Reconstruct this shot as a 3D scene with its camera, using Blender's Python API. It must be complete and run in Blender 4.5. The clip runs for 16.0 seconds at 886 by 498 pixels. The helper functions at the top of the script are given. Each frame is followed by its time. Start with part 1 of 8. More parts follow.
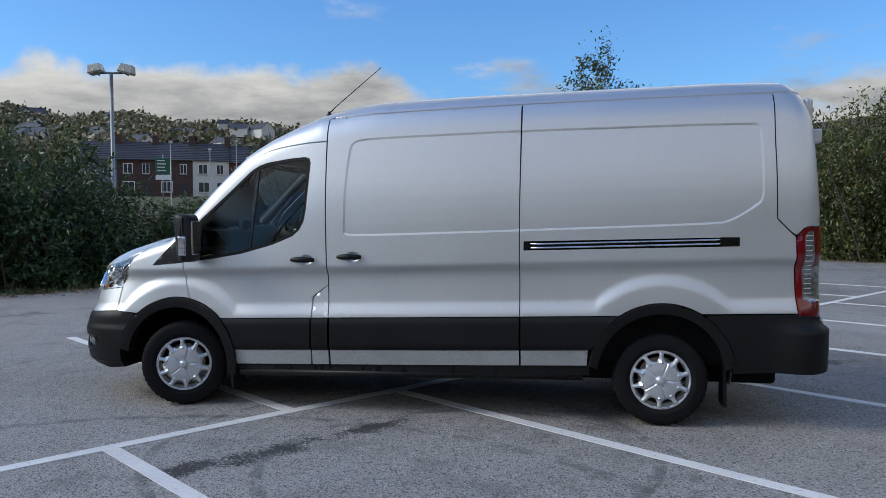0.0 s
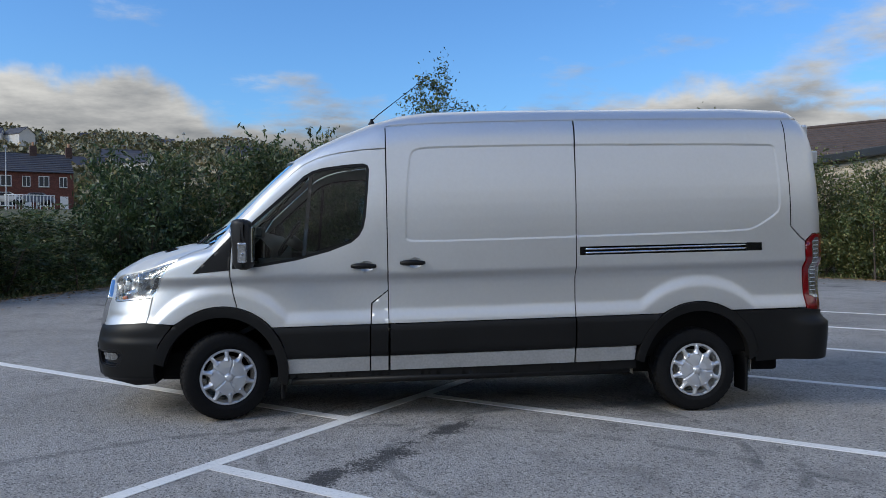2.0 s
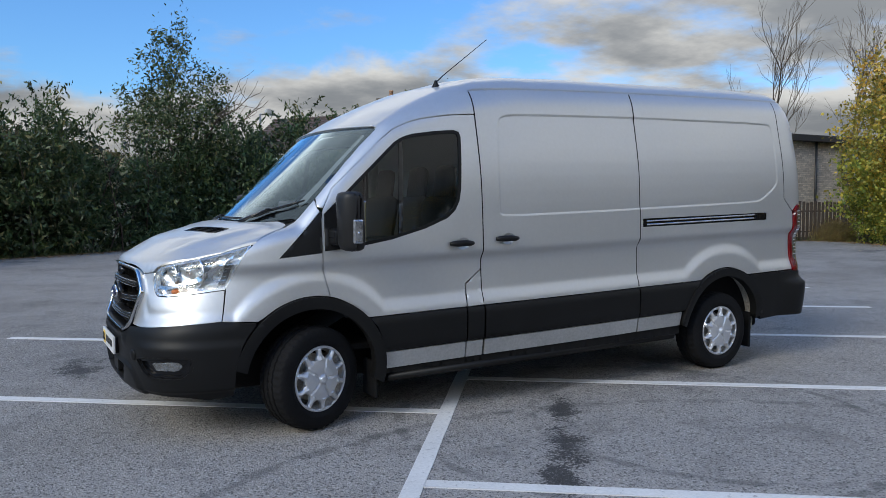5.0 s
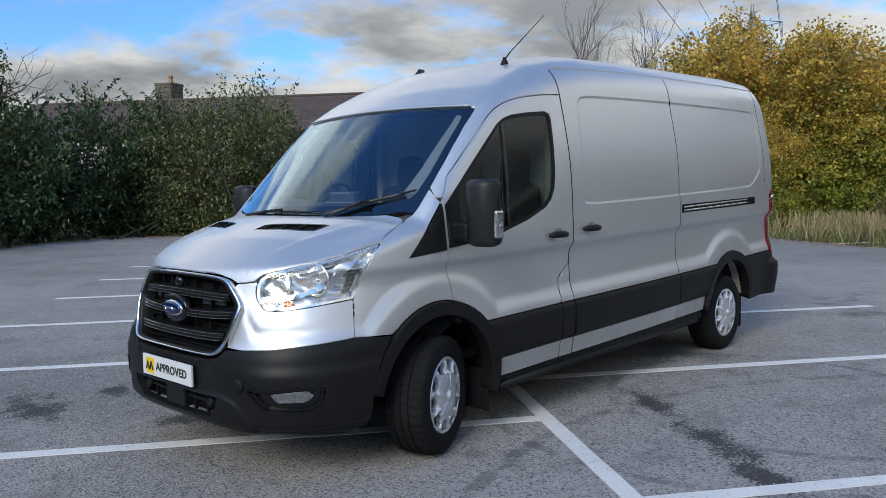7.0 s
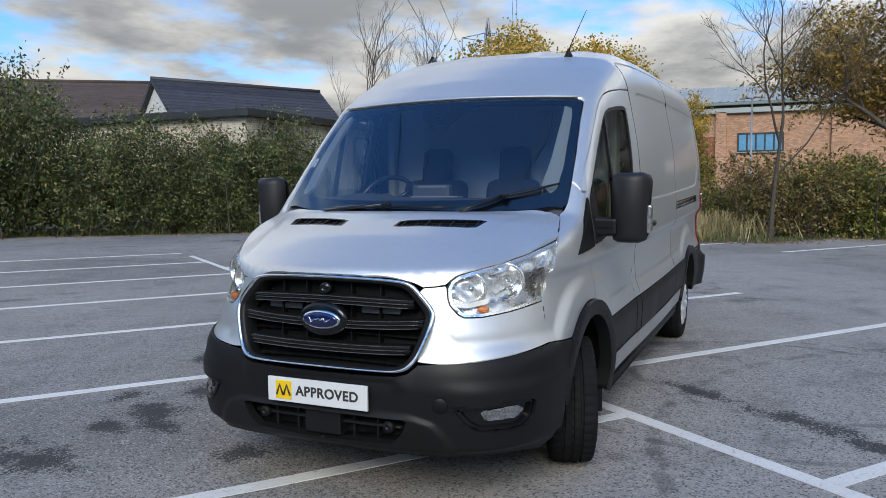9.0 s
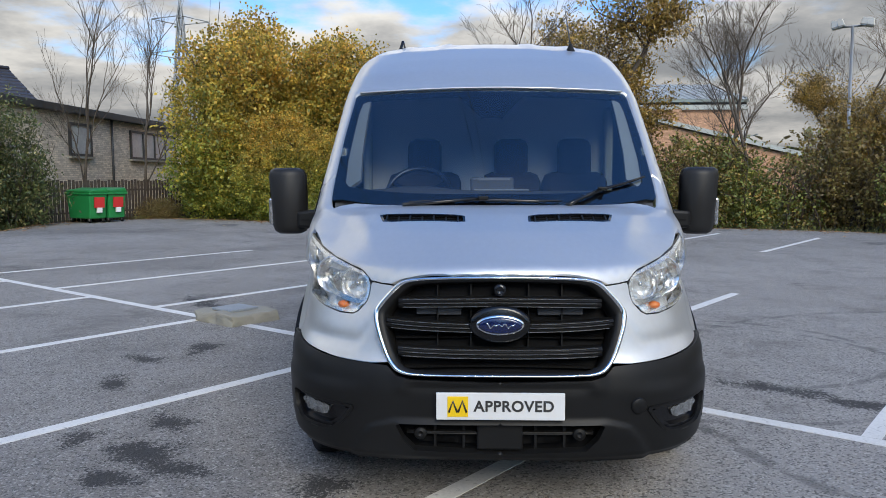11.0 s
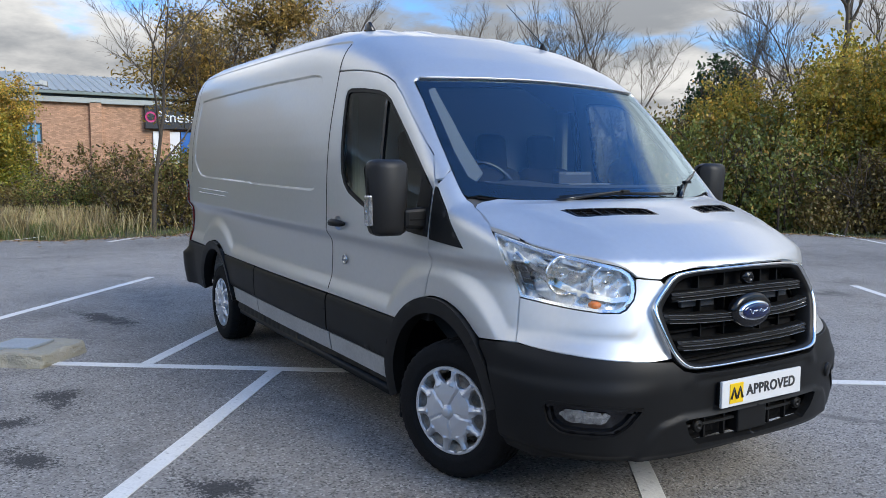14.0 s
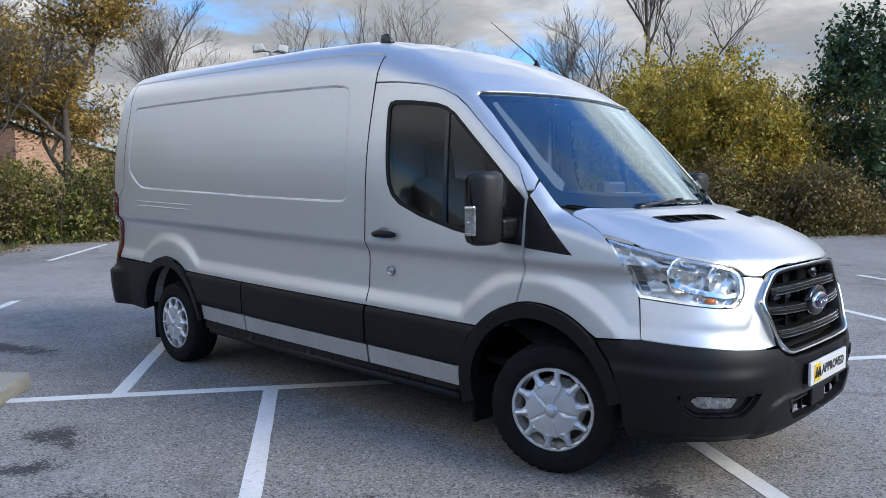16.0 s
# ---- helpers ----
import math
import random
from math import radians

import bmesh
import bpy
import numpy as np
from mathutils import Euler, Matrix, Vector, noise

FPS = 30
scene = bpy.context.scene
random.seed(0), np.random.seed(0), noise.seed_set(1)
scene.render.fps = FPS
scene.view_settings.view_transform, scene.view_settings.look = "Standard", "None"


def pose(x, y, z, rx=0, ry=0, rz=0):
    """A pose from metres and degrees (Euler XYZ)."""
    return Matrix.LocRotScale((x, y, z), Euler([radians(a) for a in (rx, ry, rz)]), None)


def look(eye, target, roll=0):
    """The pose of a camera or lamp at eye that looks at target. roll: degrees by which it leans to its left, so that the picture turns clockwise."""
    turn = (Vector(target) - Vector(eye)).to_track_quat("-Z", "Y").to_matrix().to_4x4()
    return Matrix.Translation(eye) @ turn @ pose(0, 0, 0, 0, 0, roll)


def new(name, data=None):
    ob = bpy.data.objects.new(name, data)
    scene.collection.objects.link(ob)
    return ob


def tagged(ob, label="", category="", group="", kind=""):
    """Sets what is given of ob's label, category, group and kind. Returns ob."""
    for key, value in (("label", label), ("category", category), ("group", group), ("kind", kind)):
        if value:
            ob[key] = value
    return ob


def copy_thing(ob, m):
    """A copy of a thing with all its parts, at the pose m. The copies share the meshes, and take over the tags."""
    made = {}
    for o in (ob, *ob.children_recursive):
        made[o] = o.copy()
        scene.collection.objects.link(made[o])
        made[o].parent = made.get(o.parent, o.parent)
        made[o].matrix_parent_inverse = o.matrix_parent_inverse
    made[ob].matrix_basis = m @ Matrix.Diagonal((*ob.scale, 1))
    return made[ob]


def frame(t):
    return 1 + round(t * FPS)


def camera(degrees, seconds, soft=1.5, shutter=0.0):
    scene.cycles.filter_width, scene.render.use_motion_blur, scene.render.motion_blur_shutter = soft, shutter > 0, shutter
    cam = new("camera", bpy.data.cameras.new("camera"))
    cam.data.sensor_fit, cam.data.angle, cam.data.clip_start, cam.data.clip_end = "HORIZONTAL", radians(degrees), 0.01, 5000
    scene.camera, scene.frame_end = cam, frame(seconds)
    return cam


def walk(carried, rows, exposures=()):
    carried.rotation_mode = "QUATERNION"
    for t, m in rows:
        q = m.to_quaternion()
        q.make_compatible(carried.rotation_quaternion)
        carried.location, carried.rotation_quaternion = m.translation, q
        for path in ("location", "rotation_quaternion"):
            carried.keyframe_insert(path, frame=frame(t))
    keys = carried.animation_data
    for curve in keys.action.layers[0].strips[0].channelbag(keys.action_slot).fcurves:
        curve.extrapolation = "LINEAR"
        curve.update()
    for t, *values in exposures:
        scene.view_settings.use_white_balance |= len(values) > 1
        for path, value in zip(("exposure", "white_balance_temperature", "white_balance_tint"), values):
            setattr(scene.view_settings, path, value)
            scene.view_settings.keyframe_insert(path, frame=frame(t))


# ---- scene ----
# camera and its walk: x runs along the parked van towards its rear, y across it, z up
cam = camera(59.13, 16.0, soft=.8)
PATH = [  # seconds, x, y, z, pitch, roll, yaw
    (0.0, 3.167, -6.707, 1.516, -2.49, 0.10, 9.84),
    (0.5, 2.660, -6.836, 1.501, -2.22, 0.03, 6.05),
    (1.0, 2.136, -6.942, 1.482, -1.95, -0.08, 2.18),
    (1.5, 1.610, -6.974, 1.463, -1.62, -0.13, -1.82),
    (2.0, 1.091, -6.999, 1.450, -1.37, -0.10, -5.83),
    (2.5, 0.618, -6.890, 1.445, -1.61, -0.05, -9.73),
    (3.0, 0.125, -6.830, 1.455, -1.98, 0.03, -13.41),
    (5.5, -2.081, -5.208, 1.472, -3.76, 0.38, -34.20),
    (6.0, -2.423, -4.776, 1.464, -3.87, 0.76, -38.44),
    (6.5, -2.787, -4.355, 1.474, -4.00, 1.04, -42.66),
    (7.0, -3.054, -3.893, 1.477, -4.36, 0.98, -46.98),
    (7.5, -3.367, -3.440, 1.465, -4.18, 1.15, -51.59),
    (8.0, -3.557, -2.943, 1.453, -4.21, 1.12, -56.20),
    (8.5, -3.789, -2.442, 1.459, -4.40, 0.77, -60.89),
    (11.0, -4.182, 0.132, 1.475, -5.24, 0.13, -88.16),
    (11.5, -4.062, 0.629, 1.467, -5.29, 0.14, -93.95),
    (12.0, -3.983, 1.136, 1.464, -5.21, 0.03, -99.77),
    (12.5, -3.808, 1.586, 1.460, -5.57, 0.19, -105.33),
    (13.0, -3.639, 2.066, 1.460, -5.59, 0.18, -110.88),
    (13.5, -3.398, 2.465, 1.451, -5.41, 0.20, -116.17),
    (14.0, -3.170, 2.885, 1.445, -5.26, 0.03, -121.28),
    (14.5, -2.965, 3.280, 1.465, -4.97, -0.18, -126.00),
    (15.0, -2.733, 3.596, 1.471, -4.80, -0.15, -130.08),
    (15.5, -2.561, 3.913, 1.476, -4.67, 0.11, -133.51),
    (16.0, -2.330, 4.116, 1.467, -4.74, 0.49, -136.41),
]
walk(cam, [(t, pose(x, y, z, 90 + p, r, w)) for t, x, y, z, p, r, w in PATH],
     exposures=[(0, 1.03, 6750, 7), (3, 1.05, 6750, 7), (7, 1.15, 6700, 6.5), (9, 1.23, 6900, 7), (11, 1.32, 7000, 8), (12.5, 1.44, 6950, 8), (14.5, 1.50, 6750, 8), (16, 1.58, 6750, 8)])

# ---- light ----
world = bpy.data.worlds.new("sky")
scene.world = world
world.use_nodes = True
nt = world.node_tree
SUN_FROM = Vector((-1.0, -.32, .68)).normalized()
sky = nt.nodes.new("ShaderNodeTexSky")
sky.sky_type, sky.sun_disc = "NISHITA", False
sky.sun_elevation = math.asin(SUN_FROM.z)
sky.sun_rotation = math.atan2(SUN_FROM.x, SUN_FROM.y)
sky.air_density, sky.dust_density, sky.ozone_density = 1.1, .8, 2.5
back = nt.nodes["Background"]
back.inputs[1].default_value = .140
# broken cloud, flattened towards the horizon
co = nt.nodes.new("ShaderNodeTexCoord")
split = nt.nodes.new("ShaderNodeSeparateXYZ")
nt.links.new(co.outputs["Generated"], split.inputs[0])


def calc(op, a, b, clamp=False):
    n = nt.nodes.new("ShaderNodeMath")
    n.operation, n.use_clamp = op, clamp
    for i, q in enumerate((a, b)):
        if isinstance(q, (int, float)):
            n.inputs[i].default_value = q
        else:
            nt.links.new(q, n.inputs[i])
    return n.outputs[0]


lift = calc("ADD", calc("ABSOLUTE", split.outputs[2], 0), .16)
flat = nt.nodes.new("ShaderNodeCombineXYZ")
nt.links.new(calc("DIVIDE", split.outputs[0], lift), flat.inputs[0])
nt.links.new(calc("DIVIDE", split.outputs[1], lift), flat.inputs[1])
flat.inputs[2].default_value = 3.7


def cloud_noise(scale, detail, shift):
    mp = nt.nodes.new("ShaderNodeMapping")
    mp.inputs["Location"].default_value = shift
    nt.links.new(flat.outputs[0], mp.inputs[0])
    n = nt.nodes.new("ShaderNodeTexNoise")
    n.inputs["Scale"].default_value, n.inputs["Detail"].default_value, n.inputs["Roughness"].default_value = scale, detail, .58
    nt.links.new(mp.outputs[0], n.inputs["Vector"])
    return n.outputs["Fac"]


def span(v, a, b, smooth=True):
    n = nt.nodes.new("ShaderNodeMapRange")
    n.interpolation_type = "SMOOTHSTEP" if smooth else "LINEAR"
    n.inputs[1].default_value, n.inputs[2].default_value = a, b
    nt.links.new(v, n.inputs[0])
    return n.outputs[0]


cover = cloud_noise(.95, 8, (4.2, 1.3, 0))
wisps = cloud_noise(1.7, 6, (1.0, 7.0, 2.0))
low_bank = calc("MULTIPLY", calc("SUBTRACT", .30, split.outputs[2], True), .42)
toward = calc("ADD", calc("MULTIPLY", split.outputs[0], .88), calc("MULTIPLY", split.outputs[1], .47))
eastward = calc("SUBTRACT", calc("MULTIPLY", span(toward, .70, 1.0), .15), calc("MULTIPLY", calc("MAXIMUM", calc("MULTIPLY", split.outputs[1], -1.0), 0), calc("SUBTRACT", calc("MULTIPLY", span(split.outputs[0], 0, .5), .04), .11)))
overhead = calc("MAXIMUM", split.outputs[2], 0)
# cloud added at middle height, out of view, to light flanks; open blue zenith
belt = calc("MULTIPLY", span(split.outputs[2], .22, .36), calc("SUBTRACT", 1.0, span(split.outputs[2], .40, .56)))
# extra unseen cloud high in the north to light the +y flank
high_north = calc("MULTIPLY", calc("MULTIPLY", span(split.outputs[1], .15, .6), .26), calc("MULTIPLY", span(split.outputs[2], .36, .46), calc("SUBTRACT", 1.0, span(split.outputs[2], .66, .84))))
height_cover = calc("SUBTRACT", calc("MULTIPLY", belt, calc("SUBTRACT", .32, calc("MULTIPLY", calc("MULTIPLY", span(split.outputs[1], .1, .6), calc("SUBTRACT", 1.0, span(split.outputs[2], .36, .46))), .12))), calc("MULTIPLY", span(split.outputs[2], .50, .80), .12))
# cloud thinned in the unseen west to dim the van front's reflections
westward = calc("MULTIPLY", span(calc("MULTIPLY", split.outputs[0], -1.0), .15, .75), -.20)
loose = span(calc("ADD", calc("ADD", calc("ADD", cover, calc("ADD", calc("ADD", height_cover, high_north), westward)), low_bank), calc("ADD", eastward, calc("MULTIPLY", wisps, .22))), .65, .80)
# a bank of cumulus with a billowed top lies along the horizon
billow = nt.nodes.new("ShaderNodeTexNoise")
billow.inputs["Scale"].default_value, billow.inputs["Detail"].default_value, billow.inputs["Roughness"].default_value = 3.2, 7, .55
nt.links.new(co.outputs["Generated"], billow.inputs["Vector"])
north_west = calc("ADD", calc("MULTIPLY", split.outputs[0], -.54), calc("MULTIPLY", split.outputs[1], .84))
rise = calc("ADD", calc("SUBTRACT", calc("MULTIPLY", billow.outputs["Fac"], .32), .03), calc("MULTIPLY", span(north_west, .93, .995), .035))
bank = span(calc("SUBTRACT", rise, split.outputs[2]), -.012, .016)
mask = calc("MAXIMUM", loose, bank)
shade = span(calc("ADD", cloud_noise(.9, 7, (4.35, 1.42, .05)), calc("MULTIPLY", wisps, .5)), .56, .92)
tone = nt.nodes.new("ShaderNodeMix")
tone.data_type = "RGBA"
tone.inputs[6].default_value, tone.inputs[7].default_value = (3.55, 3.55, 3.6, 1), (1.22, 1.31, 1.48, 1)
nt.links.new(shade, tone.inputs[0])
# cloud scaled up towards the zenith, above the view, for more fill light
lifted = nt.nodes.new("ShaderNodeVectorMath")
lifted.operation = "SCALE"
nt.links.new(tone.outputs[2], lifted.inputs[0])
beam = nt.nodes.new("ShaderNodeVectorMath")
beam.operation = "DOT_PRODUCT"
nt.links.new(co.outputs["Generated"], beam.inputs[0])
beam.inputs[1].default_value = SUN_FROM
# cloud glows round the veiled sun
glow = calc("MULTIPLY", calc("POWER", calc("MAXIMUM", beam.outputs["Value"], 0), 5), .25)
nt.links.new(calc("ADD", calc("ADD", calc("ADD", calc("MULTIPLY", overhead, 1.4), calc("MULTIPLY", belt, .6)), .49), glow), lifted.inputs["Scale"])
blend = nt.nodes.new("ShaderNodeMix")
blend.data_type = "RGBA"
nt.links.new(mask, blend.inputs[0])
deep = nt.nodes.new("ShaderNodeMix")
deep.data_type, deep.blend_type = "RGBA", "MULTIPLY"
deep.inputs[0].default_value = 1
nt.links.new(sky.outputs[0], deep.inputs[6])
deep.inputs[7].default_value = (.26, .435, .66, 1)
# blue scaled up high overhead, out of view, to add bluish fill
high = nt.nodes.new("ShaderNodeVectorMath")
high.operation = "SCALE"
nt.links.new(deep.outputs[2], high.inputs[0])
nt.links.new(calc("ADD", calc("MULTIPLY", span(split.outputs[2], .36, .62), .40), 1.0), high.inputs["Scale"])
nt.links.new(high.outputs[0], blend.inputs[6])
nt.links.new(lifted.outputs[0], blend.inputs[7])
nt.links.new(blend.outputs[2], back.inputs[0])
sun = new("sun", bpy.data.lights.new("sun", "SUN"))
sun.data.energy, sun.data.angle, sun.data.color = 1.02, radians(26), (1, .93, .82)
sun.matrix_world = look(tuple(SUN_FROM * 50), (0, 0, 0))

# ---- small mesh tools ----
def mesh_from(name, verts, faces, smooth=True):
    me = bpy.data.meshes.new(name)
    me.from_pydata([tuple(v) for v in verts], [], [tuple(f) for f in faces])
    if smooth:
        me.polygons.foreach_set("use_smooth", [True] * len(me.polygons))
    me.update()
    return me


def bm_mesh(name, bm, smooth=False):
    bmesh.ops.recalc_face_normals(bm, faces=bm.faces[:])
    me = bpy.data.meshes.new(name)
    bm.to_mesh(me)
    bm.free()
    if smooth:
        me.polygons.foreach_set("use_smooth", [True] * len(me.polygons))
    return me


def part(name, me, material, parent=None, label=""):
    """One mesh object under a thing or under a part."""
    if isinstance(me, bmesh.types.BMesh):
        me = bm_mesh(name, me)
    if not me.materials:
        for m in (material if isinstance(material, (list, tuple)) else [material]):
            me.materials.append(m)
    ob = new(name, me)
    ob.parent = parent
    return tagged(ob, label)


def thing(name, label, category, at=None, group="", kind=""):
    ob = new(name)
    ob.empty_display_size = 0.2
    if at is not None:
        ob.matrix_basis = at
    return tagged(ob, label, category, group, kind)


def add_box(bm, a, b, bevel=0.0, m=None):
    """A box between two corners, its edges rounded, turned by m."""
    made = bmesh.ops.create_cube(bm, size=1)["verts"]
    for v in made:
        v.co = Vector([(a[i] + b[i]) / 2 + v.co[i] * (b[i] - a[i]) for i in range(3)])
    if bevel:
        edges = list({e for v in made for e in v.link_edges})
        r = bmesh.ops.bevel(bm, geom=edges, offset=bevel, segments=2, affect="EDGES", profile=0.5)
        made = list({v for f in r["faces"] for v in f.verts} | {v for v in made if v.is_valid})
    if m is not None:
        bmesh.ops.transform(bm, matrix=m, verts=[v for v in made if v.is_valid])
    return made


def box_mesh(name, a, b, bevel=0.0, m=None):
    bm = bmesh.new()
    add_box(bm, a, b, bevel, m)
    return bm_mesh(name, bm)


def tube(points, radii, sides=8, caps=True):
    """Vertices and faces of a tube along points."""
    pts = [Vector(p) for p in points]
    if not hasattr(radii, "__len__"):
        radii = [radii] * len(pts)
    verts, faces = [], []
    for i, p in enumerate(pts):
        d = (pts[min(i + 1, len(pts) - 1)] - pts[max(i - 1, 0)]).normalized()
        a = d.orthogonal().normalized() if i == 0 else (a - d * a.dot(d)).normalized()
        b = d.cross(a)
        for k in range(sides):
            w = 2 * math.pi * k / sides
            verts.append(p + (a * math.cos(w) + b * math.sin(w)) * radii[i])
    for i in range(len(pts) - 1):
        for k in range(sides):
            n = (k + 1) % sides
            faces.append((i * sides + k, i * sides + n, (i + 1) * sides + n, (i + 1) * sides + k))
    if caps:
        faces.append(tuple(range(sides))[::-1])
        faces.append(tuple(range(len(verts) - sides, len(verts))))
    return verts, faces


def joined(pieces):
    verts, faces = [], []
    for v, f in pieces:
        n = len(verts)
        verts += list(v)
        faces += [tuple(i + n for i in q) for q in f]
    return verts, faces


def revolve(profile, segments=64, axis="y"):
    """Vertices and faces of a profile (radius, along the axis) turned round the y axis."""
    verts, faces = [], []
    n = len(profile)
    for i in range(segments):
        w = 2 * math.pi * i / segments
        for r, a in profile:
            verts.append((r * math.cos(w), a, r * math.sin(w)))
    for i in range(segments):
        j = (i + 1) % segments
        for k in range(n - 1):
            faces.append((i * n + k, i * n + k + 1, j * n + k + 1, j * n + k))
    return verts, faces


# ---- the van's shape: height over the road before its nose-down rake ----
RAKE = 0.028


def table(points, step=0.005, blur=0.0):
    """A smooth curve through (place, value) points."""
    p = np.array(points, float)
    xs = np.arange(p[0, 0], p[-1, 0] + step, step)
    ys = np.interp(xs, p[:, 0], p[:, 1])
    if blur:
        n = max(1, int(blur / step))
        k = np.hanning(2 * n + 3)[1:-1]
        k /= k.sum()
        ys = np.convolve(np.pad(ys, n, mode="edge"), k, mode="valid")
    return lambda x: np.interp(x, xs, ys)


def smooth_step(a, b, x):
    t = np.clip((x - a) / (b - a), 0, 1)
    return t * t * (3 - 2 * t)


SIDE = table([(0.15, .985), (.33, 1.0), (.6, 1.010), (.70, 1.011), (.78, 1.009), (.84, 1.0055), (.90, 1.0025), (.95, 1.001), (1.0, 1.0015), (1.035, 1.008), (1.085, 1.046), (1.3, 1.042),
              (1.4, 1.0405), (1.5, 1.036), (1.6, 1.028), (1.7, 1.0155), (1.8, .9985), (1.95, .969), (2.1, .938), (2.25, .905), (2.4, .868), (2.7, .78)], blur=0.014)
WIDTH = table([(-1.2, .935), (-.1, .945), (.5, .96), (1.1, .968), (1.6, .985), (2.3, 1.0), (3.8, 1.0), (4.9, .985)], blur=0.3)
LEAN = table([(-1.2, .085), (.0, .08), (.57, .058), (1.2, .0), (5, 0)], blur=0.25)
NOSE = table([(.1, -.90), (.26, -.965), (.34, -1.0), (.45, -1.02), (.62, -1.03), (.70, -1.015), (.75, -.995), (.85, -.99), (1.02, -.988),
              (1.12, -.978), (3, -.95)], blur=0.04)
POWER = table([(0, 3.5), (.7, 3.4), (1.05, 2.45), (3, 2.35)], blur=0.12)
TURN_IN = table([(0, -.1), (.7, -.08), (1.05, .1), (3, .1)], blur=0.12)
CENTRE = table([(-1.3, .50), (-1.02, 1.0), (-1.0, 1.085), (-.97, 1.125), (-.88, 1.168), (-.72, 1.235), (-.5, 1.295), (-.30, 1.335), (-.275, 1.35), (.0, 1.59),
                (.45, 1.985), (.47, 2.0), (.66, 2.11), (.87, 2.205), (1.1, 2.295), (1.35, 2.355), (1.6, 2.383), (2.2, 2.395), (4.2, 2.39),
                (4.6, 2.37), (4.76, 2.31), (5.2, 2.1)], blur=0.03)
BOW = table([(-1.3, .5), (-.5, .46), (-.2, .33), (0, .27), (.3, .2), (.6, .17), (1.2, .12), (1.7, .03), (2.2, 0), (5.2, 0)], blur=0.1)
TAIL = table([(.1, 4.82), (1.4, 4.82), (2.0, 4.79), (2.3, 4.75), (3, 4.66)], blur=0.05)
F_ARCH, R_ARCH = (.02, .36), (3.745, .27)


def ledge(x):
    front = F_ARCH[1] + np.sqrt(np.maximum(.62 ** 2 - (x - F_ARCH[0]) ** 2, 1e-4))
    rear = R_ARCH[1] + np.sqrt(np.maximum(.655 ** 2 - (x - R_ARCH[0]) ** 2, 1e-4))
    z = np.maximum(np.maximum(front, rear), .735)
    return z


def half_width(x, z):
    w = SIDE(z) * WIDTH(x) - LEAN(x) * smooth_step(1.0, 1.75, z)
    zl = ledge(x)
    return w + .026 * (1 - smooth_step(zl - .03, zl + .085, z)) * smooth_step(.2, .5, z)


def smax(a, b, k):
    h = np.maximum(k - np.abs(a - b), 0) / k
    return np.maximum(a, b) + h * h * k / 4


def hull(p):
    """How far p lies outside the van's skin; negative inside."""
    x, y, z = p[..., 0], np.abs(p[..., 1]), p[..., 2]
    w = half_width(x, z)
    xe, n = TURN_IN(z), POWER(z)
    a = xe - NOSE(z)
    r = (np.maximum(xe - x, 0) / a) ** n + (y / w) ** n
    fs = (np.maximum(r, 1e-9) ** (1 / n) - 1) * w
    bow, crown = BOW(x), np.interp(x, [-1, .4, 1.4, 5], [.04, .02, .07, .07])
    xc = x - bow * y * y
    zt = CENTRE(xc) - crown * y * y
    slope = (CENTRE(xc + .01) - CENTRE(xc - .01)) / .02
    ft = (z - zt) / np.sqrt(1 + slope ** 2)
    k = np.interp(x, [-1, -.2, .6, 1.4, 5], [.03, .07, .10, .22, .22])
    f = smax(ft, fs, k)
    return smax(f, x - TAIL(z), .16)


def meet(o, d, lo, hi):
    """Points where the rays o + t d leave the skin."""
    lo, hi = np.full(len(o), lo), np.full(len(o), hi)
    for _ in range(32):
        t = (lo + hi) / 2
        out = hull(o + d * t[:, None]) > 0
        hi, lo = np.where(out, t, hi), np.where(out, lo, t)
    return o + d * lo[:, None]


X0, X1, SPIN = .1, 4.4, .95


def wrap(u):
    """From a strip round nose, flank and tail (along, height) to the skin."""
    s, z = u[:, 0], u[:, 1]
    a = np.where(s < X0, (X0 - s) / SPIN, np.where(s > X1, (s - X1) / SPIN, 0))
    o = np.stack([np.clip(s, X0, X1), 0 * s, z], 1)
    d = np.stack([np.where(s < X0, -np.sin(a), np.sin(a)), np.cos(a), 0 * s], 1)
    return meet(o, d, 0, 1.8)


def over(u):
    """From the plan (x, y) up to the skin."""
    return meet(np.stack([u[:, 0], u[:, 1], np.full(len(u), .95)], 1), np.tile([0., 0, 1], (len(u), 1)), 0, 2)


ARC = 1.0


def round_x(u):
    """From (x, angle across the section) out to the skin."""
    a = u[:, 1] / ARC
    return meet(np.stack([u[:, 0], 0 * a, 0 * a + 1.2], 1), np.stack([0 * a, np.cos(a), np.sin(a)], 1), 0, 1.8)


def to_wrap(p):
    if p[0] < X0:
        s = X0 - SPIN * math.atan2(X0 - p[0], p[1])
    elif p[0] > X1:
        s = X1 + SPIN * math.atan2(p[0] - X1, p[1])
    else:
        s = p[0]
    return (s, p[2])


def wx(x, z):
    """Strip place of the flank's point at (x, z)."""
    p = meet(np.array([[x, 0, z]]), np.array([[0., 1, 0]]), 0, 1.8)[0]
    return to_wrap(p)


def wy(y, z):
    """Strip place of the front's point at (y, z)."""
    p = meet(np.array([[0., y, z]]), np.array([[-1., 0, 0]]), 0, 1.6)[0]
    return to_wrap(p)


def rx_side(x, z):
    p = meet(np.array([[x, 0, z]]), np.array([[0., 1, 0]]), 0, 1.8)[0]
    return (x, ARC * math.atan2(p[2] - 1.2, p[1]))


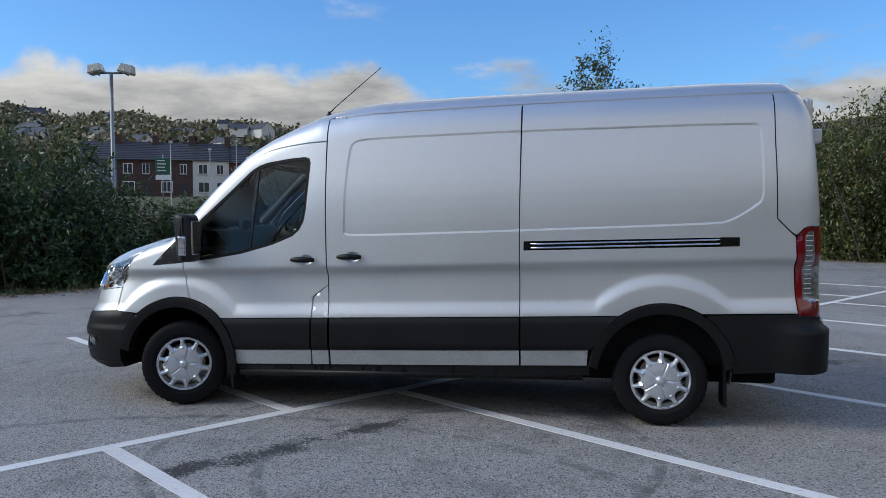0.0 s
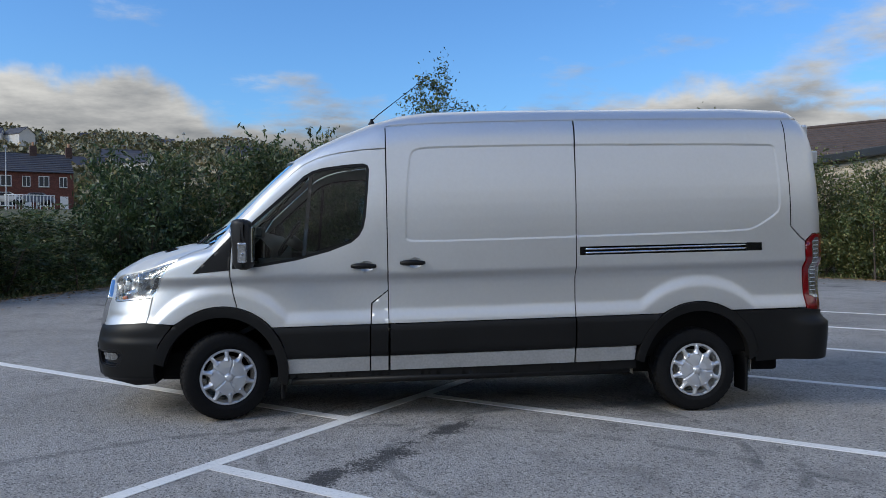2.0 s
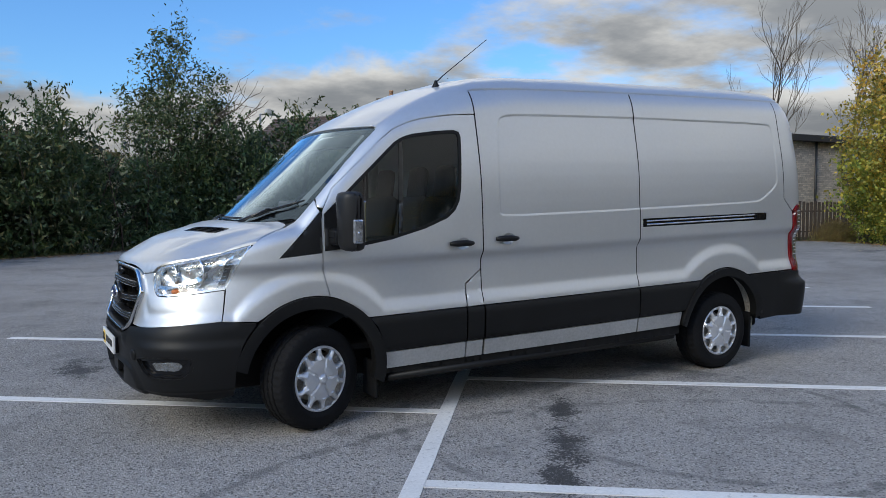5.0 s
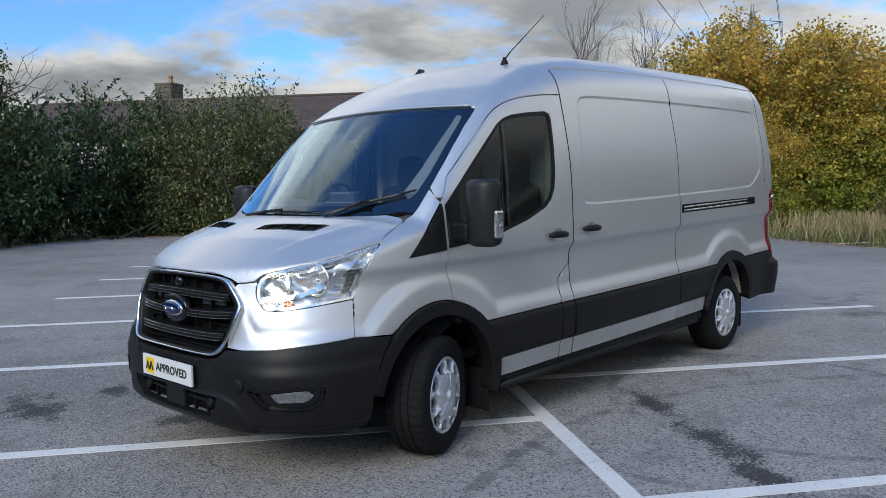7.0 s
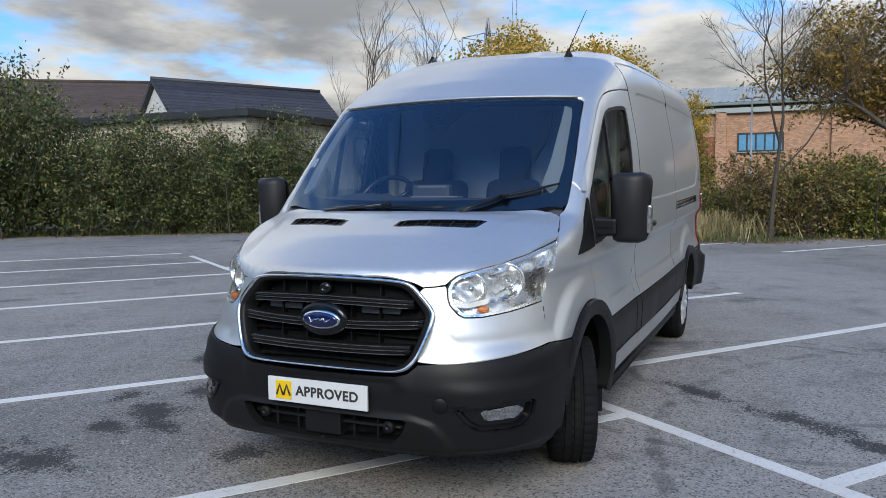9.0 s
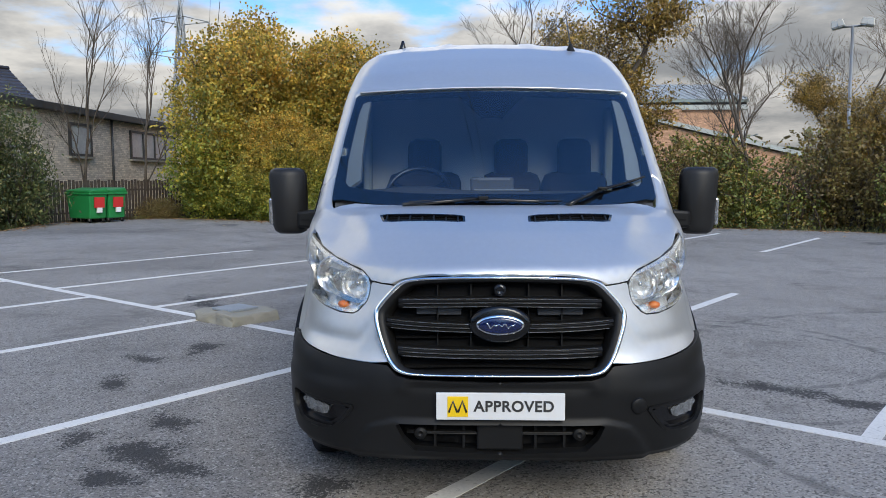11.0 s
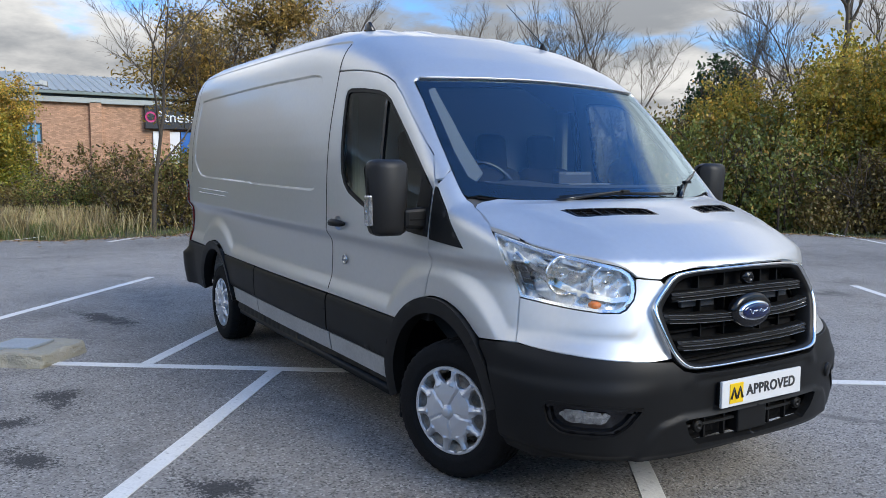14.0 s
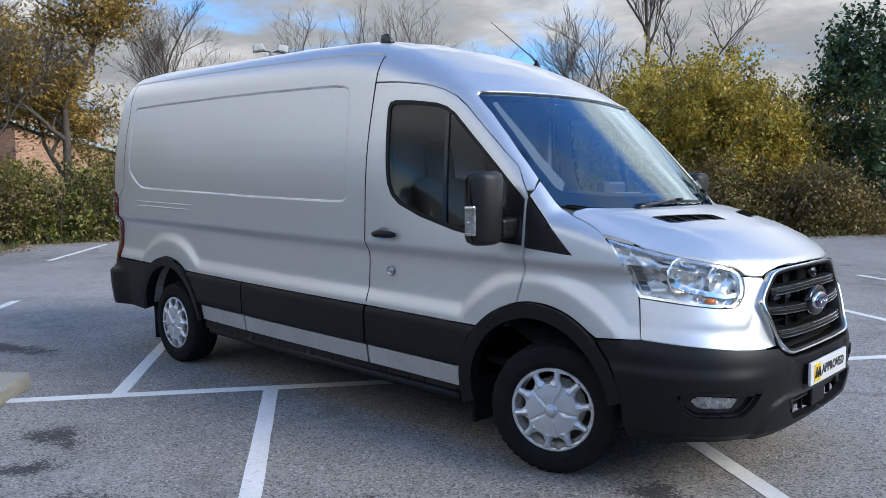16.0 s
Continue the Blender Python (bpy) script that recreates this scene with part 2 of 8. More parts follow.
def rx_top(x, y):
    p = over(np.array([[x, y]]))[0]
    return (x, ARC * math.atan2(p[2] - 1.2, p[1]))


def inside(pts, poly):
    x, y = pts[:, 0], pts[:, 1]
    c = np.zeros(len(pts), bool)
    q = np.array(poly)
    for (xa, ya), (xb, yb) in zip(q, np.roll(q, -1, 0)):
        hit = (ya > y) != (yb > y)
        c ^= hit & (x < (xb - xa) * (y - ya) / (yb - ya if yb != ya else 1e-12) + xa)
    return c


def dense(poly, step):
    out = []
    for a, b in zip(poly, poly[1:] + poly[:1]):
        n = max(1, int(math.dist(a, b) / step))
        out += [(a[0] + (b[0] - a[0]) * i / n, a[1] + (b[1] - a[1]) * i / n) for i in range(n)]
    return out


def softened(poly, times=1, cut=.25):
    for _ in range(times):
        out = []
        for a, b in zip(poly, poly[1:] + poly[:1]):
            out += [(a[0] + (b[0] - a[0]) * cut, a[1] + (b[1] - a[1]) * cut), (a[0] + (b[0] - a[0]) * (1 - cut), a[1] + (b[1] - a[1]) * (1 - cut))]
        poly = out
    return poly


def eased(line, times=2):
    """An open line with its corners rounded, its ends kept."""
    for _ in range(times):
        out = [line[0]]
        for a, b in zip(line, line[1:]):
            out += [(a[0] + (b[0] - a[0]) * k, a[1] + (b[1] - a[1]) * k) for k in (.25, .75)]
        line = out + [line[-1]]
    return line


def inset(poly, d):
    """poly moved inwards by d."""
    q = np.array(poly)
    area = .5 * np.sum(q[:, 0] * np.roll(q[:, 1], -1) - np.roll(q[:, 0], -1) * q[:, 1])
    t = np.roll(q, -1, 0) - q
    t /= np.linalg.norm(t, axis=1)[:, None] + 1e-12
    n = np.stack([-t[:, 1], t[:, 0]], 1) * np.sign(area)
    m = n + np.roll(n, 1, 0)
    m /= np.maximum((m * n).sum(1), .5)[:, None]
    return [tuple(v) for v in q + m * d]


from mathutils.geometry import delaunay_2d_cdt


def panel(dom, outer, holes=(), grid=(.05, .03), off=0.0, thick=.018, dents=(), raise_by=None, edge=.02, s=1):
    """Verts and faces of a piece of the van's skin: outer and holes bound it in the strip dom; dents are (outline, depth, width)."""
    rings = [dense(list(outer), edge)] + [dense(list(h), edge) for h in holes]
    lines = list(rings)
    for poly, depth, width in dents:
        lines += [dense(poly, edge), dense(inset(poly, width), edge)]
    pts, edges = [], []
    for ring in lines:
        n = len(pts)
        pts += ring
        edges += [(n + i, n + (i + 1) % len(ring)) for i in range(len(ring))]
    q = np.array(rings[0])
    gx, gy = np.meshgrid(np.arange(q[:, 0].min(), q[:, 0].max(), grid[0]), np.arange(q[:, 1].min(), q[:, 1].max(), grid[1]))
    g = np.stack([gx.ravel() + 1.3e-4, gy.ravel() + 1.7e-4], 1)
    keep = inside(g, rings[0])
    for h in rings[1:]:
        keep &= ~inside(g, h)
    g = g[keep]
    b = np.array(pts)
    if len(g):
        near = np.min(np.linalg.norm(g[:, None] - b[None], axis=2), axis=1) if len(g) * len(b) < 6e6 else np.concatenate(
            [np.min(np.linalg.norm(c[:, None] - b[None], axis=2), axis=1) for c in np.array_split(g, 20)])
        g = g[near > .45 * min(grid)]
    allp = [Vector(p) for p in pts] + [Vector(p) for p in g]
    v2, _, tris, *_ = delaunay_2d_cdt(allp, edges, [], 0, 1e-6)
    v2 = np.array([(p[0], p[1]) for p in v2])
    tris = np.array(tris)
    mid = v2[tris].mean(1)
    keep = inside(mid, rings[0])
    for h in rings[1:]:
        keep &= ~inside(mid, h)
    tris = tris[keep]
    used = np.unique(tris)
    back = np.full(len(v2), -1)
    back[used] = np.arange(len(used))
    tris, v2 = back[tris], v2[used]
    P = dom(v2)
    N = np.stack([hull(P + np.eye(3)[i] * .004) - hull(P - np.eye(3)[i] * .004) for i in range(3)], 1)
    N /= np.linalg.norm(N, axis=1)[:, None]
    lift = np.full(len(P), float(off))
    for poly, depth, width in dents:
        lift -= depth * inside(v2, inset(poly, width * .9))
    if raise_by:
        lift += raise_by(v2, P)
    A = P + N * lift[:, None]
    flip = np.einsum("ij,ij->i", np.cross(A[tris[:, 1]] - A[tris[:, 0]], A[tris[:, 2]] - A[tris[:, 0]]), N[tris[:, 0]]) < 0
    tris[flip] = tris[flip][:, ::-1]
    faces = [tuple(t) for t in tris.tolist()]
    count = {}
    for a, c, e in faces:
        for i, j in ((a, c), (c, e), (e, a)):
            count[(i, j)] = count.get((i, j), 0) + 1
    rim = [(i, j) for (i, j) in count if (j, i) not in count]
    verts = A.tolist()
    low = {}
    if thick:
        for i in sorted({k for e in rim for k in e}):
            low[i] = len(verts)
            verts.append((A[i]).tolist())
            verts.append((A[i] - N[i] * thick).tolist())
        for i, j in rim:
            faces.append((low[j], low[i], low[i] + 1, low[j] + 1))
    verts = np.array(verts)
    verts[:, 2] += RAKE * verts[:, 0]
    if s < 0:
        verts[:, 1] *= -1
        faces = [f[::-1] for f in faces]
    return verts.tolist(), faces


def both(*args, **kw):
    """A piece that spans the van's middle, from its half."""
    a, b = panel(*args, s=1, **kw), panel(*args, s=-1, **kw)
    v, f = joined([a, b])
    bm = bmesh.new()
    bm.from_mesh(mesh_from("half", v, f))
    bmesh.ops.delete(bm, geom=[q for q in bm.faces if all(abs(w.co.y) < .004 for w in q.verts)], context="FACES")
    bmesh.ops.remove_doubles(bm, verts=[w for w in bm.verts if abs(w.co.y) < .004], dist=.003)
    me = bpy.data.meshes.new("whole")
    bm.to_mesh(me)
    bm.free()
    me.polygons.foreach_set("use_smooth", [True] * len(me.polygons))
    return me


def polish(me, form=None):
    """Shade a skin piece by the true slope of the hull and of its own relief."""
    P = np.empty(len(me.vertices) * 3)
    me.vertices.foreach_get("co", P)
    P = P.reshape(-1, 3)
    side = np.sign(P[:, 1] + 1e-9)
    P[:, 2] -= RAKE * P[:, 0]
    P[:, 1] = np.abs(P[:, 1])
    f = lambda q: hull(q) - (form(None, q) if form else 0)
    N = np.stack([f(P + np.eye(3)[i] * .015) - f(P - np.eye(3)[i] * .015) for i in range(3)], 1)
    N[:, 0] -= RAKE * N[:, 2]
    N[:, 1] *= side
    N /= np.linalg.norm(N, axis=1)[:, None]
    me.normals_split_custom_set_from_vertices(N.tolist())
    return me


def arc(c, r, a0, a1, n=24):
    return [(c[0] + r * math.cos(radians(a0 + (a1 - a0) * i / n)), c[1] + r * math.sin(radians(a0 + (a1 - a0) * i / n))) for i in range(n + 1)]


def skin_point(dom, u, off=0.0, s=1):
    p = dom(np.array([u], float))
    n = np.array([(hull(p + np.eye(3)[i] * .004) - hull(p - np.eye(3)[i] * .004))[0] for i in range(3)])
    q = p[0] + n / np.linalg.norm(n) * off
    return Vector((q[0], q[1] * s, q[2] + RAKE * q[0]))

# ---- materials ----
def surface(name, base, rough=.6, metal=0.0, var=.12, scale=4.0, fine=60.0, bump=.15, depth=.004, coat=0.0, pick=0.0, tint=None, island=False, spec=.5):
    """A Principled surface whose colour, roughness and relief vary at two scales; pick: spread between objects or leaves."""
    m = bpy.data.materials.new(name)
    m.use_nodes = True
    nt = m.node_tree
    b = nt.nodes["Principled BSDF"]
    co = nt.nodes.new("ShaderNodeTexCoord")
    big, small = nt.nodes.new("ShaderNodeTexNoise"), nt.nodes.new("ShaderNodeTexNoise")
    big.inputs["Scale"].default_value, small.inputs["Scale"].default_value = scale, fine
    big.inputs["Detail"].default_value, small.inputs["Detail"].default_value = 5, 3
    for n in (big, small):
        nt.links.new(co.outputs["Object"], n.inputs["Vector"])
    add = nt.nodes.new("ShaderNodeMath")
    add.operation = "ADD"
    nt.links.new(big.outputs["Fac"], add.inputs[0])
    nt.links.new(small.outputs["Fac"], add.inputs[1])
    ramp = nt.nodes.new("ShaderNodeMapRange")
    ramp.inputs[1].default_value, ramp.inputs[2].default_value = .7, 1.3
    nt.links.new(add.outputs[0], ramp.inputs[0])
    mix = nt.nodes.new("ShaderNodeMix")
    mix.data_type = "RGBA"
    other = tint or tuple(c * (1 + var) for c in base)
    mix.inputs[6].default_value = (*[max(c * (1 - var), 0) for c in base], 1)
    mix.inputs[7].default_value = (*other, 1)
    nt.links.new(ramp.outputs[0], mix.inputs[0])
    colour = mix.outputs[2]
    if pick:
        if island:
            info = nt.nodes.new("ShaderNodeNewGeometry")
            rnd = info.outputs["Random Per Island"]
        else:
            info = nt.nodes.new("ShaderNodeObjectInfo")
            rnd = info.outputs["Random"]
        mr = nt.nodes.new("ShaderNodeMapRange")
        mr.inputs[3].default_value, mr.inputs[4].default_value = 1 - pick, 1 + pick
        nt.links.new(rnd, mr.inputs[0])
        hsv = nt.nodes.new("ShaderNodeHueSaturation")
        nt.links.new(mr.outputs[0], hsv.inputs["Value"])
        nt.links.new(colour, hsv.inputs["Color"])
        colour = hsv.outputs[0]
    nt.links.new(colour, b.inputs["Base Color"])
    rr = nt.nodes.new("ShaderNodeMapRange")
    rr.inputs[3].default_value, rr.inputs[4].default_value = max(rough - .08, .02), min(rough + .08, 1)
    nt.links.new(big.outputs["Fac"], rr.inputs[0])
    nt.links.new(rr.outputs[0], b.inputs["Roughness"])
    b.inputs["Metallic"].default_value = metal
    b.inputs["Specular IOR Level"].default_value = spec
    b.inputs["Coat Weight"].default_value = coat
    b.inputs["Coat Roughness"].default_value = .06
    if bump:
        bp = nt.nodes.new("ShaderNodeBump")
        bp.inputs["Strength"].default_value, bp.inputs["Distance"].default_value = bump, depth
        nt.links.new(add.outputs[0], bp.inputs["Height"])
        nt.links.new(bp.outputs[0], b.inputs["Normal"])
    return m


def glazing(name, tint, gloss=1.0, rough=.01, film=(1, 1, 1)):
    """Thin glass: tinted see-through under a mirror film that grows towards grazing sight."""
    m = bpy.data.materials.new(name)
    m.use_nodes = True
    nt = m.node_tree
    nt.nodes.remove(nt.nodes["Principled BSDF"])
    out = nt.nodes["Material Output"]
    tr, gl, mx = nt.nodes.new("ShaderNodeBsdfTransparent"), nt.nodes.new("ShaderNodeBsdfGlossy"), nt.nodes.new("ShaderNodeMixShader")
    fr = nt.nodes.new("ShaderNodeFresnel")
    fr.inputs[0].default_value = 1.62
    mul = nt.nodes.new("ShaderNodeMath")
    mul.operation = "MULTIPLY"
    mul.use_clamp = True
    mul.inputs[1].default_value = gloss
    tr.inputs[0].default_value = (*tint, 1)
    gl.inputs["Roughness"].default_value = rough
    gl.inputs["Color"].default_value = (*film, 1)
    nt.links.new(fr.outputs[0], mul.inputs[0])
    nt.links.new(mul.outputs[0], mx.inputs[0])
    nt.links.new(tr.outputs[0], mx.inputs[1])
    nt.links.new(gl.outputs[0], mx.inputs[2])
    nt.links.new(mx.outputs[0], out.inputs[0])
    return m


SILVER = surface("silver_paint", (.60, .605, .60), .44, .74, .025, 1.2, 40, 0, coat=.45)
CLAD = surface("grained_black_plastic", (.0085, .0085, .0085), .46, 0, .2, 3, 700, .15, .0004, spec=.22)
# lighter copy of the black plastic: light on the mirrors put into the colour
MIRROR_CAP = surface("lit_mirror_plastic", (.0145, .014, .0138), .5, 0, .2, 3, 700, .15, .0004, spec=.35)
GLOSS_BLACK = surface("gloss_black", (.005, .005, .006), .2, 0, .2, 3, 300, .03, .0003, spec=.45)
# near-black with shade in its colour: wells, recesses, undersides; also black trim
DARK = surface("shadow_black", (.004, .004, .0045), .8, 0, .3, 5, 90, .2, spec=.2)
RUBBER = surface("tyre_rubber", (.010, .010, .0105), .80, 0, .35, 6, 140, .3, .001, spec=.14)
HUBCAP = surface("hubcap_silver", (.60, .61, .63), .34, .55, .05, 3, 500, .03, .0004, coat=.3)
CHROME = surface("chrome", (.74, .75, .75), .14, 1.0, .04, 4, 200, .0)
LAMP_SILVER = surface("lamp_reflector", (.86, .87, .87), .20, .9, .06, 14, 90, .10, .002)
LAMP_BACK = surface("lamp_housing", (.72, .73, .74), .28, .75, .2, 18, 90, .2, .002)
LAMP_SHADE = surface("smoked_lamp_panel", (.16, .165, .175), .25, .6, .2, 20, 90, .05, .001)
LAMP_LENS = glazing("lamp_lens", (.95, .96, .96), .7)
AMBER = surface("amber_bulb", (.62, .17, .03), .3, 0, .1, 8, 80, .05)
RED_LENS = surface("red_lens", (.15, .003, .006), .18, 0, .2, 8, 120, .05, .001, coat=.6)
CLEAR_LENS = surface("clear_ribbed_lens", (.32, .33, .33), .14, .8, .6, 34, 120, .5, .003, coat=.6)
# blue film colour stands in for the blue sky's reflection
WINDSCREEN = glazing("windscreen_glass", (.86, .92, .94), 1.6, film=(.70, .88, 1.0))
SIDE_GLASS = glazing("side_glass", (.50, .56, .54), .42)
SEAT = surface("seat_cloth", (.022, .022, .025), .9, 0, .3, 9, 400, .4, .001)
DASH = surface("dash_plastic", (.06, .063, .07), .55, 0, .15, 4, 500, .3, .0008)
DASH_PALE = surface("dull_grey_paper", (.17, .175, .18), .8, 0, .1, 9, 200, .1, .0005)
PILLAR_GREY = surface("pillar_trim_grey", (.20, .21, .21), .8, 0, .05, 4, 300, .1, .0006)
TRIM_GREY = surface("cab_trim_grey", (.40, .42, .40), .75, 0, .05, 4, 300, .1, .0006)
BULKHEAD = surface("bulkhead_paint", (.55, .56, .57), .6, .1, .08, 2, 200, .1, .001)
BADGE_BLUE = surface("badge_blue", (.004, .010, .055), .2, 0, .15, 9, 200, .03, .0003, coat=.6)
PLATE_WHITE = surface("plate_white", (.66, .66, .645), .4, 0, .03, 4, 300, .04, .0003)
PLATE_YELLOW = surface("plate_yellow", (.80, .52, .01), .4, 0, .04, 4, 300, .04, .0003)
PLATE_INK = surface("plate_ink", (.03, .03, .03), .5, 0, .1, 4, 300, .0)
INDICATOR = surface("indicator_lens", (.50, .51, .53), .16, .7, .5, 40, 120, .2, .002, coat=.6)
DARK_CHROME = surface("dark_chrome", (.42, .43, .44), .22, .9, .1, 5, 200, .02, .0003)
# darker, duller copy of the body silver: the sills' shade is in the colour
SILL_SILVER = surface("shaded_sill_silver", (.46, .46, .45), .52, .6, .14, 3, 60, .1, .001)
LINER = surface("wheel_well_metal", (.46, .43, .39), .8, .1, .4, 5, 60, .4, .004)

# ---- ground, car park and its lines ----
STAINS_AND_SHADOW = [  # x, y, half length, half width, turn
    (1.68, -1.38, .42, .10, 52), (1.22, -2.02, .30, .13, 50), (.86, -2.46, .24, .12, 48), (-.16, 1.86, .24, .20, 20), (-.40, 1.58, .16, .10, 60),
    (.08, 2.34, .14, .10, 10), (-.50, 1.90, .18, .10, 70), (-.56, .83, .16, .13, 0), (.40, 1.98, .20, .12, 40), (1.27, 2.67, .22, .10, 30),
    # the patch at (5.4, 1.75) paints the shadow band behind the van
    (2.45, 2.45, .26, .12, 10), (2.02, 2.76, .20, .10, 60), (-1.10, 1.85, .40, .16, 80), (5.4, 1.75, .55, .16, 15), (4.9, 3.3, .5, .15, 40)]
ARCS = [(2.55, -2.05, 1.30, .055), (2.05, -1.75, 1.62, .05), (1.0, -4.6, 3.4, .07)]  # x, y, radius, half width of tyre marks


def asphalt():
    """Worn car park asphalt: fine stones, faded patches, peppered damp stains, a painted shadow band and scuffed tyre
    marks.
    """
    m = surface("asphalt", (.252, .233, .208), .86, 0, .10, .45, 70, 1.0, .012, tint=(.315, .292, .262))
    nt = m.node_tree
    b = nt.nodes["Principled BSDF"]
    co = next(n for n in nt.nodes if n.type == "TEX_COORD")
    old = b.inputs["Base Color"].links[0].from_socket
    flat_co = nt.nodes.new("ShaderNodeSeparateXYZ")
    nt.links.new(co.outputs["Object"], flat_co.inputs[0])

    def tex(kind, scale, detail=4, rough=.5):
        n = nt.nodes.new(kind)
        n.inputs["Scale"].default_value = scale
        if kind == "ShaderNodeTexNoise":
            n.inputs["Detail"].default_value, n.inputs["Roughness"].default_value = detail, rough
        nt.links.new(co.outputs["Object"], n.inputs["Vector"])
        return n

    def do(op, *args):
        n = nt.nodes.new("ShaderNodeMath")
        n.operation = op
        for i, q in enumerate(args):
            if isinstance(q, (int, float)):
                n.inputs[i].default_value = q
            else:
                nt.links.new(q, n.inputs[i])
        return n.outputs[0]

    def ranged(v, a, b_, lo=0.0, hi=1.0):
        n = nt.nodes.new("ShaderNodeMapRange")
        n.interpolation_type = "SMOOTHSTEP"
        for i, q in enumerate((a, b_, lo, hi)):
            n.inputs[i + 1].default_value = q
        nt.links.new(v, n.inputs[0])
        return n.outputs[0]

    def mixed(fac, a, colour):
        n = nt.nodes.new("ShaderNodeMix")
        n.data_type = "RGBA"
        nt.links.new(fac, n.inputs[0])
        nt.links.new(a, n.inputs[6])
        n.inputs[7].default_value = (*colour, 1)
        return n.outputs[2]

    wide = tex("ShaderNodeTexNoise", .16, 6, .6)
    grit = mixed(ranged(wide.outputs["Fac"], .47, .62, 0, .6), old, (.350, .328, .302))
    grit = mixed(ranged(wide.outputs["Fac"], .50, .36, 0, .55), grit, (.130, .121, .112))
    fine = tex("ShaderNodeTexVoronoi", 92)
    tint = nt.nodes.new("ShaderNodeSeparateColor")
    nt.links.new(fine.outputs["Color"], tint.inputs[0])
    grit = mixed(ranged(tint.outputs[0], .74, .97, 0, .52), grit, (.54, .51, .47))
    grit = mixed(ranged(tint.outputs[1], .66, .94, 0, .74), grit, (.045, .043, .040))
    mottle = tex("ShaderNodeTexNoise", 1.4, 9, .72)
    grit = mixed(ranged(mottle.outputs["Fac"], .50, .66, 0, .42), grit, (.105, .098, .090))
    grit = mixed(ranged(mottle.outputs["Fac"], .46, .32, 0, .35), grit, (.37, .348, .320))
    white = tex("ShaderNodeTexVoronoi", 38)
    chip = nt.nodes.new("ShaderNodeSeparateColor")
    nt.links.new(white.outputs["Color"], chip.inputs[0])
    speck = do("MULTIPLY", ranged(chip.outputs[2], .955, .97), ranged(white.outputs["Distance"], .011, .007))
    grit = mixed(speck, grit, (.74, .73, .70))
    rag = tex("ShaderNodeTexNoise", 4.2, 7, .72)
    pepper = tex("ShaderNodeTexNoise", 48, 3, .75)
    frayed = do("ADD", do("MULTIPLY", do("SUBTRACT", rag.outputs["Fac"], .5), 4.6), do("MULTIPLY", do("SUBTRACT", pepper.outputs["Fac"], .5), 4.5))
    mask = None
    for x, y, rx, ry, turn in STAINS_AND_SHADOW:
        c, q = math.cos(radians(turn)), math.sin(radians(turn))
        dx, dy = do("SUBTRACT", flat_co.outputs[0], x), do("SUBTRACT", flat_co.outputs[1], y)
        u = do("ADD", do("MULTIPLY", dx, c / rx), do("MULTIPLY", dy, q / rx))
        v = do("ADD", do("MULTIPLY", dx, -q / ry), do("MULTIPLY", dy, c / ry))
        d = do("SQRT", do("ADD", do("MULTIPLY", u, u), do("MULTIPLY", v, v)))
        mask = d if mask is None else do("MINIMUM", mask, d)
    grit = mixed(ranged(do("ADD", mask, frayed), 1.10, .55, 0, .92), grit, (.026, .025, .024))
    far_damp = tex("ShaderNodeTexNoise", .42, 6, .66)
    grit = mixed(ranged(do("ADD", far_damp.outputs["Fac"], do("MULTIPLY", frayed, .05)), .60, .70, 0, .7), grit, (.055, .053, .051))
    for x, y, r, w in ARCS:
        dx, dy = do("SUBTRACT", flat_co.outputs[0], x), do("SUBTRACT", flat_co.outputs[1], y)
        d = do("ABSOLUTE", do("SUBTRACT", do("SQRT", do("ADD", do("MULTIPLY", dx, dx), do("MULTIPLY", dy, dy))), r))
        grit = mixed(do("MULTIPLY", ranged(d, w, w * .4, 0, .5), ranged(rag.outputs["Fac"], .42, .56)), grit, (.07, .069, .067))
    nt.links.new(grit, b.inputs["Base Color"])
    return m


def worn_paint():
    m = surface("line_paint", (.68, .665, .63), .75, 0, .10, 2.2, 55, .5, .004)
    nt = m.node_tree
    b = nt.nodes["Principled BSDF"]
    co = next(n for n in nt.nodes if n.type == "TEX_COORD")
    n = nt.nodes.new("ShaderNodeTexNoise")
    n.inputs["Scale"].default_value, n.inputs["Detail"].default_value, n.inputs["Roughness"].default_value = 26, 6, .7
    nt.links.new(co.outputs["Object"], n.inputs["Vector"])
    r = nt.nodes.new("ShaderNodeMapRange")
    r.inputs[1].default_value, r.inputs[2].default_value, r.inputs[4].default_value = .58, .70, .60
    nt.links.new(n.outputs["Fac"], r.inputs[0])
    x = nt.nodes.new("ShaderNodeMix")
    x.data_type = "RGBA"
    old = b.inputs["Base Color"].links[0].from_socket
    nt.links.new(r.outputs[0], x.inputs[0])
    nt.links.new(old, x.inputs[6])
    x.inputs[7].default_value = (.14, .138, .135, 1)
    nt.links.new(x.outputs[2], b.inputs["Base Color"])
    return m


ASPHALT, LINE = asphalt(), worn_paint()
EARTH = surface("verge_earth", (.075, .062, .038), .95, 0, .35, .8, 30, .8, .02, tint=(.085, .095, .035))
CONCRETE = surface("old_concrete", (.40, .375, .32), .95, 0, .3, 6, 45, .9, .01, tint=(.30, .285, .22))
COVER = surface("grey_cover", (.30, .33, .35), .6, .3, .15, 5, 60, .3, .002)


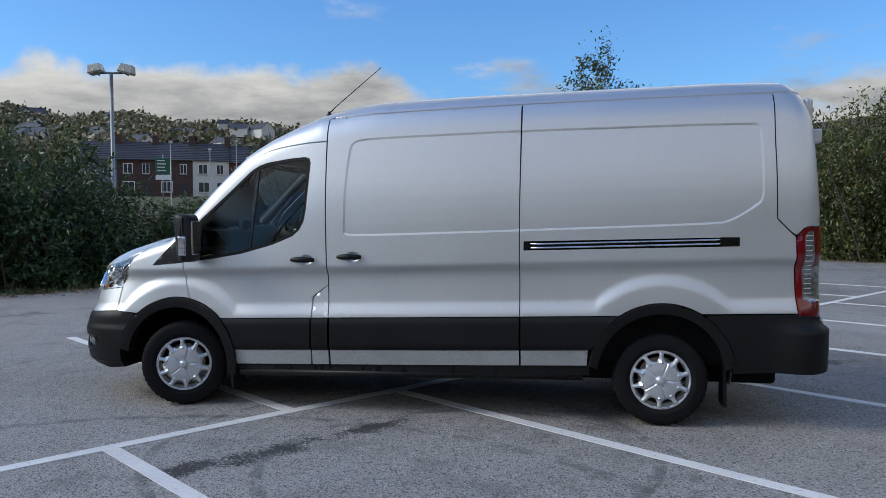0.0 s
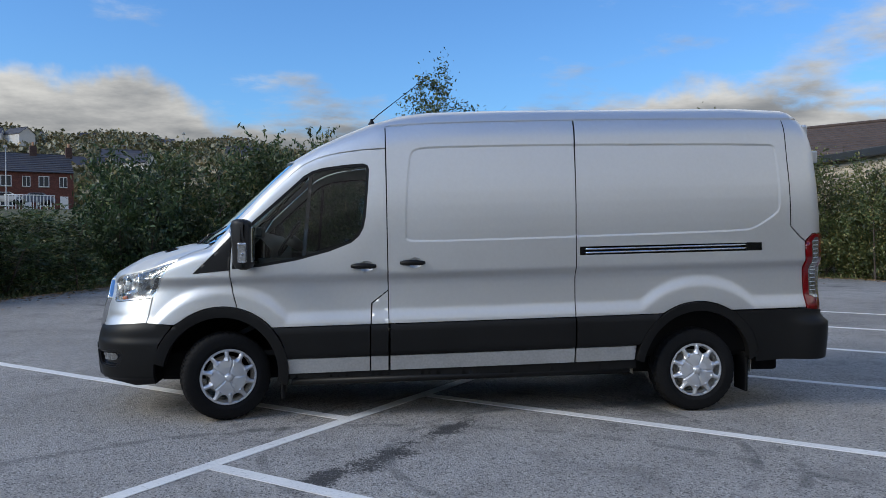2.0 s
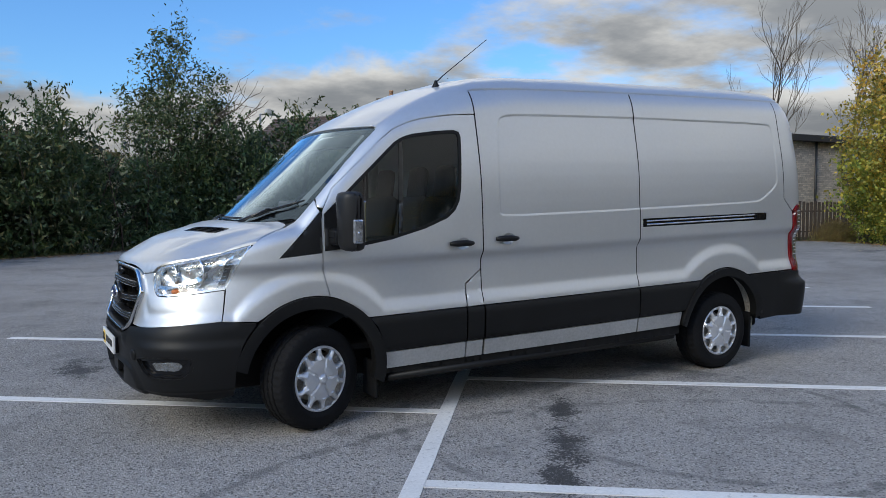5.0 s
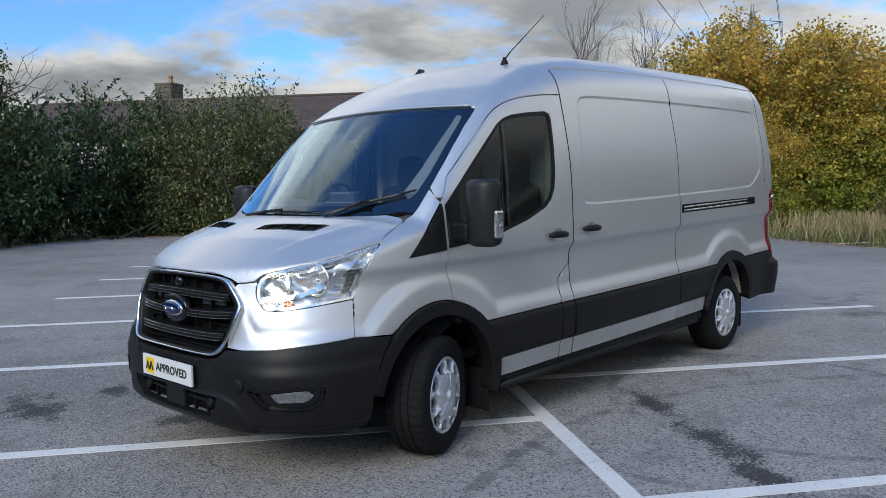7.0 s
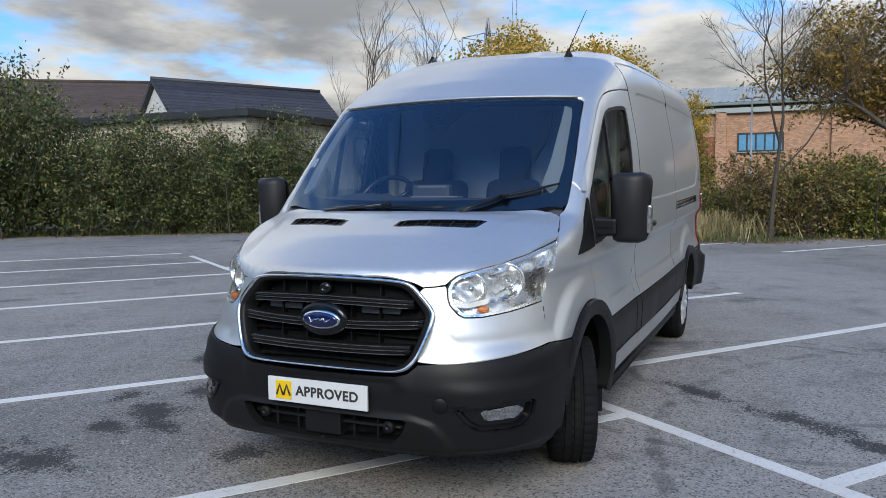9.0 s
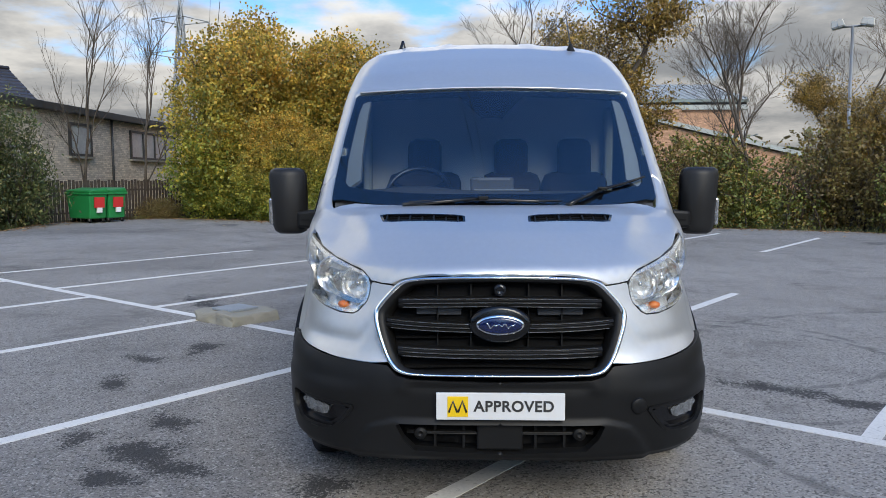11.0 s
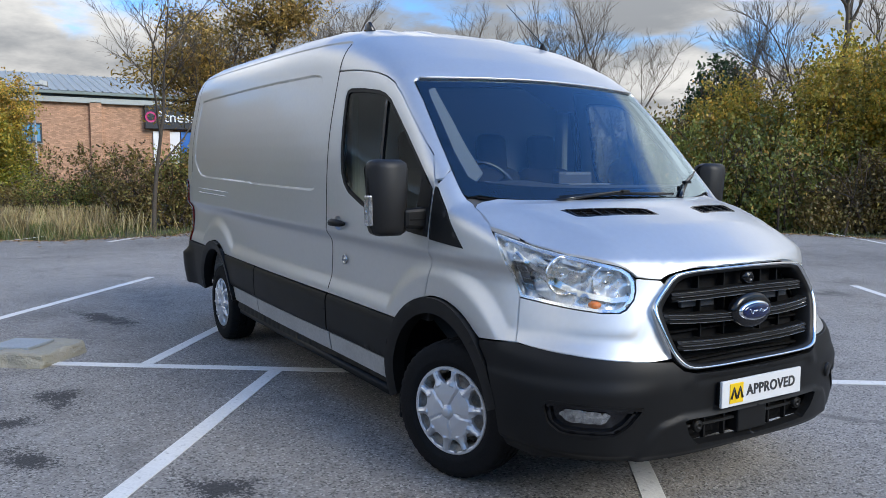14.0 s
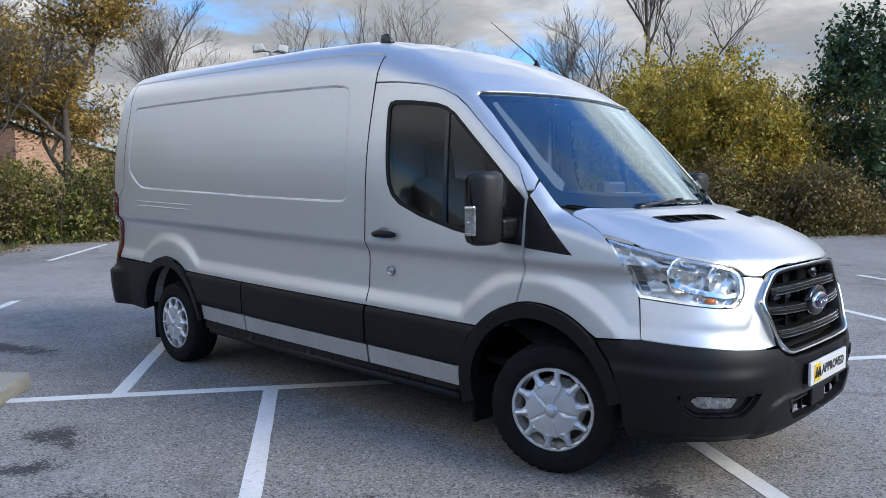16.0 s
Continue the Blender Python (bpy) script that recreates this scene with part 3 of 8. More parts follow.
def hill_height(x, y):
    r, a = math.hypot(x, y), math.degrees(math.atan2(y, x))
    side = float(smooth_step(72, 100, a) * smooth_step(178, 140, a)) if a > 0 else 0.0
    near = 3.9 * float(smooth_step(45, 95, r)) * side
    far = (60 + 3 * math.sin(a * .11) + 2.5 * math.sin(a * .83 + 1)) * float(smooth_step(150, 640, r)) * side
    low = (9 + 4 * math.sin(a * .07)) * float(smooth_step(120, 600, r)) * (1 - side)
    return -.05 + near + far + low


rings = [0, 12, 26, 45, 60, 80, 95, 110, 135, 170, 220, 280, 350, 430, 520, 600, 660, 760, 1000, 1600, 2600]
verts, faces = [(0, 0, -.05)], []
SEG = 160
for r in rings[1:]:
    for k in range(SEG):
        w = 2 * math.pi * k / SEG
        x, y = r * math.cos(w), r * math.sin(w)
        z = hill_height(x, y) if r < 700 else hill_height(x * 640 / r, y * 640 / r) * max(0, 1 - (r - 640) / 900)
        if 200 < r < 700:
            z += 2.5 * noise.noise((x * .012, y * .012, 0))
        verts.append((x, y, z))
for k in range(SEG):
    faces.append((0, 1 + k, 1 + (k + 1) % SEG))
for i in range(len(rings) - 2):
    for k in range(SEG):
        a, b = 1 + i * SEG + k, 1 + i * SEG + (k + 1) % SEG
        faces.append((a, a + SEG, b + SEG, b))
tagged(part("ground", mesh_from("ground", verts, faces), EARTH), "", "", "", "structure")

LOT = [(-14, -2), (-9.5, 4.5), (-7.0, 6.9), (-6.0, 11), (-4.8, 15.6), (0, 18.2), (5, 21.8), (9, 23.2), (12, 20.6), (14.6, 16.6), (17.4, 13.2), (21.6, 14.3), (24.3, 11.0),
       (22.4, 7.2), (18.6, 4), (16.5, 1.2), (16.8, -1.4), (19.2, -3), (18.4, -7.2), (17.0, -10), (14, -13.0), (11, -14.6), (6, -15.6), (3.4, -19.5), (-8, -27), (-28, -22), (-28, -4)]
bm = bmesh.new()
ring = []
for i, p in enumerate(dense(LOT, .8)):
    j = .12 * noise.noise((p[0] * 1.3, p[1] * 1.3, 2))
    ring.append(bm.verts.new((p[0] + j, p[1] - j, 0)))
bm.faces.new(ring)
bmesh.ops.triangulate(bm, faces=bm.faces[:])
low = bmesh.ops.extrude_edge_only(bm, edges=[e for e in bm.edges if e.is_boundary])
for v in low["geom"]:
    if isinstance(v, bmesh.types.BMVert):
        v.co.z = -.09
tagged(part("pavement", bm_mesh("pavement", bm), ASPHALT), "", "", "", "structure")

ALONG, ACROSS = Vector((.5996, .8003, 0)), Vector((-.8003, .5996, 0))


def bay_line(u0, v0, u1, v1, w=.105):
    """A painted line between two places of the bay grid."""
    a, b = ALONG * u0 + ACROSS * v0, ALONG * u1 + ACROSS * v1
    d = (b - a).normalized()
    n = Vector((-d.y, d.x, 0)) * w / 2
    steps = max(2, int((b - a).length / .25))
    v, f = [], []
    for i in range(steps + 1):
        p = a.lerp(b, i / steps)
        for q, sg in ((p + n, 1), (p - n, -1)):
            q = q + n * sg * .10 * noise.noise((q.x * 6, q.y * 6, sg))
            v.append((q.x, q.y, .004))
    for i in range(steps):
        f.append((2 * i, 2 * i + 1, 2 * i + 3, 2 * i + 2))
    v += [(x, y, -.002) for x, y, _ in v]
    k = 2 * (steps + 1)
    for i in range(steps):
        f += [(2 * i, 2 * i + 2, 2 * i + 2 + k, 2 * i + k), (2 * i + 3, 2 * i + 1, 2 * i + 1 + k, 2 * i + 3 + k)]
    ob = part("bay_line", mesh_from("bay_line", v, f, False), LINE)
    return tagged(ob, "worn white painted bay line on the asphalt", "road marking", "painted bay lines")


V0 = -1.386
bay_line(-13, V0, 13.5, V0)
for k in range(0, 7):
    bay_line(-.21 + 2.424 * k, V0 + .053, -.21 + 2.424 * k, V0 + 5.05)
for k in range(-3, 6):
    bay_line(-1.602 + 2.44 * k, V0 - .053, -1.602 + 2.44 * k, V0 - 5.15)
for k in range(-4, 5):
    bay_line(2.25 + 2.44 * k, -12.4, 2.25 + 2.44 * k, -16.9 + (3 if k in (3, 4) else 0))

# broken kerb island with a cover
isl = thing("kerb_island", "chipped concrete kerb block with a grey cover plate", "kerb block")
bm = bmesh.new()
add_box(bm, (-.33, -.29, -.03), (.33, .29, .11), .02)
bmesh.ops.subdivide_edges(bm, edges=bm.edges[:], cuts=6, use_grid_fill=True)
for v in bm.verts:
    v.co += Vector((noise.noise(v.co * 7), noise.noise(v.co * 7 + Vector((3, 0, 0))), noise.noise(v.co * 5 + Vector((9, 0, 0))) * .8)) * .03 + Vector((noise.noise(v.co * 23), noise.noise(v.co * 21 + Vector((5, 0, 0))), noise.noise(v.co * 25 + Vector((1, 4, 0))))) * .012
bmesh.ops.transform(bm, matrix=pose(3.80, 2.55, 0, 0, 0, 52), verts=bm.verts[:])
part("kerb_block", bm_mesh("kerb_block", bm), CONCRETE, isl)
part("cover_plate", box_mesh("cover_plate", (-.16, -.18, .105), (.18, .16, .130), .006, pose(3.82, 2.57, 0, 0, 0, 52)), COVER, isl, "grey cover plate")

# ---- plants ----
def leaf_material(name, low, high, warm, warm_share=.2, lit=.25, top=None):
    """Leaf colours that differ from leaf to leaf; top: the colour that turns in towards the crown."""
    m = bpy.data.materials.new(name)
    m.use_nodes = True
    nt = m.node_tree
    b = nt.nodes["Principled BSDF"]
    geo = nt.nodes.new("ShaderNodeNewGeometry")
    ramp = nt.nodes.new("ShaderNodeValToRGB")
    e = ramp.color_ramp.elements
    e[0].color, e[1].color = (*low, 1), (*warm, 1)
    mid = e.new(1 - warm_share)
    mid.color = (*high, 1)
    nt.links.new(geo.outputs["Random Per Island"], ramp.inputs[0])
    colour = ramp.outputs[0]
    co = nt.nodes.new("ShaderNodeTexCoord")
    if top:
        sp = nt.nodes.new("ShaderNodeSeparateXYZ")
        nt.links.new(co.outputs["Object"], sp.inputs[0])
        pn = nt.nodes.new("ShaderNodeTexNoise")
        pn.inputs["Scale"].default_value = .8
        nt.links.new(co.outputs["Object"], pn.inputs["Vector"])
        ad = nt.nodes.new("ShaderNodeMath")
        ad.operation = "MULTIPLY_ADD"
        nt.links.new(pn.outputs["Fac"], ad.inputs[0])
        ad.inputs[1].default_value = 5.0
        nt.links.new(sp.outputs[2], ad.inputs[2])
        mr = nt.nodes.new("ShaderNodeMapRange")
        mr.inputs[1].default_value, mr.inputs[2].default_value = 3.6, 7.6
        nt.links.new(ad.outputs[0], mr.inputs[0])
        r2 = nt.nodes.new("ShaderNodeValToRGB")
        q = r2.color_ramp.elements
        q[0].color, q[1].color = (*top[0], 1), (*top[2], 1)
        q.new(.5).color = (*top[1], 1)
        nt.links.new(geo.outputs["Random Per Island"], r2.inputs[0])
        mx = nt.nodes.new("ShaderNodeMix")
        mx.data_type = "RGBA"
        nt.links.new(mr.outputs[0], mx.inputs[0])
        nt.links.new(colour, mx.inputs[6])
        nt.links.new(r2.outputs[0], mx.inputs[7])
        colour = mx.outputs[2]
    clump = nt.nodes.new("ShaderNodeTexNoise")
    clump.inputs["Scale"].default_value, clump.inputs["Detail"].default_value = 1.5, 4
    nt.links.new(co.outputs["Object"], clump.inputs["Vector"])
    spread = nt.nodes.new("ShaderNodeMapRange")
    for i, q in enumerate((.36, .64, .50, 1.55)):
        spread.inputs[i + 1].default_value = q
    nt.links.new(clump.outputs["Fac"], spread.inputs[0])
    vary = nt.nodes.new("ShaderNodeHueSaturation")
    nt.links.new(spread.outputs[0], vary.inputs["Value"])
    nt.links.new(colour, vary.inputs["Color"])
    colour = vary.outputs[0]
    nt.links.new(colour, b.inputs["Base Color"])
    b.inputs["Roughness"].default_value = .5
    tl = nt.nodes.new("ShaderNodeBsdfTranslucent")
    nt.links.new(colour, tl.inputs[0])
    ms = nt.nodes.new("ShaderNodeMixShader")
    ms.inputs[0].default_value = lit
    nt.links.new(b.outputs[0], ms.inputs[1])
    nt.links.new(tl.outputs[0], ms.inputs[2])
    nt.links.new(ms.outputs[0], nt.nodes["Material Output"].inputs[0])
    return m


BARK = surface("bark", (.085, .068, .052), .9, 0, .3, 6, 40, .8, .01)
TWIG = surface("twig", (.075, .055, .045), .9, 0, .3, 6, 40, .5, .005)
LEAF_GREEN = leaf_material("dark_hedge_leaf", (0.017, 0.040, 0.015), (0.055, 0.095, 0.032), (0.19, 0.215, 0.09), .15)
LEAF_MIXED = leaf_material("mixed_hedge_leaf", (0.025, 0.050, 0.017), (0.075, 0.108, 0.036), (0.24, 0.215, 0.095), .18)
LEAF_HEDGE = leaf_material("olive_hedge_leaf", (.035, .058, .020), (.125, .145, .045), (.36, .30, .13), .2, .3)
LEAF_AUTUMN = leaf_material("autumn_leaf", (.10, .16, .028), (.34, .37, .058), (.60, .46, .075), .25, .42, top=((.16, .17, .038), (.58, .41, .075), (.66, .36, .07)))
LEAF_RUST = leaf_material("rust_leaf", (.10, .075, .028), (.22, .15, .05), (.25, .23, .06), .3)
LEAF_OAK = leaf_material("bronze_leaf", (.18, .14, .03), (.40, .25, .06), (.52, .34, .10), .3, .4)
LEAF_OLIVE = leaf_material("olive_autumn_leaf", (.17, .165, .030), (.47, .37, .058), (.68, .38, .07), .28, .4)
LEAF_THORN = leaf_material("thorn_hedge_leaf", (.08, .105, .025), (.24, .26, .06), (.44, .26, .075), .26, .35)
LEAF_DARK = leaf_material("deep_green_leaf", (0.015, 0.042, 0.018), (0.045, 0.090, 0.033), (0.090, 0.135, 0.045), .2)
GRASS_DRY = leaf_material("dry_grass_blade", (.20, .14, .07), (.44, .35, .18), (.22, .20, .07), .25, .2)
GRASS_GREEN = leaf_material("rough_grass_blade", (.05, .08, .018), (.12, .14, .035), (.30, .25, .11), .3, .2)
LITTER = leaf_material("fallen_leaf", (.14, .075, .035), (.30, .17, .07), (.40, .29, .14), .3, .1)


def quads(name, centres, size, aspect, rng, up=0.0, fold=.25):
    """Leaves: one small folded blade at each centre, turned at random."""
    n = len(centres)
    d = rng.normal(size=(n, 3))
    d[:, 2] += up
    d /= np.linalg.norm(d, axis=1)[:, None]
    a = rng.normal(size=(n, 3))
    side = np.cross(d, a)
    side /= np.linalg.norm(side, axis=1)[:, None] + 1e-9
    nn = np.cross(d, side)
    L = size * rng.uniform(.6, 1.35, n)[:, None]
    W = L * aspect / 2
    tip, root = centres + d * L / 2, centres - d * L / 2
    mid = centres + nn * L * fold * .3
    v = np.stack([root, mid + side * W, tip, mid - side * W], 1).reshape(-1, 3)
    me = bpy.data.meshes.new(name)
    me.vertices.add(4 * n)
    me.vertices.foreach_set("co", v.ravel())
    me.loops.add(4 * n)
    me.loops.foreach_set("vertex_index", np.arange(4 * n))
    me.polygons.add(n)
    me.polygons.foreach_set("loop_start", np.arange(0, 4 * n, 4))
    me.update()
    me.validate()
    return me


def crown_points(rng, blobs, clumps, per, spread):
    """Leaf places: clumps strewn through rounded masses (centre, radii)."""
    out = []
    vol = np.array([b[1][0] * b[1][1] * b[1][2] for b in blobs]) ** .67
    share = vol / vol.sum()
    for (c, r), s in zip(blobs, share):
        k = max(3, int(clumps * s))
        d = rng.normal(size=(k, 3))
        d /= np.linalg.norm(d, axis=1)[:, None]
        rad = rng.uniform(.45, 1.08, k) ** .6
        bulge = np.array([1 + .34 * noise.noise(Vector(q) * 2.3 + Vector(c)) + .16 * noise.noise(Vector(q) * 6.1 + Vector(c)) for q in d])
        p = np.array(c) + d * (rad * bulge)[:, None] * np.array(r)
        q = p[:, None] + rng.normal(size=(k, per, 3)) * spread * rng.uniform(.5, 1.4, (k, 1, 1))
        out.append(q.reshape(-1, 3))
    p = np.concatenate(out)
    return p[p[:, 2] > .03]


def limbs(rng, height, spread, depth=4, first=.3, forks=3, thick=.09, lean=.0, up=.35, twig=.005, wob=1.0):
    """A branching frame of tapered tubes; gives its pieces and the twig ends."""
    pieces, ends = [], []

    def grow(p, d, length, r, level):
        n = 4 if level < 2 else 3
        pts, dd = [p], d.copy()
        for i in range(n):
            dd = (dd + Vector(rng.normal(0, (.13 + .05 * level) * wob, 3)) + Vector((0, 0, up * .12))).normalized()
            pts.append(pts[-1] + dd * length / n)
        end = max(r * (.55 if level else .6), twig)
        pieces.append(tube(pts, [r + (end - r) * i / n for i in range(n + 1)], 7 if level == 0 else 5 if level < 3 else 3, caps=False))
        if level >= depth:
            ends.append(pts[-1])
            return
        kids = forks + (level > 0) + int(rng.integers(0, 2))
        for k in range(kids):
            t = first + (1 - first) * (k + rng.uniform(.2, 1)) / kids if level == 0 else rng.uniform(.25, 1)
            i = min(int(t * n), n - 1)
            q = pts[i].lerp(pts[i + 1], t * n - i) if t < 1 else pts[-1]
            w = rng.uniform(0, 2 * math.pi)
            side = Vector((math.cos(w), math.sin(w), rng.uniform(-.1, .5)))
            nd = (dd * (1 - spread) + side * spread + Vector((0, 0, up * .5))).normalized()
            grow(q, nd, length * rng.uniform(.5, .72), max(r * rng.uniform(.4, .58), twig), level + 1)
        ends.append(pts[-1])
        grow(pts[-1], dd, length * .6, end, level + 1)
    grow(Vector((0, 0, -.05)), Vector((lean, 0, 1)).normalized(), height * .42, thick, 0)
    return pieces, ends


def shrub(label, seed, w, d, h, clumps, per, leaf, size, aspect, stems=9, up=.2, category="shrub", name="shrub", shoots=60):
    """A broad bush: stems from the ground under a ragged leafy mass."""
    rng = np.random.default_rng(seed)
    ob = thing(name, label, category)
    pcs = []
    for i in range(stems):
        x, y = rng.uniform(-w * .35, w * .35), rng.uniform(-d * .3, d * .3)
        pts = [Vector((x, y, -.05))]
        dv = Vector((rng.normal(0, .25), rng.normal(0, .25), 1)).normalized()
        ln = h * rng.uniform(.7, 1.04)
        for k in range(5):
            dv = (dv + Vector(rng.normal(0, .12, 3))).normalized()
            pts.append(pts[-1] + dv * ln / 5)
        pcs.append(tube(pts, [.03, .026, .02, .014, .009, .004], 4, caps=False))
        for k in range(5):
            q = pts[2 + k % 3]
            e = q + Vector((rng.normal(0, .5), rng.normal(0, .5), rng.uniform(.1, .8)))
            pcs.append(tube([q, q.lerp(e, .5) + Vector((0, 0, .05)), e], [.010, .007, .003], 3, caps=False))
    part("brushwood", mesh_from("brushwood", *joined(pcs)), TWIG, ob)
    blobs = []
    for i in range(9):
        t = i / 8
        bh = h * rng.uniform(.34, .50)
        blobs.append(((rng.uniform(-.4, .4) * w, rng.uniform(-.25, .25) * d, rng.uniform(.30, 1) * (h - bh)), (w * rng.uniform(.18, .30), d * rng.uniform(.3, .42), bh)))
    blobs.append(((0, -d * .1, h * .2), (w * .5, d * .5, h * .3)))
    pts = crown_points(rng, blobs, clumps, per, .16)
    sprays = []
    for i in range(shoots):
        c, r = blobs[i % 9]
        a = rng.uniform(0, 2 * math.pi)
        k = rng.uniform(0, .8)
        q = np.array([c[0] + r[0] * k * math.cos(a), c[1] + r[1] * k * math.sin(a), c[2] + r[2] * math.sqrt(1 - k * k) * .9])
        dv, ln = np.array([.35 * math.cos(a), .35 * math.sin(a), 1.0]), rng.uniform(.35, .95) * min(1, h / 3)
        for j in range(16):
            t = j / 15
            sprays.append(q + dv * ln * t + np.array([math.cos(a), math.sin(a), -.6]) * .35 * ln * t * t + rng.normal(0, .05 * (1.2 - t), 3))
    if sprays:
        pts = np.concatenate([pts, np.array(sprays)])
    part("foliage", quads("foliage", pts, size, aspect, rng, up), leaf, ob)
    return ob


def tree(label, seed, height, crown, clumps, per, leaf, size, aspect, name="tree", thick=.12, depth=3, spread=.5):
    """A trunk with limbs and a leafy crown of blobs (centre, radii) in shares of the height."""
    rng = np.random.default_rng(seed)
    ob = thing(name, label, "tree")
    pcs, ends = limbs(rng, height, spread, depth, .3, 3, thick)
    part("trunk", mesh_from("trunk", *joined(pcs)), BARK, ob)
    blobs = [((c[0] * height, c[1] * height, c[2] * height), (r[0] * height, r[1] * height, r[2] * height)) for c, r in crown]
    pts = crown_points(rng, blobs, clumps, per, .17)
    part("crown", quads("crown", pts, size, aspect, rng, .1), leaf, ob)
    return ob


def bare_tree(label, seed, height, thick=.10, depth=4, spread=.5, leaves=0, leaf=None, forks=3, size=.10, first=.3, up=.35, wob=1.0, twig=.005):
    rng = np.random.default_rng(seed)
    ob = thing("tree", label, "tree")
    pcs, ends = limbs(rng, height, spread, depth, first, forks, thick, up=up, wob=wob, twig=twig)
    part("trunk", mesh_from("trunk", *joined(pcs)), BARK, ob, "bare branching trunk and limbs")
    if leaves:
        e = np.array([tuple(p) for p in ends])
        pts = e[rng.integers(0, len(e), leaves)] + rng.normal(size=(leaves, 3)) * np.array([.22, .22, .13]) - np.array([0, 0, .12])
        part("crown", quads("crown", pts, size, .38, rng), leaf, ob, "sparse hanging leaves")
    return ob


def settle(ob, x, y, turn=0, scale=1.0, tall=1.0, z=-.05):
    ob.matrix_basis = Matrix.LocRotScale((x, y, z), Euler((0, 0, radians(turn))), (scale, scale, scale * tall))
    return ob


def again(ob, x, y, turn=0, scale=1.0, tall=1.0, z=-.05):
    c = copy_thing(ob, Matrix.Identity(4))
    return settle(c, x, y, turn, scale, tall, z)


rnd = random.Random(5)
# north hedge: broad evergreen shrubs
HEDGE = "dark green bushy hedge shrub with long narrow leaves"
hA = shrub(HEDGE, 11, 4.4, 3.0, 3.6, 620, 22, LEAF_GREEN, .17, .34)
hB = shrub(HEDGE, 12, 4.2, 3.0, 3.9, 620, 22, LEAF_MIXED, .17, .34)
hC = shrub(HEDGE, 13, 4.0, 2.8, 3.3, 620, 22, LEAF_GREEN, .15, .40)
hD = shrub("olive green hedge shrub with small turning leaves", 14, 4.4, 3.0, 3.6, 1150, 26, LEAF_HEDGE, .105, .42, shoots=34)
for o in (hA, hB, hC, hD):
    tagged(o, "", "", "hedge shrubs")
settle(hD, 13.3, 20.9, 200, 1.2, 1.24)
settle(hA, -9.0, 8.4, 40, .92, 1.04)
settle(hB, -6.9, 12.6, 70, .92, .55)
settle(hC, -11.0, 6.4, 35, .95)
row = [(-8.5, 9.9, .80, 1.14), (-5.3, 15.9, .92, 1.24), (-4.0, 17.9, 1.0, 1.0), (-1.2, 19.2, 1.02, 1.12), (1.6, 20.6, 1.05, 1.12), (4.4, 22.6, 1.1, 1.24), (7.2, 24.4, 1.15, 1.26),
       (10.2, 24.6, 1.2, 1.10), (12.4, 22.9, 1.15, 1.22), (-13.5, 4.0, 1, .9),
       (-16.5, 1.5, 1, .9), (-11.4, 12.0, 1.0, 1.0), (-7.5, 16.8, 1.0, .48), (-2.5, 21.5, 1.1, 1.1), (5.8, 25.8, 1.2, 1.2), (12.6, 26.0, 1.2, 1.10), (15.5, 18.2, 1.1, 1.02), (17.2, 15.8, 1.05, .98), (18.8, 14.6, .95, 1.20), (11.0, 24.2, 1.1, 1.12)]
for i, (x, y, sc, tl) in enumerate(row):
    again(hD if x > 11 else (hA, hB, hC)[(i * 2 + i // 3) % 3], x, y, rnd.uniform(0, 360) if i % 2 else rnd.uniform(-25, 25), sc, tl)
# tall slim tree over the hedge
ta = tree("tall green tree with silvery leaves rising above the hedge", 21, 8.0, [((0, 0, .44), (.24, .24, .22)), ((.05, 0, .64), (.18, .18, .17)), ((-.05, .02, .80), (.10, .10, .13)), ((-.13, .03, .55), (.13, .13, .14)), ((.12, -.03, .50), (.14, .14, .16)), ((.01, 0, .91), (.05, .05, .08))], 620, 20, LEAF_MIXED, .14, .4, thick=.10)
settle(ta, 3.9, 22.6, 20)
again(ta, -.2, 23.5, 130, .62)
# autumn trees to the east
AUT = "broad autumn tree turning yellow over a green skirt"
ya = tree(AUT, 31, 7.2, [((0, 0, .50), (.40, .38, .28)), ((.17, .1, .72), (.26, .25, .19)), ((-.2, 0, .69), (.26, .26, .2)), ((0, 0, .20), (.46, .42, .20)), ((.30, -.1, .46), (.2, .2, .22)), ((-.33, .1, .40), (.2, .2, .24)), ((.04, 0, .86), (.14, .14, .12))], 2300, 26, LEAF_AUTUMN, .108, .72)
yb = tree(AUT, 32, 6.4, [((0, 0, .55), (.42, .40, .28)), ((-.16, .1, .78), (.26, .24, .18)), ((.24, 0, .62), (.26, .26, .24)), ((0, 0, .22), (.46, .44, .22)), ((-.34, -.1, .40), (.2, .2, .24)), ((.05, .1, .88), (.16, .16, .10))], 2200, 26, LEAF_AUTUMN, .108, .72)
for o in (ya, yb):
    tagged(o, "", "", "autumn trees")
settle(ya, 26.0, 8.4, 0, 1.10)
settle(yb, 26.4, 4.9, 40, 1.07)
again(yb, 24.6, 8.8, 200, .66)
again(yb, 25.6, 3.0, 120, .76)
again(ya, 29.8, 9.6, 210, .90)
again(yb, 29.5, 5.6, 90, .98)
again(yb, 23.2, 6.4, 300, .60)
# east hedge: rusty bramble and thorn
RUST = "tangled hedge shrub with thin rusty and green leaves"
ea = shrub(RUST, 41, 4.0, 2.4, 2.3, 520, 20, LEAF_THORN, .10, .6, stems=26)
eb = shrub(RUST, 42, 3.8, 2.4, 2.5, 460, 20, LEAF_RUST, .10, .6, stems=30)
for o in (ea, eb):
    tagged(o, "", "", "bramble shrubs")
settle(ea, 20.4, -4.0, 70)
settle(eb, 20.0, -6.6, 80)
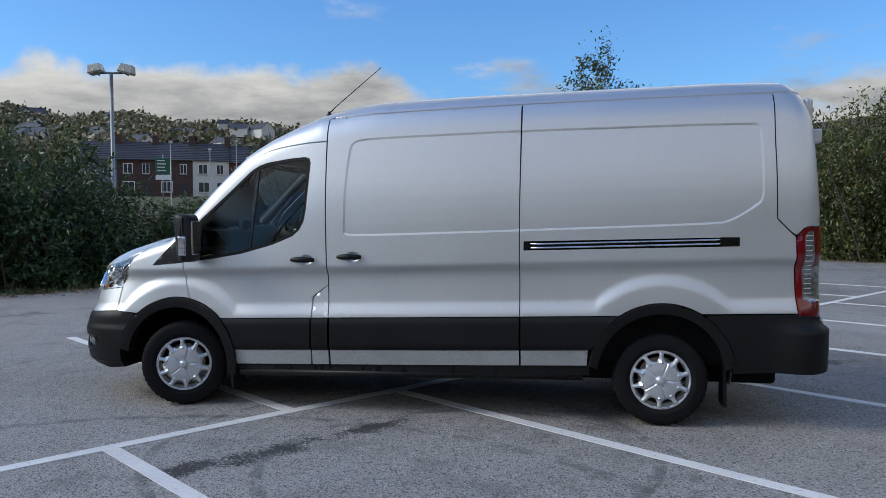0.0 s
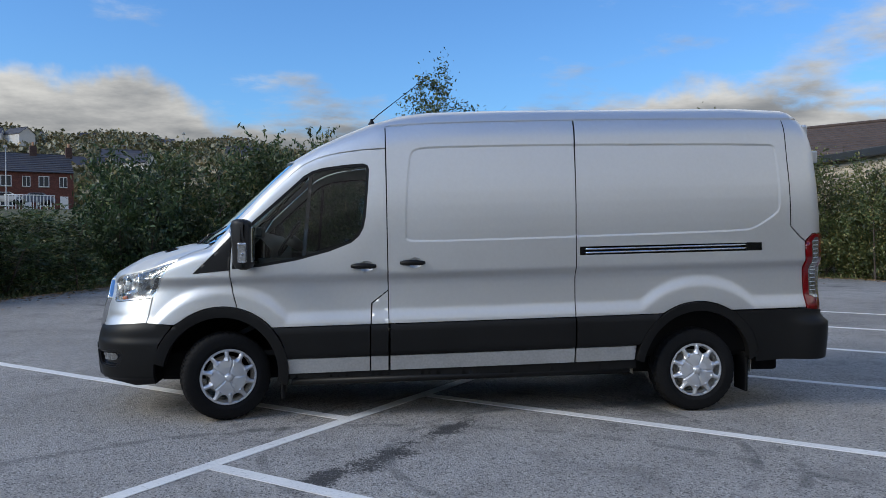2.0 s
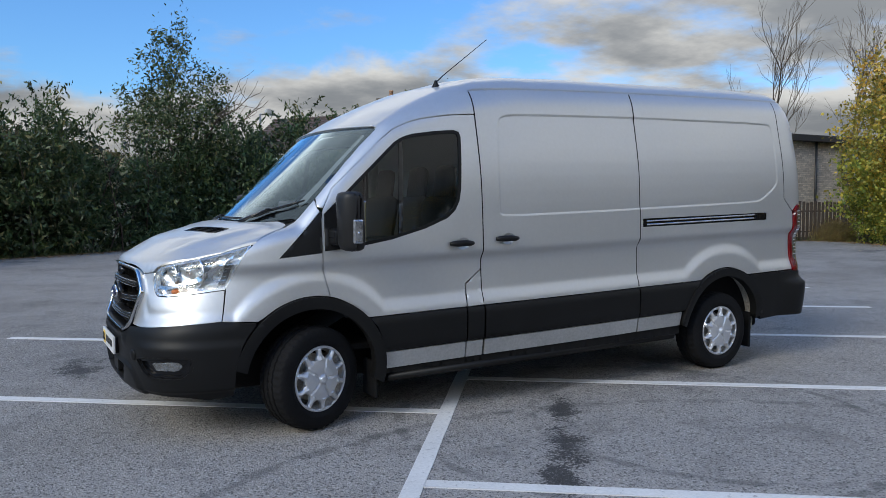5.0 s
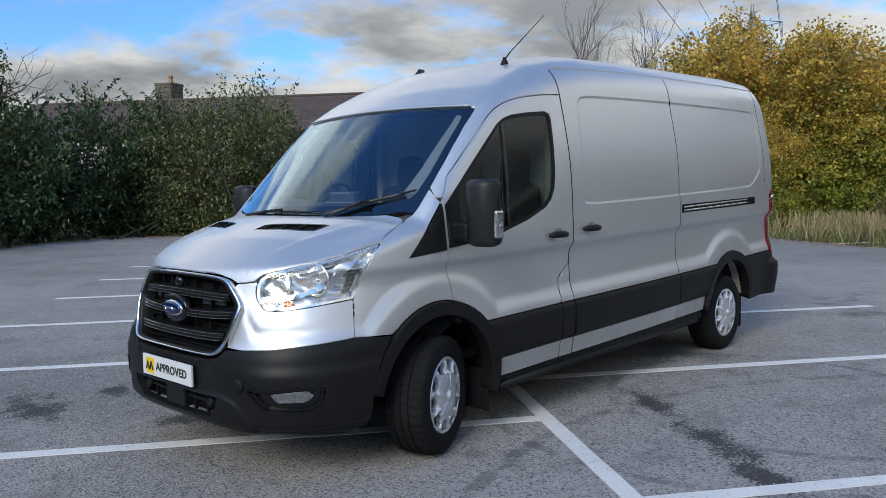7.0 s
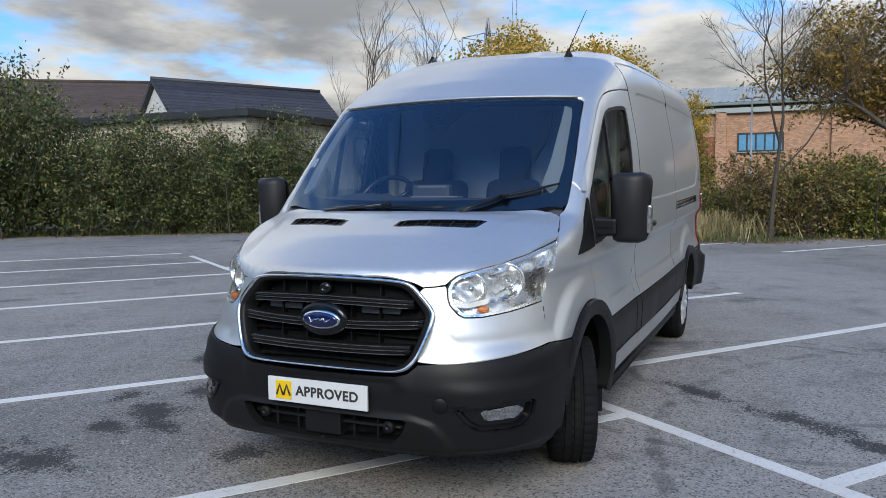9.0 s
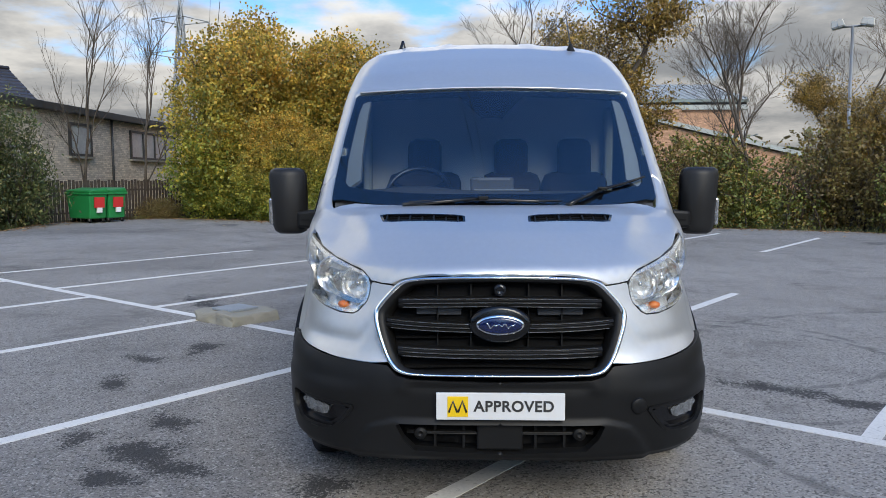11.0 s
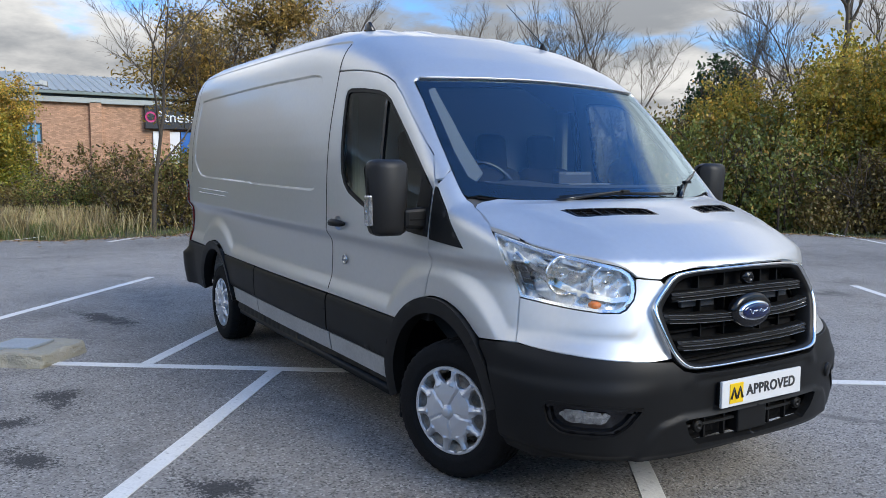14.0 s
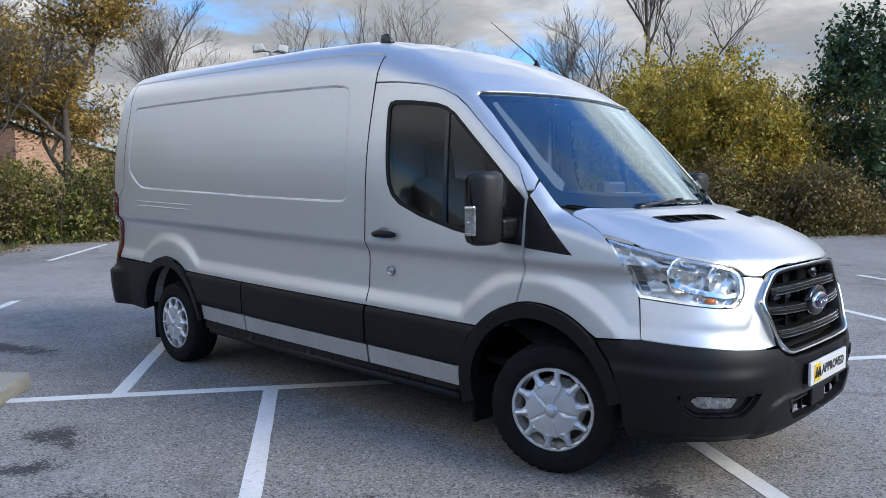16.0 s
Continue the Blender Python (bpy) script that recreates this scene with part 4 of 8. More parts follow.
row = [(19.6, -9.0, 1, .95), (18.8, -11.2, 1, 1.0), (17.0, -13.2, 1.05, 1.1), (14.9, -14.9, 1.1, 1.22), (12.6, -16.2, 1.1, 1.3), (20.8, -1.9, .9, .95), (21.6, -7.6, 1.1, 1.1),
       (20.6, -11.8, 1.1, 1.1), (10.2, -17.2, 1.05, 1.1), (23.5, -.6, .9, 1.0), (24.0, -4.0, 1.0, 1.0), (8.4, -18.4, 1, .9), (22.4, .2, .7, .9), (22.8, 1.8, .6, .8)]
for i, (x, y, sc, tl) in enumerate(row):
    again((ea, eb)[i % 2], x, y, rnd.uniform(0, 360), sc, tl)
# tall olive-yellow thicket to the south-east
OLV = "tall thicket shrub turning olive and yellow"
oa = shrub(OLV, 51, 5.2, 3.4, 5.1, 1800, 26, LEAF_OLIVE, .10, .7, stems=14)
tagged(oa, "", "", "tall thicket shrubs")
settle(oa, 9.4, -19.6, 10, 1.0, 1.12)
for x, y, sc, tl in ((12.6, -18.6, 1.0, .95), (6.6, -21.4, .8, 1.15), (15.8, -17.4, .8, .70), (10.8, -22.2, 1.1, 1.05)):
    again(oa, x, y, rnd.uniform(0, 360), sc, tl)
la = shrub("low bramble with reddish autumn leaves at the tarmac edge", 52, 3.2, 2.0, 1.5, 760, 24, LEAF_RUST, .070, .6, stems=16, shoots=30)
settle(la, 6.6, -19.2, 0, 1.35, 1.2)
again(la, 8.8, -17.6, 80, 1.2, 1.2)
again(la, 5.0, -20.8, 160, 1.2, 1.1)
again(la, 24.6, 11.9, 40, .7, .9)
dk = tree("dense dark evergreen tree at the hedge end", 61, 6.2, [((0, 0, .5), (.26, .26, .32)), ((.02, 0, .78), (.16, .16, .2)), ((0, 0, .2), (.34, .34, .22))], 760, 22, LEAF_DARK, .17, .5)
settle(dk, 5.0, -23.0, 0, 1.15)
again(dk, .2, -25.0, 90, 1.1)
# bronze-leaved tree and bare trees
oak = bare_tree("half-bare tree with drooping bronze leaves", 71, 8.6, .14, 4, .60, 26000, LEAF_OAK, size=.125, up=.2)
settle(oak, 20.2, -4.6, 30, 1.05)
b1 = bare_tree("leafless tree with fine upright branches", 81, 9.0, .075, 5, .52, forks=2, wob=.5, up=.28, first=.08, twig=.0035)
settle(b1, 20.0, -8.6, 0, .95)
b2 = bare_tree("leafless tree with spreading crooked limbs", 82, 10.0, .12, 5, .46, forks=2, up=.4, first=.12, wob=.6, twig=.004)
settle(b2, 11.6, -20.8, 10, 1.2)
b3 = bare_tree("slim leafless tree with upright twigs", 83, 10.0, .06, 4, .40, forks=2, first=.12, up=.55, wob=.6, twig=.004)
settle(b3, 24.2, 14.2, 0, 1.0)
for o in (b1, b2, b3):
    tagged(o, "", "", "leafless trees")
again(b3, 27.8, 13.6, 120, 1.08)
again(b3, 30.5, 12.6, 60, .85)
again(b1, 19.0, -1.4, 150, .88)
again(b2, 17.6, -13.8, 200, .72)
again(b1, 18.4, -17.8, 60, 1.0)
again(b3, 20.6, -17.0, 200, .95)
again(b1, 23.0, -13.0, 250, 1.05)
again(b2, 24.5, -9.5, 100, .9)
again(b3, 16.4, -21.6, 20, 1.0)
again(b1, 13.8, -22.0, 320, .95)
again(b3, 22.8, -19.6, 80, 1.1)
again(oak, 24.4, -12.8, 220, .72)
again(dk, 17.0, -21.4, 200, 1.0)
again(oak, 20.4, -13.4, 100, .62)
# trees beyond the tarmac behind the camera
for x, y, sc in ((-24, -30, 1.2), (-12, -34, 1.3), (2, -33, 1.1), (-33, -18, 1.2), (-36, -4, 1.1), (-30, 10, 1.0)):
    again(b2, x, y, rnd.uniform(0, 360), sc)
# unseen hedge row added in the west to darken what the van's front reflects
for i in range(11):
    again((hA, hB, hC)[i % 3], -27 - 2.5 * math.sin(i * 1.3), -27 + 4.2 * i, 80 + 25 * (i % 4), 1.55, 1.25 + .12 * (i % 3))


# rough grass, dry patch and leaf litter along the edge
def blades(name, label, places, h, leaf, seed, lean=.35):
    rng = np.random.default_rng(seed)
    n = len(places)
    p = np.concatenate([places, np.full((n, 1), -.04)], 1)
    hh = h * rng.uniform(.5, 1.2, n)
    d = np.stack([rng.normal(0, lean, n), rng.normal(0, lean, n), np.ones(n)], 1)
    t = p + d * hh[:, None]
    w = rng.uniform(0, 2 * math.pi, n)
    s = np.stack([np.cos(w), np.sin(w), 0 * w], 1) * (.008 + .006 * h)
    v = np.stack([p - s, p + s, t + s * .3, t - s * .3], 1).reshape(-1, 3)
    me = mesh_from(name, v.tolist(), [(4 * i, 4 * i + 1, 4 * i + 2, 4 * i + 3) for i in range(n)], False)
    ob = part(name, me, leaf)
    return tagged(ob, label, name.replace("_", " "), "", "stuff")


rng = np.random.default_rng(9)


def strewn(n, cx, cy, rx, ry):
    return np.stack([rng.normal(cx, rx, n), rng.normal(cy, ry, n)], 1)


dry = np.concatenate([strewn(2600, 19.3, 1.6, .9, 1.1), strewn(1300, 20.6, 3.2, 1.0, .9), strewn(1500, 21.5, 1.0, 1.2, 1.6)])
dry = dry[~inside(dry, LOT)]
tuft = np.array([noise.noise((p[0] * 1.1, p[1] * 1.1, 4)) + .5 * noise.noise((p[0] * 3.1, p[1] * 3.1, 1)) for p in dry])
blades("dry_grass", "tall straw-coloured dry grass on the verge", dry[tuft > -.05], .66, GRASS_DRY, 3, .28)
blades("low_grass", "low yellow-green grass at the foot of the dry stalks", dry[tuft < .12], .30, GRASS_GREEN, 6, .5)
edge_pts = np.array(dense(LOT[:24], .05))
verge = edge_pts[rng.integers(0, len(edge_pts), 16000)] + rng.normal(0, .45, (16000, 2))
verge = verge[~inside(verge, LOT)]
blades("rough_grass", "short rough grass along the tarmac edge", verge, .16, GRASS_GREEN, 4, .6)
lp = edge_pts[rng.integers(0, len(edge_pts), 20000)] + rng.normal(0, .40, (20000, 2))
lp = np.concatenate([lp, edge_pts[rng.integers(0, len(edge_pts), 500)] + rng.normal(0, 1.6, (500, 2))])
ob = part("leaf_litter", quads("leaf_litter", np.concatenate([lp, np.where(inside(lp, LOT), .012, -.03)[:, None]], 1), .085, .7, rng, 0, .1), LITTER)
me = ob.data
flat_co = np.empty(len(me.vertices) * 3)
me.vertices.foreach_get("co", flat_co)
flat_co = flat_co.reshape(-1, 4, 3)
mid = flat_co.mean(1, keepdims=True)
flat_co[:, :, 2] = mid[:, :, 2] + (flat_co[:, :, 2] - mid[:, :, 2]) * .25 + .008
me.vertices.foreach_set("co", flat_co.ravel())
me.update()
tagged(ob, "brown fallen leaves along the tarmac edge", "leaf litter", "", "stuff")
# fallen branches
for x, y, a, n in ((9.2, 22.4, 30, 7), (13.1, -14.2, -35, 6)):
    pcs = []
    r2 = np.random.default_rng(n)
    for i in range(n):
        p = Vector((r2.normal(0, .5), r2.normal(0, .25), .03))
        d = Vector((r2.normal(0, 1), r2.normal(0, .5), r2.uniform(.02, .5))).normalized()
        pcs.append(tube([p, p + d * .5 + Vector((0, 0, .05)), p + d * 1.1], [.035, .025, .008], 5))
    br = part("fallen_branch", mesh_from("fallen_branch", *joined(pcs)), CONCRETE if y < 0 else BARK)
    br.matrix_basis = pose(x, y, 0, 0, 0, a)
    tagged(br, "dead fallen branches lying at the tarmac edge", "branch")

# ---- buildings and street things ----
BRICK_BUFF = surface("buff_brick", (.64, .55, .44), .9, 0, .16, 1.2, 14, .5, .01)
BRICK_ORANGE = surface("orange_brick", (.50, .285, .175), .9, 0, .14, 1.0, 14, .5, .01)
BRICK_RED = surface("red_brick", (.33, .12, .075), .9, 0, .2, 1.2, 14, .5, .01)
BRICK_DARK_RED = surface("dark_red_brick", (.15, .055, .042), .9, 0, .2, 1.2, 14, .5, .01)
BRICK_BROWN = surface("brown_brick", (.09, .052, .044), .9, 0, .2, 1.2, 14, .5, .01)
RENDER_WHITE = surface("white_render", (.62, .60, .56), .9, 0, .08, 1.5, 20, .3, .005)
RENDER_GREY = surface("grey_render", (.15, .17, .21), .9, 0, .1, 1.5, 20, .3, .005)
STONE = surface("chimney_stone", (.13, .105, .08), .95, 0, .3, 3, 20, .7, .02)
SLATE = surface("slate", (.045, .045, .055), .6, 0, .2, 2, 25, .5, .01, pick=.2)
TILE = surface("brown_roof_tile", (.085, .060, .050), .8, 0, .22, 2, 25, .5, .01, pick=.2)
SHEET = surface("grey_sheet_roof", (.36, .38, .36), .55, .3, .1, .8, 20, .2, .006)
FASCIA = surface("dark_fascia", (.03, .032, .034), .5, 0, .15, 2, 30, .2)
GREEN_TRIM = surface("grey_green_trim", (.20, .24, .22), .6, .1, .1, 2, 30, .2)
WHITE_UPVC = surface("white_window_frame", (.75, .75, .74), .45, 0, .05, 3, 60, .1)
PANE = surface("dark_pane", (.035, .042, .05), .08, 0, .3, 1.5, 10, .05, .001)
PANE_BLIND = surface("blind_pane", (.40, .42, .42), .15, 0, .12, 2, 10, .05, .001)
PANE_BLUE = surface("blue_pane", (.13, .32, .48), .12, 0, .15, 1.5, 10, .05, .001)
SIGN_BLACK = surface("sign_black", (.02, .02, .025), .4, 0, .1, 2, 30, .1)
SIGN_WHITE = surface("sign_white", (.78, .78, .78), .4, 0, .04, 2, 30, .1)
SIGN_PINK = surface("sign_pink", (.55, .03, .16), .4, 0, .05, 2, 30, .1)
SIGN_BLUE = surface("sign_blue", (.03, .16, .50), .4, 0, .08, 2, 30, .1)
ROAD_GREEN = surface("road_sign_green", (.01, .11, .055), .4, 0, .05, 2, 30, .1)
POLE = surface("galvanised_pole", (.30, .31, .31), .5, .6, .12, 3, 60, .2, .002)
LAMP_CASE = surface("lamp_case", (.42, .41, .37), .5, .3, .1, 3, 40, .1)
LAMP_GLASS = surface("lamp_front_glass", (.55, .57, .58), .2, 0, .1, 6, 40, .1)
BIN_GREEN = surface("green_bin_plastic", (.012, .21, .055), .45, 0, .1, 3, 60, .15, .002)
STICKER_RED = surface("red_sticker", (.55, .03, .03), .5, 0, .06, 4, 40, .05)
FENCE = surface("dark_fence_wood", (.06, .045, .035), .9, 0, .3, 3, 30, .5, .01)


def bonded(m, dark=.72, pale=1.18, joint=.62, w=.225, h=.075):
    """Lay brick bond over a wall material, at true size, on upright walls."""
    nt = m.node_tree
    b = nt.nodes["Principled BSDF"]
    old = b.inputs["Base Color"].links[0].from_socket
    co = next(n for n in nt.nodes if n.type == "TEX_COORD")
    sp, cb, add = nt.nodes.new("ShaderNodeSeparateXYZ"), nt.nodes.new("ShaderNodeCombineXYZ"), nt.nodes.new("ShaderNodeMath")
    nt.links.new(co.outputs["Object"], sp.inputs[0])
    nt.links.new(sp.outputs[0], add.inputs[0])
    nt.links.new(sp.outputs[1], add.inputs[1])
    nt.links.new(add.outputs[0], cb.inputs[0])
    nt.links.new(sp.outputs[2], cb.inputs[1])
    br = nt.nodes.new("ShaderNodeTexBrick")
    nt.links.new(cb.outputs[0], br.inputs["Vector"])
    for key, q in (("Color1", dark), ("Color2", pale), ("Mortar", joint)):
        br.inputs[key].default_value = (q, q, q, 1)
    for key, q in (("Scale", 1.0), ("Brick Width", w), ("Row Height", h), ("Mortar Size", .007), ("Mortar Smooth", .3)):
        br.inputs[key].default_value = q
    mx = nt.nodes.new("ShaderNodeMix")
    mx.data_type, mx.blend_type = "RGBA", "MULTIPLY"
    mx.inputs[0].default_value = 1
    nt.links.new(old, mx.inputs[6])
    nt.links.new(br.outputs["Color"], mx.inputs[7])
    nt.links.new(mx.outputs[2], b.inputs["Base Color"])
    return m


for m in (BRICK_BUFF, BRICK_ORANGE, BRICK_RED, BRICK_DARK_RED, BRICK_BROWN):
    bonded(m)


def window(parent, x, y, z, w, h, normal, frame_m=None, pane_m=None, panes=2, depth=.09, bars=0):
    """A window with its frame, panes and sill on a wall that faces normal (a unit axis)."""
    t = Vector((-normal[1], normal[0], 0))
    n = Vector((*normal, 0))
    base = Vector((x, y, z))

    def slab(bm, u0, u1, z0, z1, d0, d1):
        p = [base + t * u + n * d for u in (u0, u1) for d in (d0, d1)]
        lo = Vector((min(q.x for q in p), min(q.y for q in p), z + z0))
        hi = Vector((max(q.x for q in p), max(q.y for q in p), z + z1))
        if abs(t.x * t.y) < 1e-6:
            add_box(bm, lo, hi)
        else:
            made = bmesh.ops.create_cube(bm, size=1)["verts"]
            for v in made:
                v.co = base + t * (u0 + (v.co.x + .5) * (u1 - u0)) + n * (d0 + (v.co.y + .5) * (d1 - d0)) + Vector((0, 0, z0 + (v.co.z + .5) * (z1 - z0)))
    f = .07 * min(w, 1.4)
    bm = bmesh.new()
    slab(bm, -w / 2, w / 2, 0, f, .0, depth)
    slab(bm, -w / 2, w / 2, h - f, h, .0, depth)
    for k in range(panes + 1):
        u = -w / 2 + k * (w - f) / panes
        slab(bm, u, u + f, f, h - f, .0, depth)
    fr = part("window", bm_mesh("window", bm), frame_m or WHITE_UPVC, parent)
    for k in range(panes):
        u = -w / 2 + f + k * (w - f) / panes
        bm = bmesh.new()
        slab(bm, u, u + (w - f) / panes - f, f, h - f, .015, .04)
        part("pane", bm_mesh("pane", bm), pane_m or PANE, fr)
    bm = bmesh.new()
    slab(bm, -w / 2 - .06, w / 2 + .06, -.08, 0, .0, depth + .06)
    part("sill", bm_mesh("sill", bm), CONCRETE, fr)
    return fr


def pitched(parent, name, a, b, eave_z, ridge_z, width, m, courses=14, over=.25, ends=True):
    """A gabled roof along a to b, laid in overlapping courses."""
    a, b = Vector((*a, 0)), Vector((*b, 0))
    d = (b - a).normalized()
    n = Vector((-d.y, d.x, 0))
    a, b = a - d * over, b + d * over
    up = Vector((0, 0, 1))
    rim = [(p + n * sg * (width / 2 + over) + up * (eave_z - .03)) for p in (a, b) for sg in (1, -1)]
    top = [p + up * (ridge_z - .03) for p in (a, b)]
    v = rim + top + [q - up * .12 for q in rim + top]
    f = [(0, 4, 5, 2), (1, 3, 5, 4), (6, 8, 11, 10), (7, 10, 11, 9), (0, 2, 8, 6), (1, 7, 9, 3), (0, 6, 10, 4), (4, 10, 7, 1), (2, 5, 11, 8), (5, 3, 9, 11)]
    roof = part(name, mesh_from(name, v, f, False), m, parent)
    for sg in (1, -1):
        for i in range(courses if courses > 4 else 0):
            t0, t1 = i / courses, (i + 1) / courses
            v = []
            for p in (a, b):
                for t, lift in ((t0, .07), (t1 + .03, .0), (t1 + .03, -.05), (t0, .0)):
                    q = p + n * sg * (width / 2 + over) * (1 - t)
                    v.append((q.x, q.y, eave_z + (ridge_z - eave_z) * t + lift))
            part("tile_course", mesh_from("tile_course", v, [(0, 1, 5, 4), (3, 0, 4, 7), (0, 3, 2, 1), (4, 5, 6, 7), (2, 3, 7, 6)], False), m, roof)
    part("ridge", mesh_from("ridge", *tube([a + Vector((0, 0, ridge_z + .04)), b + Vector((0, 0, ridge_z + .04))], .12, 8)), m, roof)
    return roof


def gabled_house(name, label, a, b, width, base, eave, ridge, wall_m, roof_m, courses=14):
    """Walls with gables along a to b under a pitched roof."""
    ob = thing(name, label, "house")
    A, B = Vector((*a, 0)), Vector((*b, 0))
    d = (B - A).normalized()
    n = Vector((-d.y, d.x, 0)) * width / 2
    v = []
    for p in (A, B):
        v += [p + n + Vector((0, 0, base)), p - n + Vector((0, 0, base)), p - n + Vector((0, 0, eave)), p + Vector((0, 0, ridge - .06)), p + n + Vector((0, 0, eave))]
    f = [(0, 1, 2, 3, 4)[::-1], (5, 6, 7, 8, 9), (0, 4, 9, 5), (1, 6, 7, 2), (0, 5, 6, 1)]
    part("wall", mesh_from("wall", v, f, False), wall_m, ob)
    pitched(ob, "roof", a, b, eave, ridge, width, roof_m, courses)
    return ob


# two tiled houses behind the north hedge
h1 = gabled_house("house", "long low house with a brown tiled roof behind the hedge", (17.0, 52.0), (31.4, 31.3), 7.5, -.1, 5.0, 7.50, RENDER_WHITE, TILE, 16)
for t in (.2, .45, .7, .9):
    p = Vector((17.0, 52.0, 0)).lerp(Vector((31.4, 31.3, 0)), t)
    nrm = Vector((-20.7, -14.4, 0)).normalized()
    q = p + nrm * 3.77
    window(h1, q.x, q.y, 2.4, 1.3, 1.2, (nrm.x, nrm.y))
h2 = gabled_house("house", "pale gabled house with dark roof tiles behind the hedge", (25.6, 26.6), (33.5, 22.6), 6.0, -.1, 4.3, 6.75, RENDER_WHITE, SLATE, 14)
window(h2, 27.0, 22.9, 2.6, 1.2, 1.2, (-.4519, -.8921))
ch = thing("chimney", "square weathered stone chimney stack with pots", "chimney")
bm = bmesh.new()
r3 = random.Random(3)
for row_i in range(9):
    for k in range(3):
        for face in range(4):
            w = pose(24.0, 47.0, 0, 0, 0, 25 + 90 * face)
            add_box(bm, (-.62 + .42 * k - (.1 if row_i % 2 else 0) * (k > 0), -.66 - r3.uniform(0, .02), 6.3 + .3 * row_i), (-.22 + .42 * k - (.1 if row_i % 2 else 0) * (k < 2), -.40, 6.3 + .3 * row_i + .285), .015, w)
part("stack", bm_mesh("stack", bm), STONE, ch)
part("stack_core", box_mesh("stack_core", (-.6, -.6, 2), (.6, .6, 8.95), 0, pose(24.0, 47.0, 0, 0, 0, 25)), STONE, ch)
part("stack_cap", box_mesh("stack_cap", (-.70, -.70, 8.9), (.70, .70, 9.05), .03, pose(24.0, 47.0, 0, 0, 0, 25)), STONE, ch)
v, f = revolve([(.16, -.1), (.14, .4), (.17, .42), (.17, .5), (.12, .5)], 14)
part("chimney_pot", mesh_from("chimney_pot", [(24.2 + a, 47.1 + c, 9.15 + b) for a, b, c in v], f), BRICK_ORANGE, ch, "clay chimney pot")

# buff brick building with a flat roof
fb = thing("flat_roof_building", "single-storey buff brick building with a flat dark-edged roof", "building")
part("wall", box_mesh("wall", (17.5, 14.9, -.1), (46, 24, 3.85)), BRICK_BUFF, fb)
part("roof", box_mesh("roof", (17.2, 14.6, 3.85), (46.3, 24.3, 4.12), .02), FASCIA, fb, "black flat roof edge")
part("downpipe", mesh_from("downpipe", *tube([(27.9, 14.83, 0), (27.9, 14.83, 3.85)], .05, 8)), FASCIA, fb)
for x, w, n in ((25.3, 1.7, 1), (32.3, 5.2, 4), (40.5, 5.2, 4)):
    window(fb, x, 14.9, 2.3, w, 1.25, (0, -1), FASCIA, PANE_BLIND, n)
# orange brick hall with a sheet roof
hall = thing("brick_hall", "orange brick hall with a grey sheet roof and dark sign", "building")
part("wall", box_mesh("wall", (52, -19, -.1), (70, 9, 6.3)), BRICK_ORANGE, hall, "orange brick wall")
part("eaves_band", box_mesh("eaves_band", (51.7, -19.4, 6.15), (52.6, 9.4, 6.50), .03), SHEET, hall, "pale grey eaves band")
part("gutter", box_mesh("gutter", (51.85, -19.4, 6.50), (52.6, 9.4, 6.66), .02), FASCIA, hall, "dark gutter under the roof edge")
part("roof_edge", box_mesh("roof_edge", (51.5, -19.4, 6.66), (52.6, 9.4, 6.86), .03), GREEN_TRIM, hall, "grey-green roof edge")
for y0, y1 in ((6.2, 9.0), (2.0, 5.4), (-14.5, -11.4)):
    part("brick_panel", box_mesh("brick_panel", (51.955, y0 + 1.0, -.1), (52.02, y1 - 1.0 if y1 < 9 else y1, 4.65)), BRICK_RED, hall, "red-brown brick panel")
v, f = [], []
k = 0
for i in range(57):
    y = -19.4 + i * .5
    for dy, dz in ((0, 0), (.04, .06), (.10, .06), (.14, 0)):
        v += [(51.5, y + dy, 6.87 + dz), (61, y + dy, 8.95 + dz)]
for i in range(len(v) // 2 - 1):
    f.append((2 * i, 2 * i + 2, 2 * i + 3, 2 * i + 1))
part("roof", mesh_from("roof", v, f, False), SHEET, hall, "ribbed grey sheet roof")
part("roof_back", box_mesh("roof_back", (60.8, -19.4, 5.5), (61.2, 9.2, 8.9)), SHEET, hall)
for y in (6.2, 2.6, -4.4, -8.6, -14.5):
    part("pier", box_mesh("pier", (51.7, y - .35, -.1), (52.1, y + .35, 6.25), .02), BRICK_ORANGE, hall, "orange brick pier")
window(hall, 51.98, .14, 3.58, 2.85, 1.25, (-1, 0), FASCIA, PANE_BLUE, 5)
sg = part("shop_sign", box_mesh("shop_sign", (51.5, -10.95, 4.65), (51.95, -7.35, 6.2), .03), SIGN_BLACK, hall, "black shop sign board")
text = bpy.data.curves.new("sign_word", "FONT")
text.body, text.size, text.align_x, text.align_y, text.extrude = "fitness", 1.0, "CENTER", "CENTER", .01
word_ob = bpy.data.objects.new("sign_word", text)
word = bpy.data.meshes.new_from_object(word_ob)
bpy.data.objects.remove(word_ob)
word.transform(pose(51.47, -9.35, 5.42, 90, 0, -90))
part("sign_word", word, SIGN_WHITE, sg, "white sign lettering")
v, f = revolve([(.24, 0), (.30, .02), (.36, 0)], 24)
part("sign_ring", mesh_from("sign_ring", [(51.47 + b, -7.72 + a, 5.42 + c) for a, b, c in v], f), SIGN_PINK, sg, "pink ring mark")
for y, m in ((-8.3, SIGN_WHITE), (-9.2, SIGN_WHITE), (-10.1, SIGN_BLUE), (-10.9, SIGN_BLUE)):
    part("shopfront_panel", box_mesh("shopfront_panel", (51.8, y - .42, 2.2), (51.94, y + .40, 4.5), .01), m, hall)
an = thing("gabled_annexe", "low red brick annexe with a pale sloping roof edge", "building")
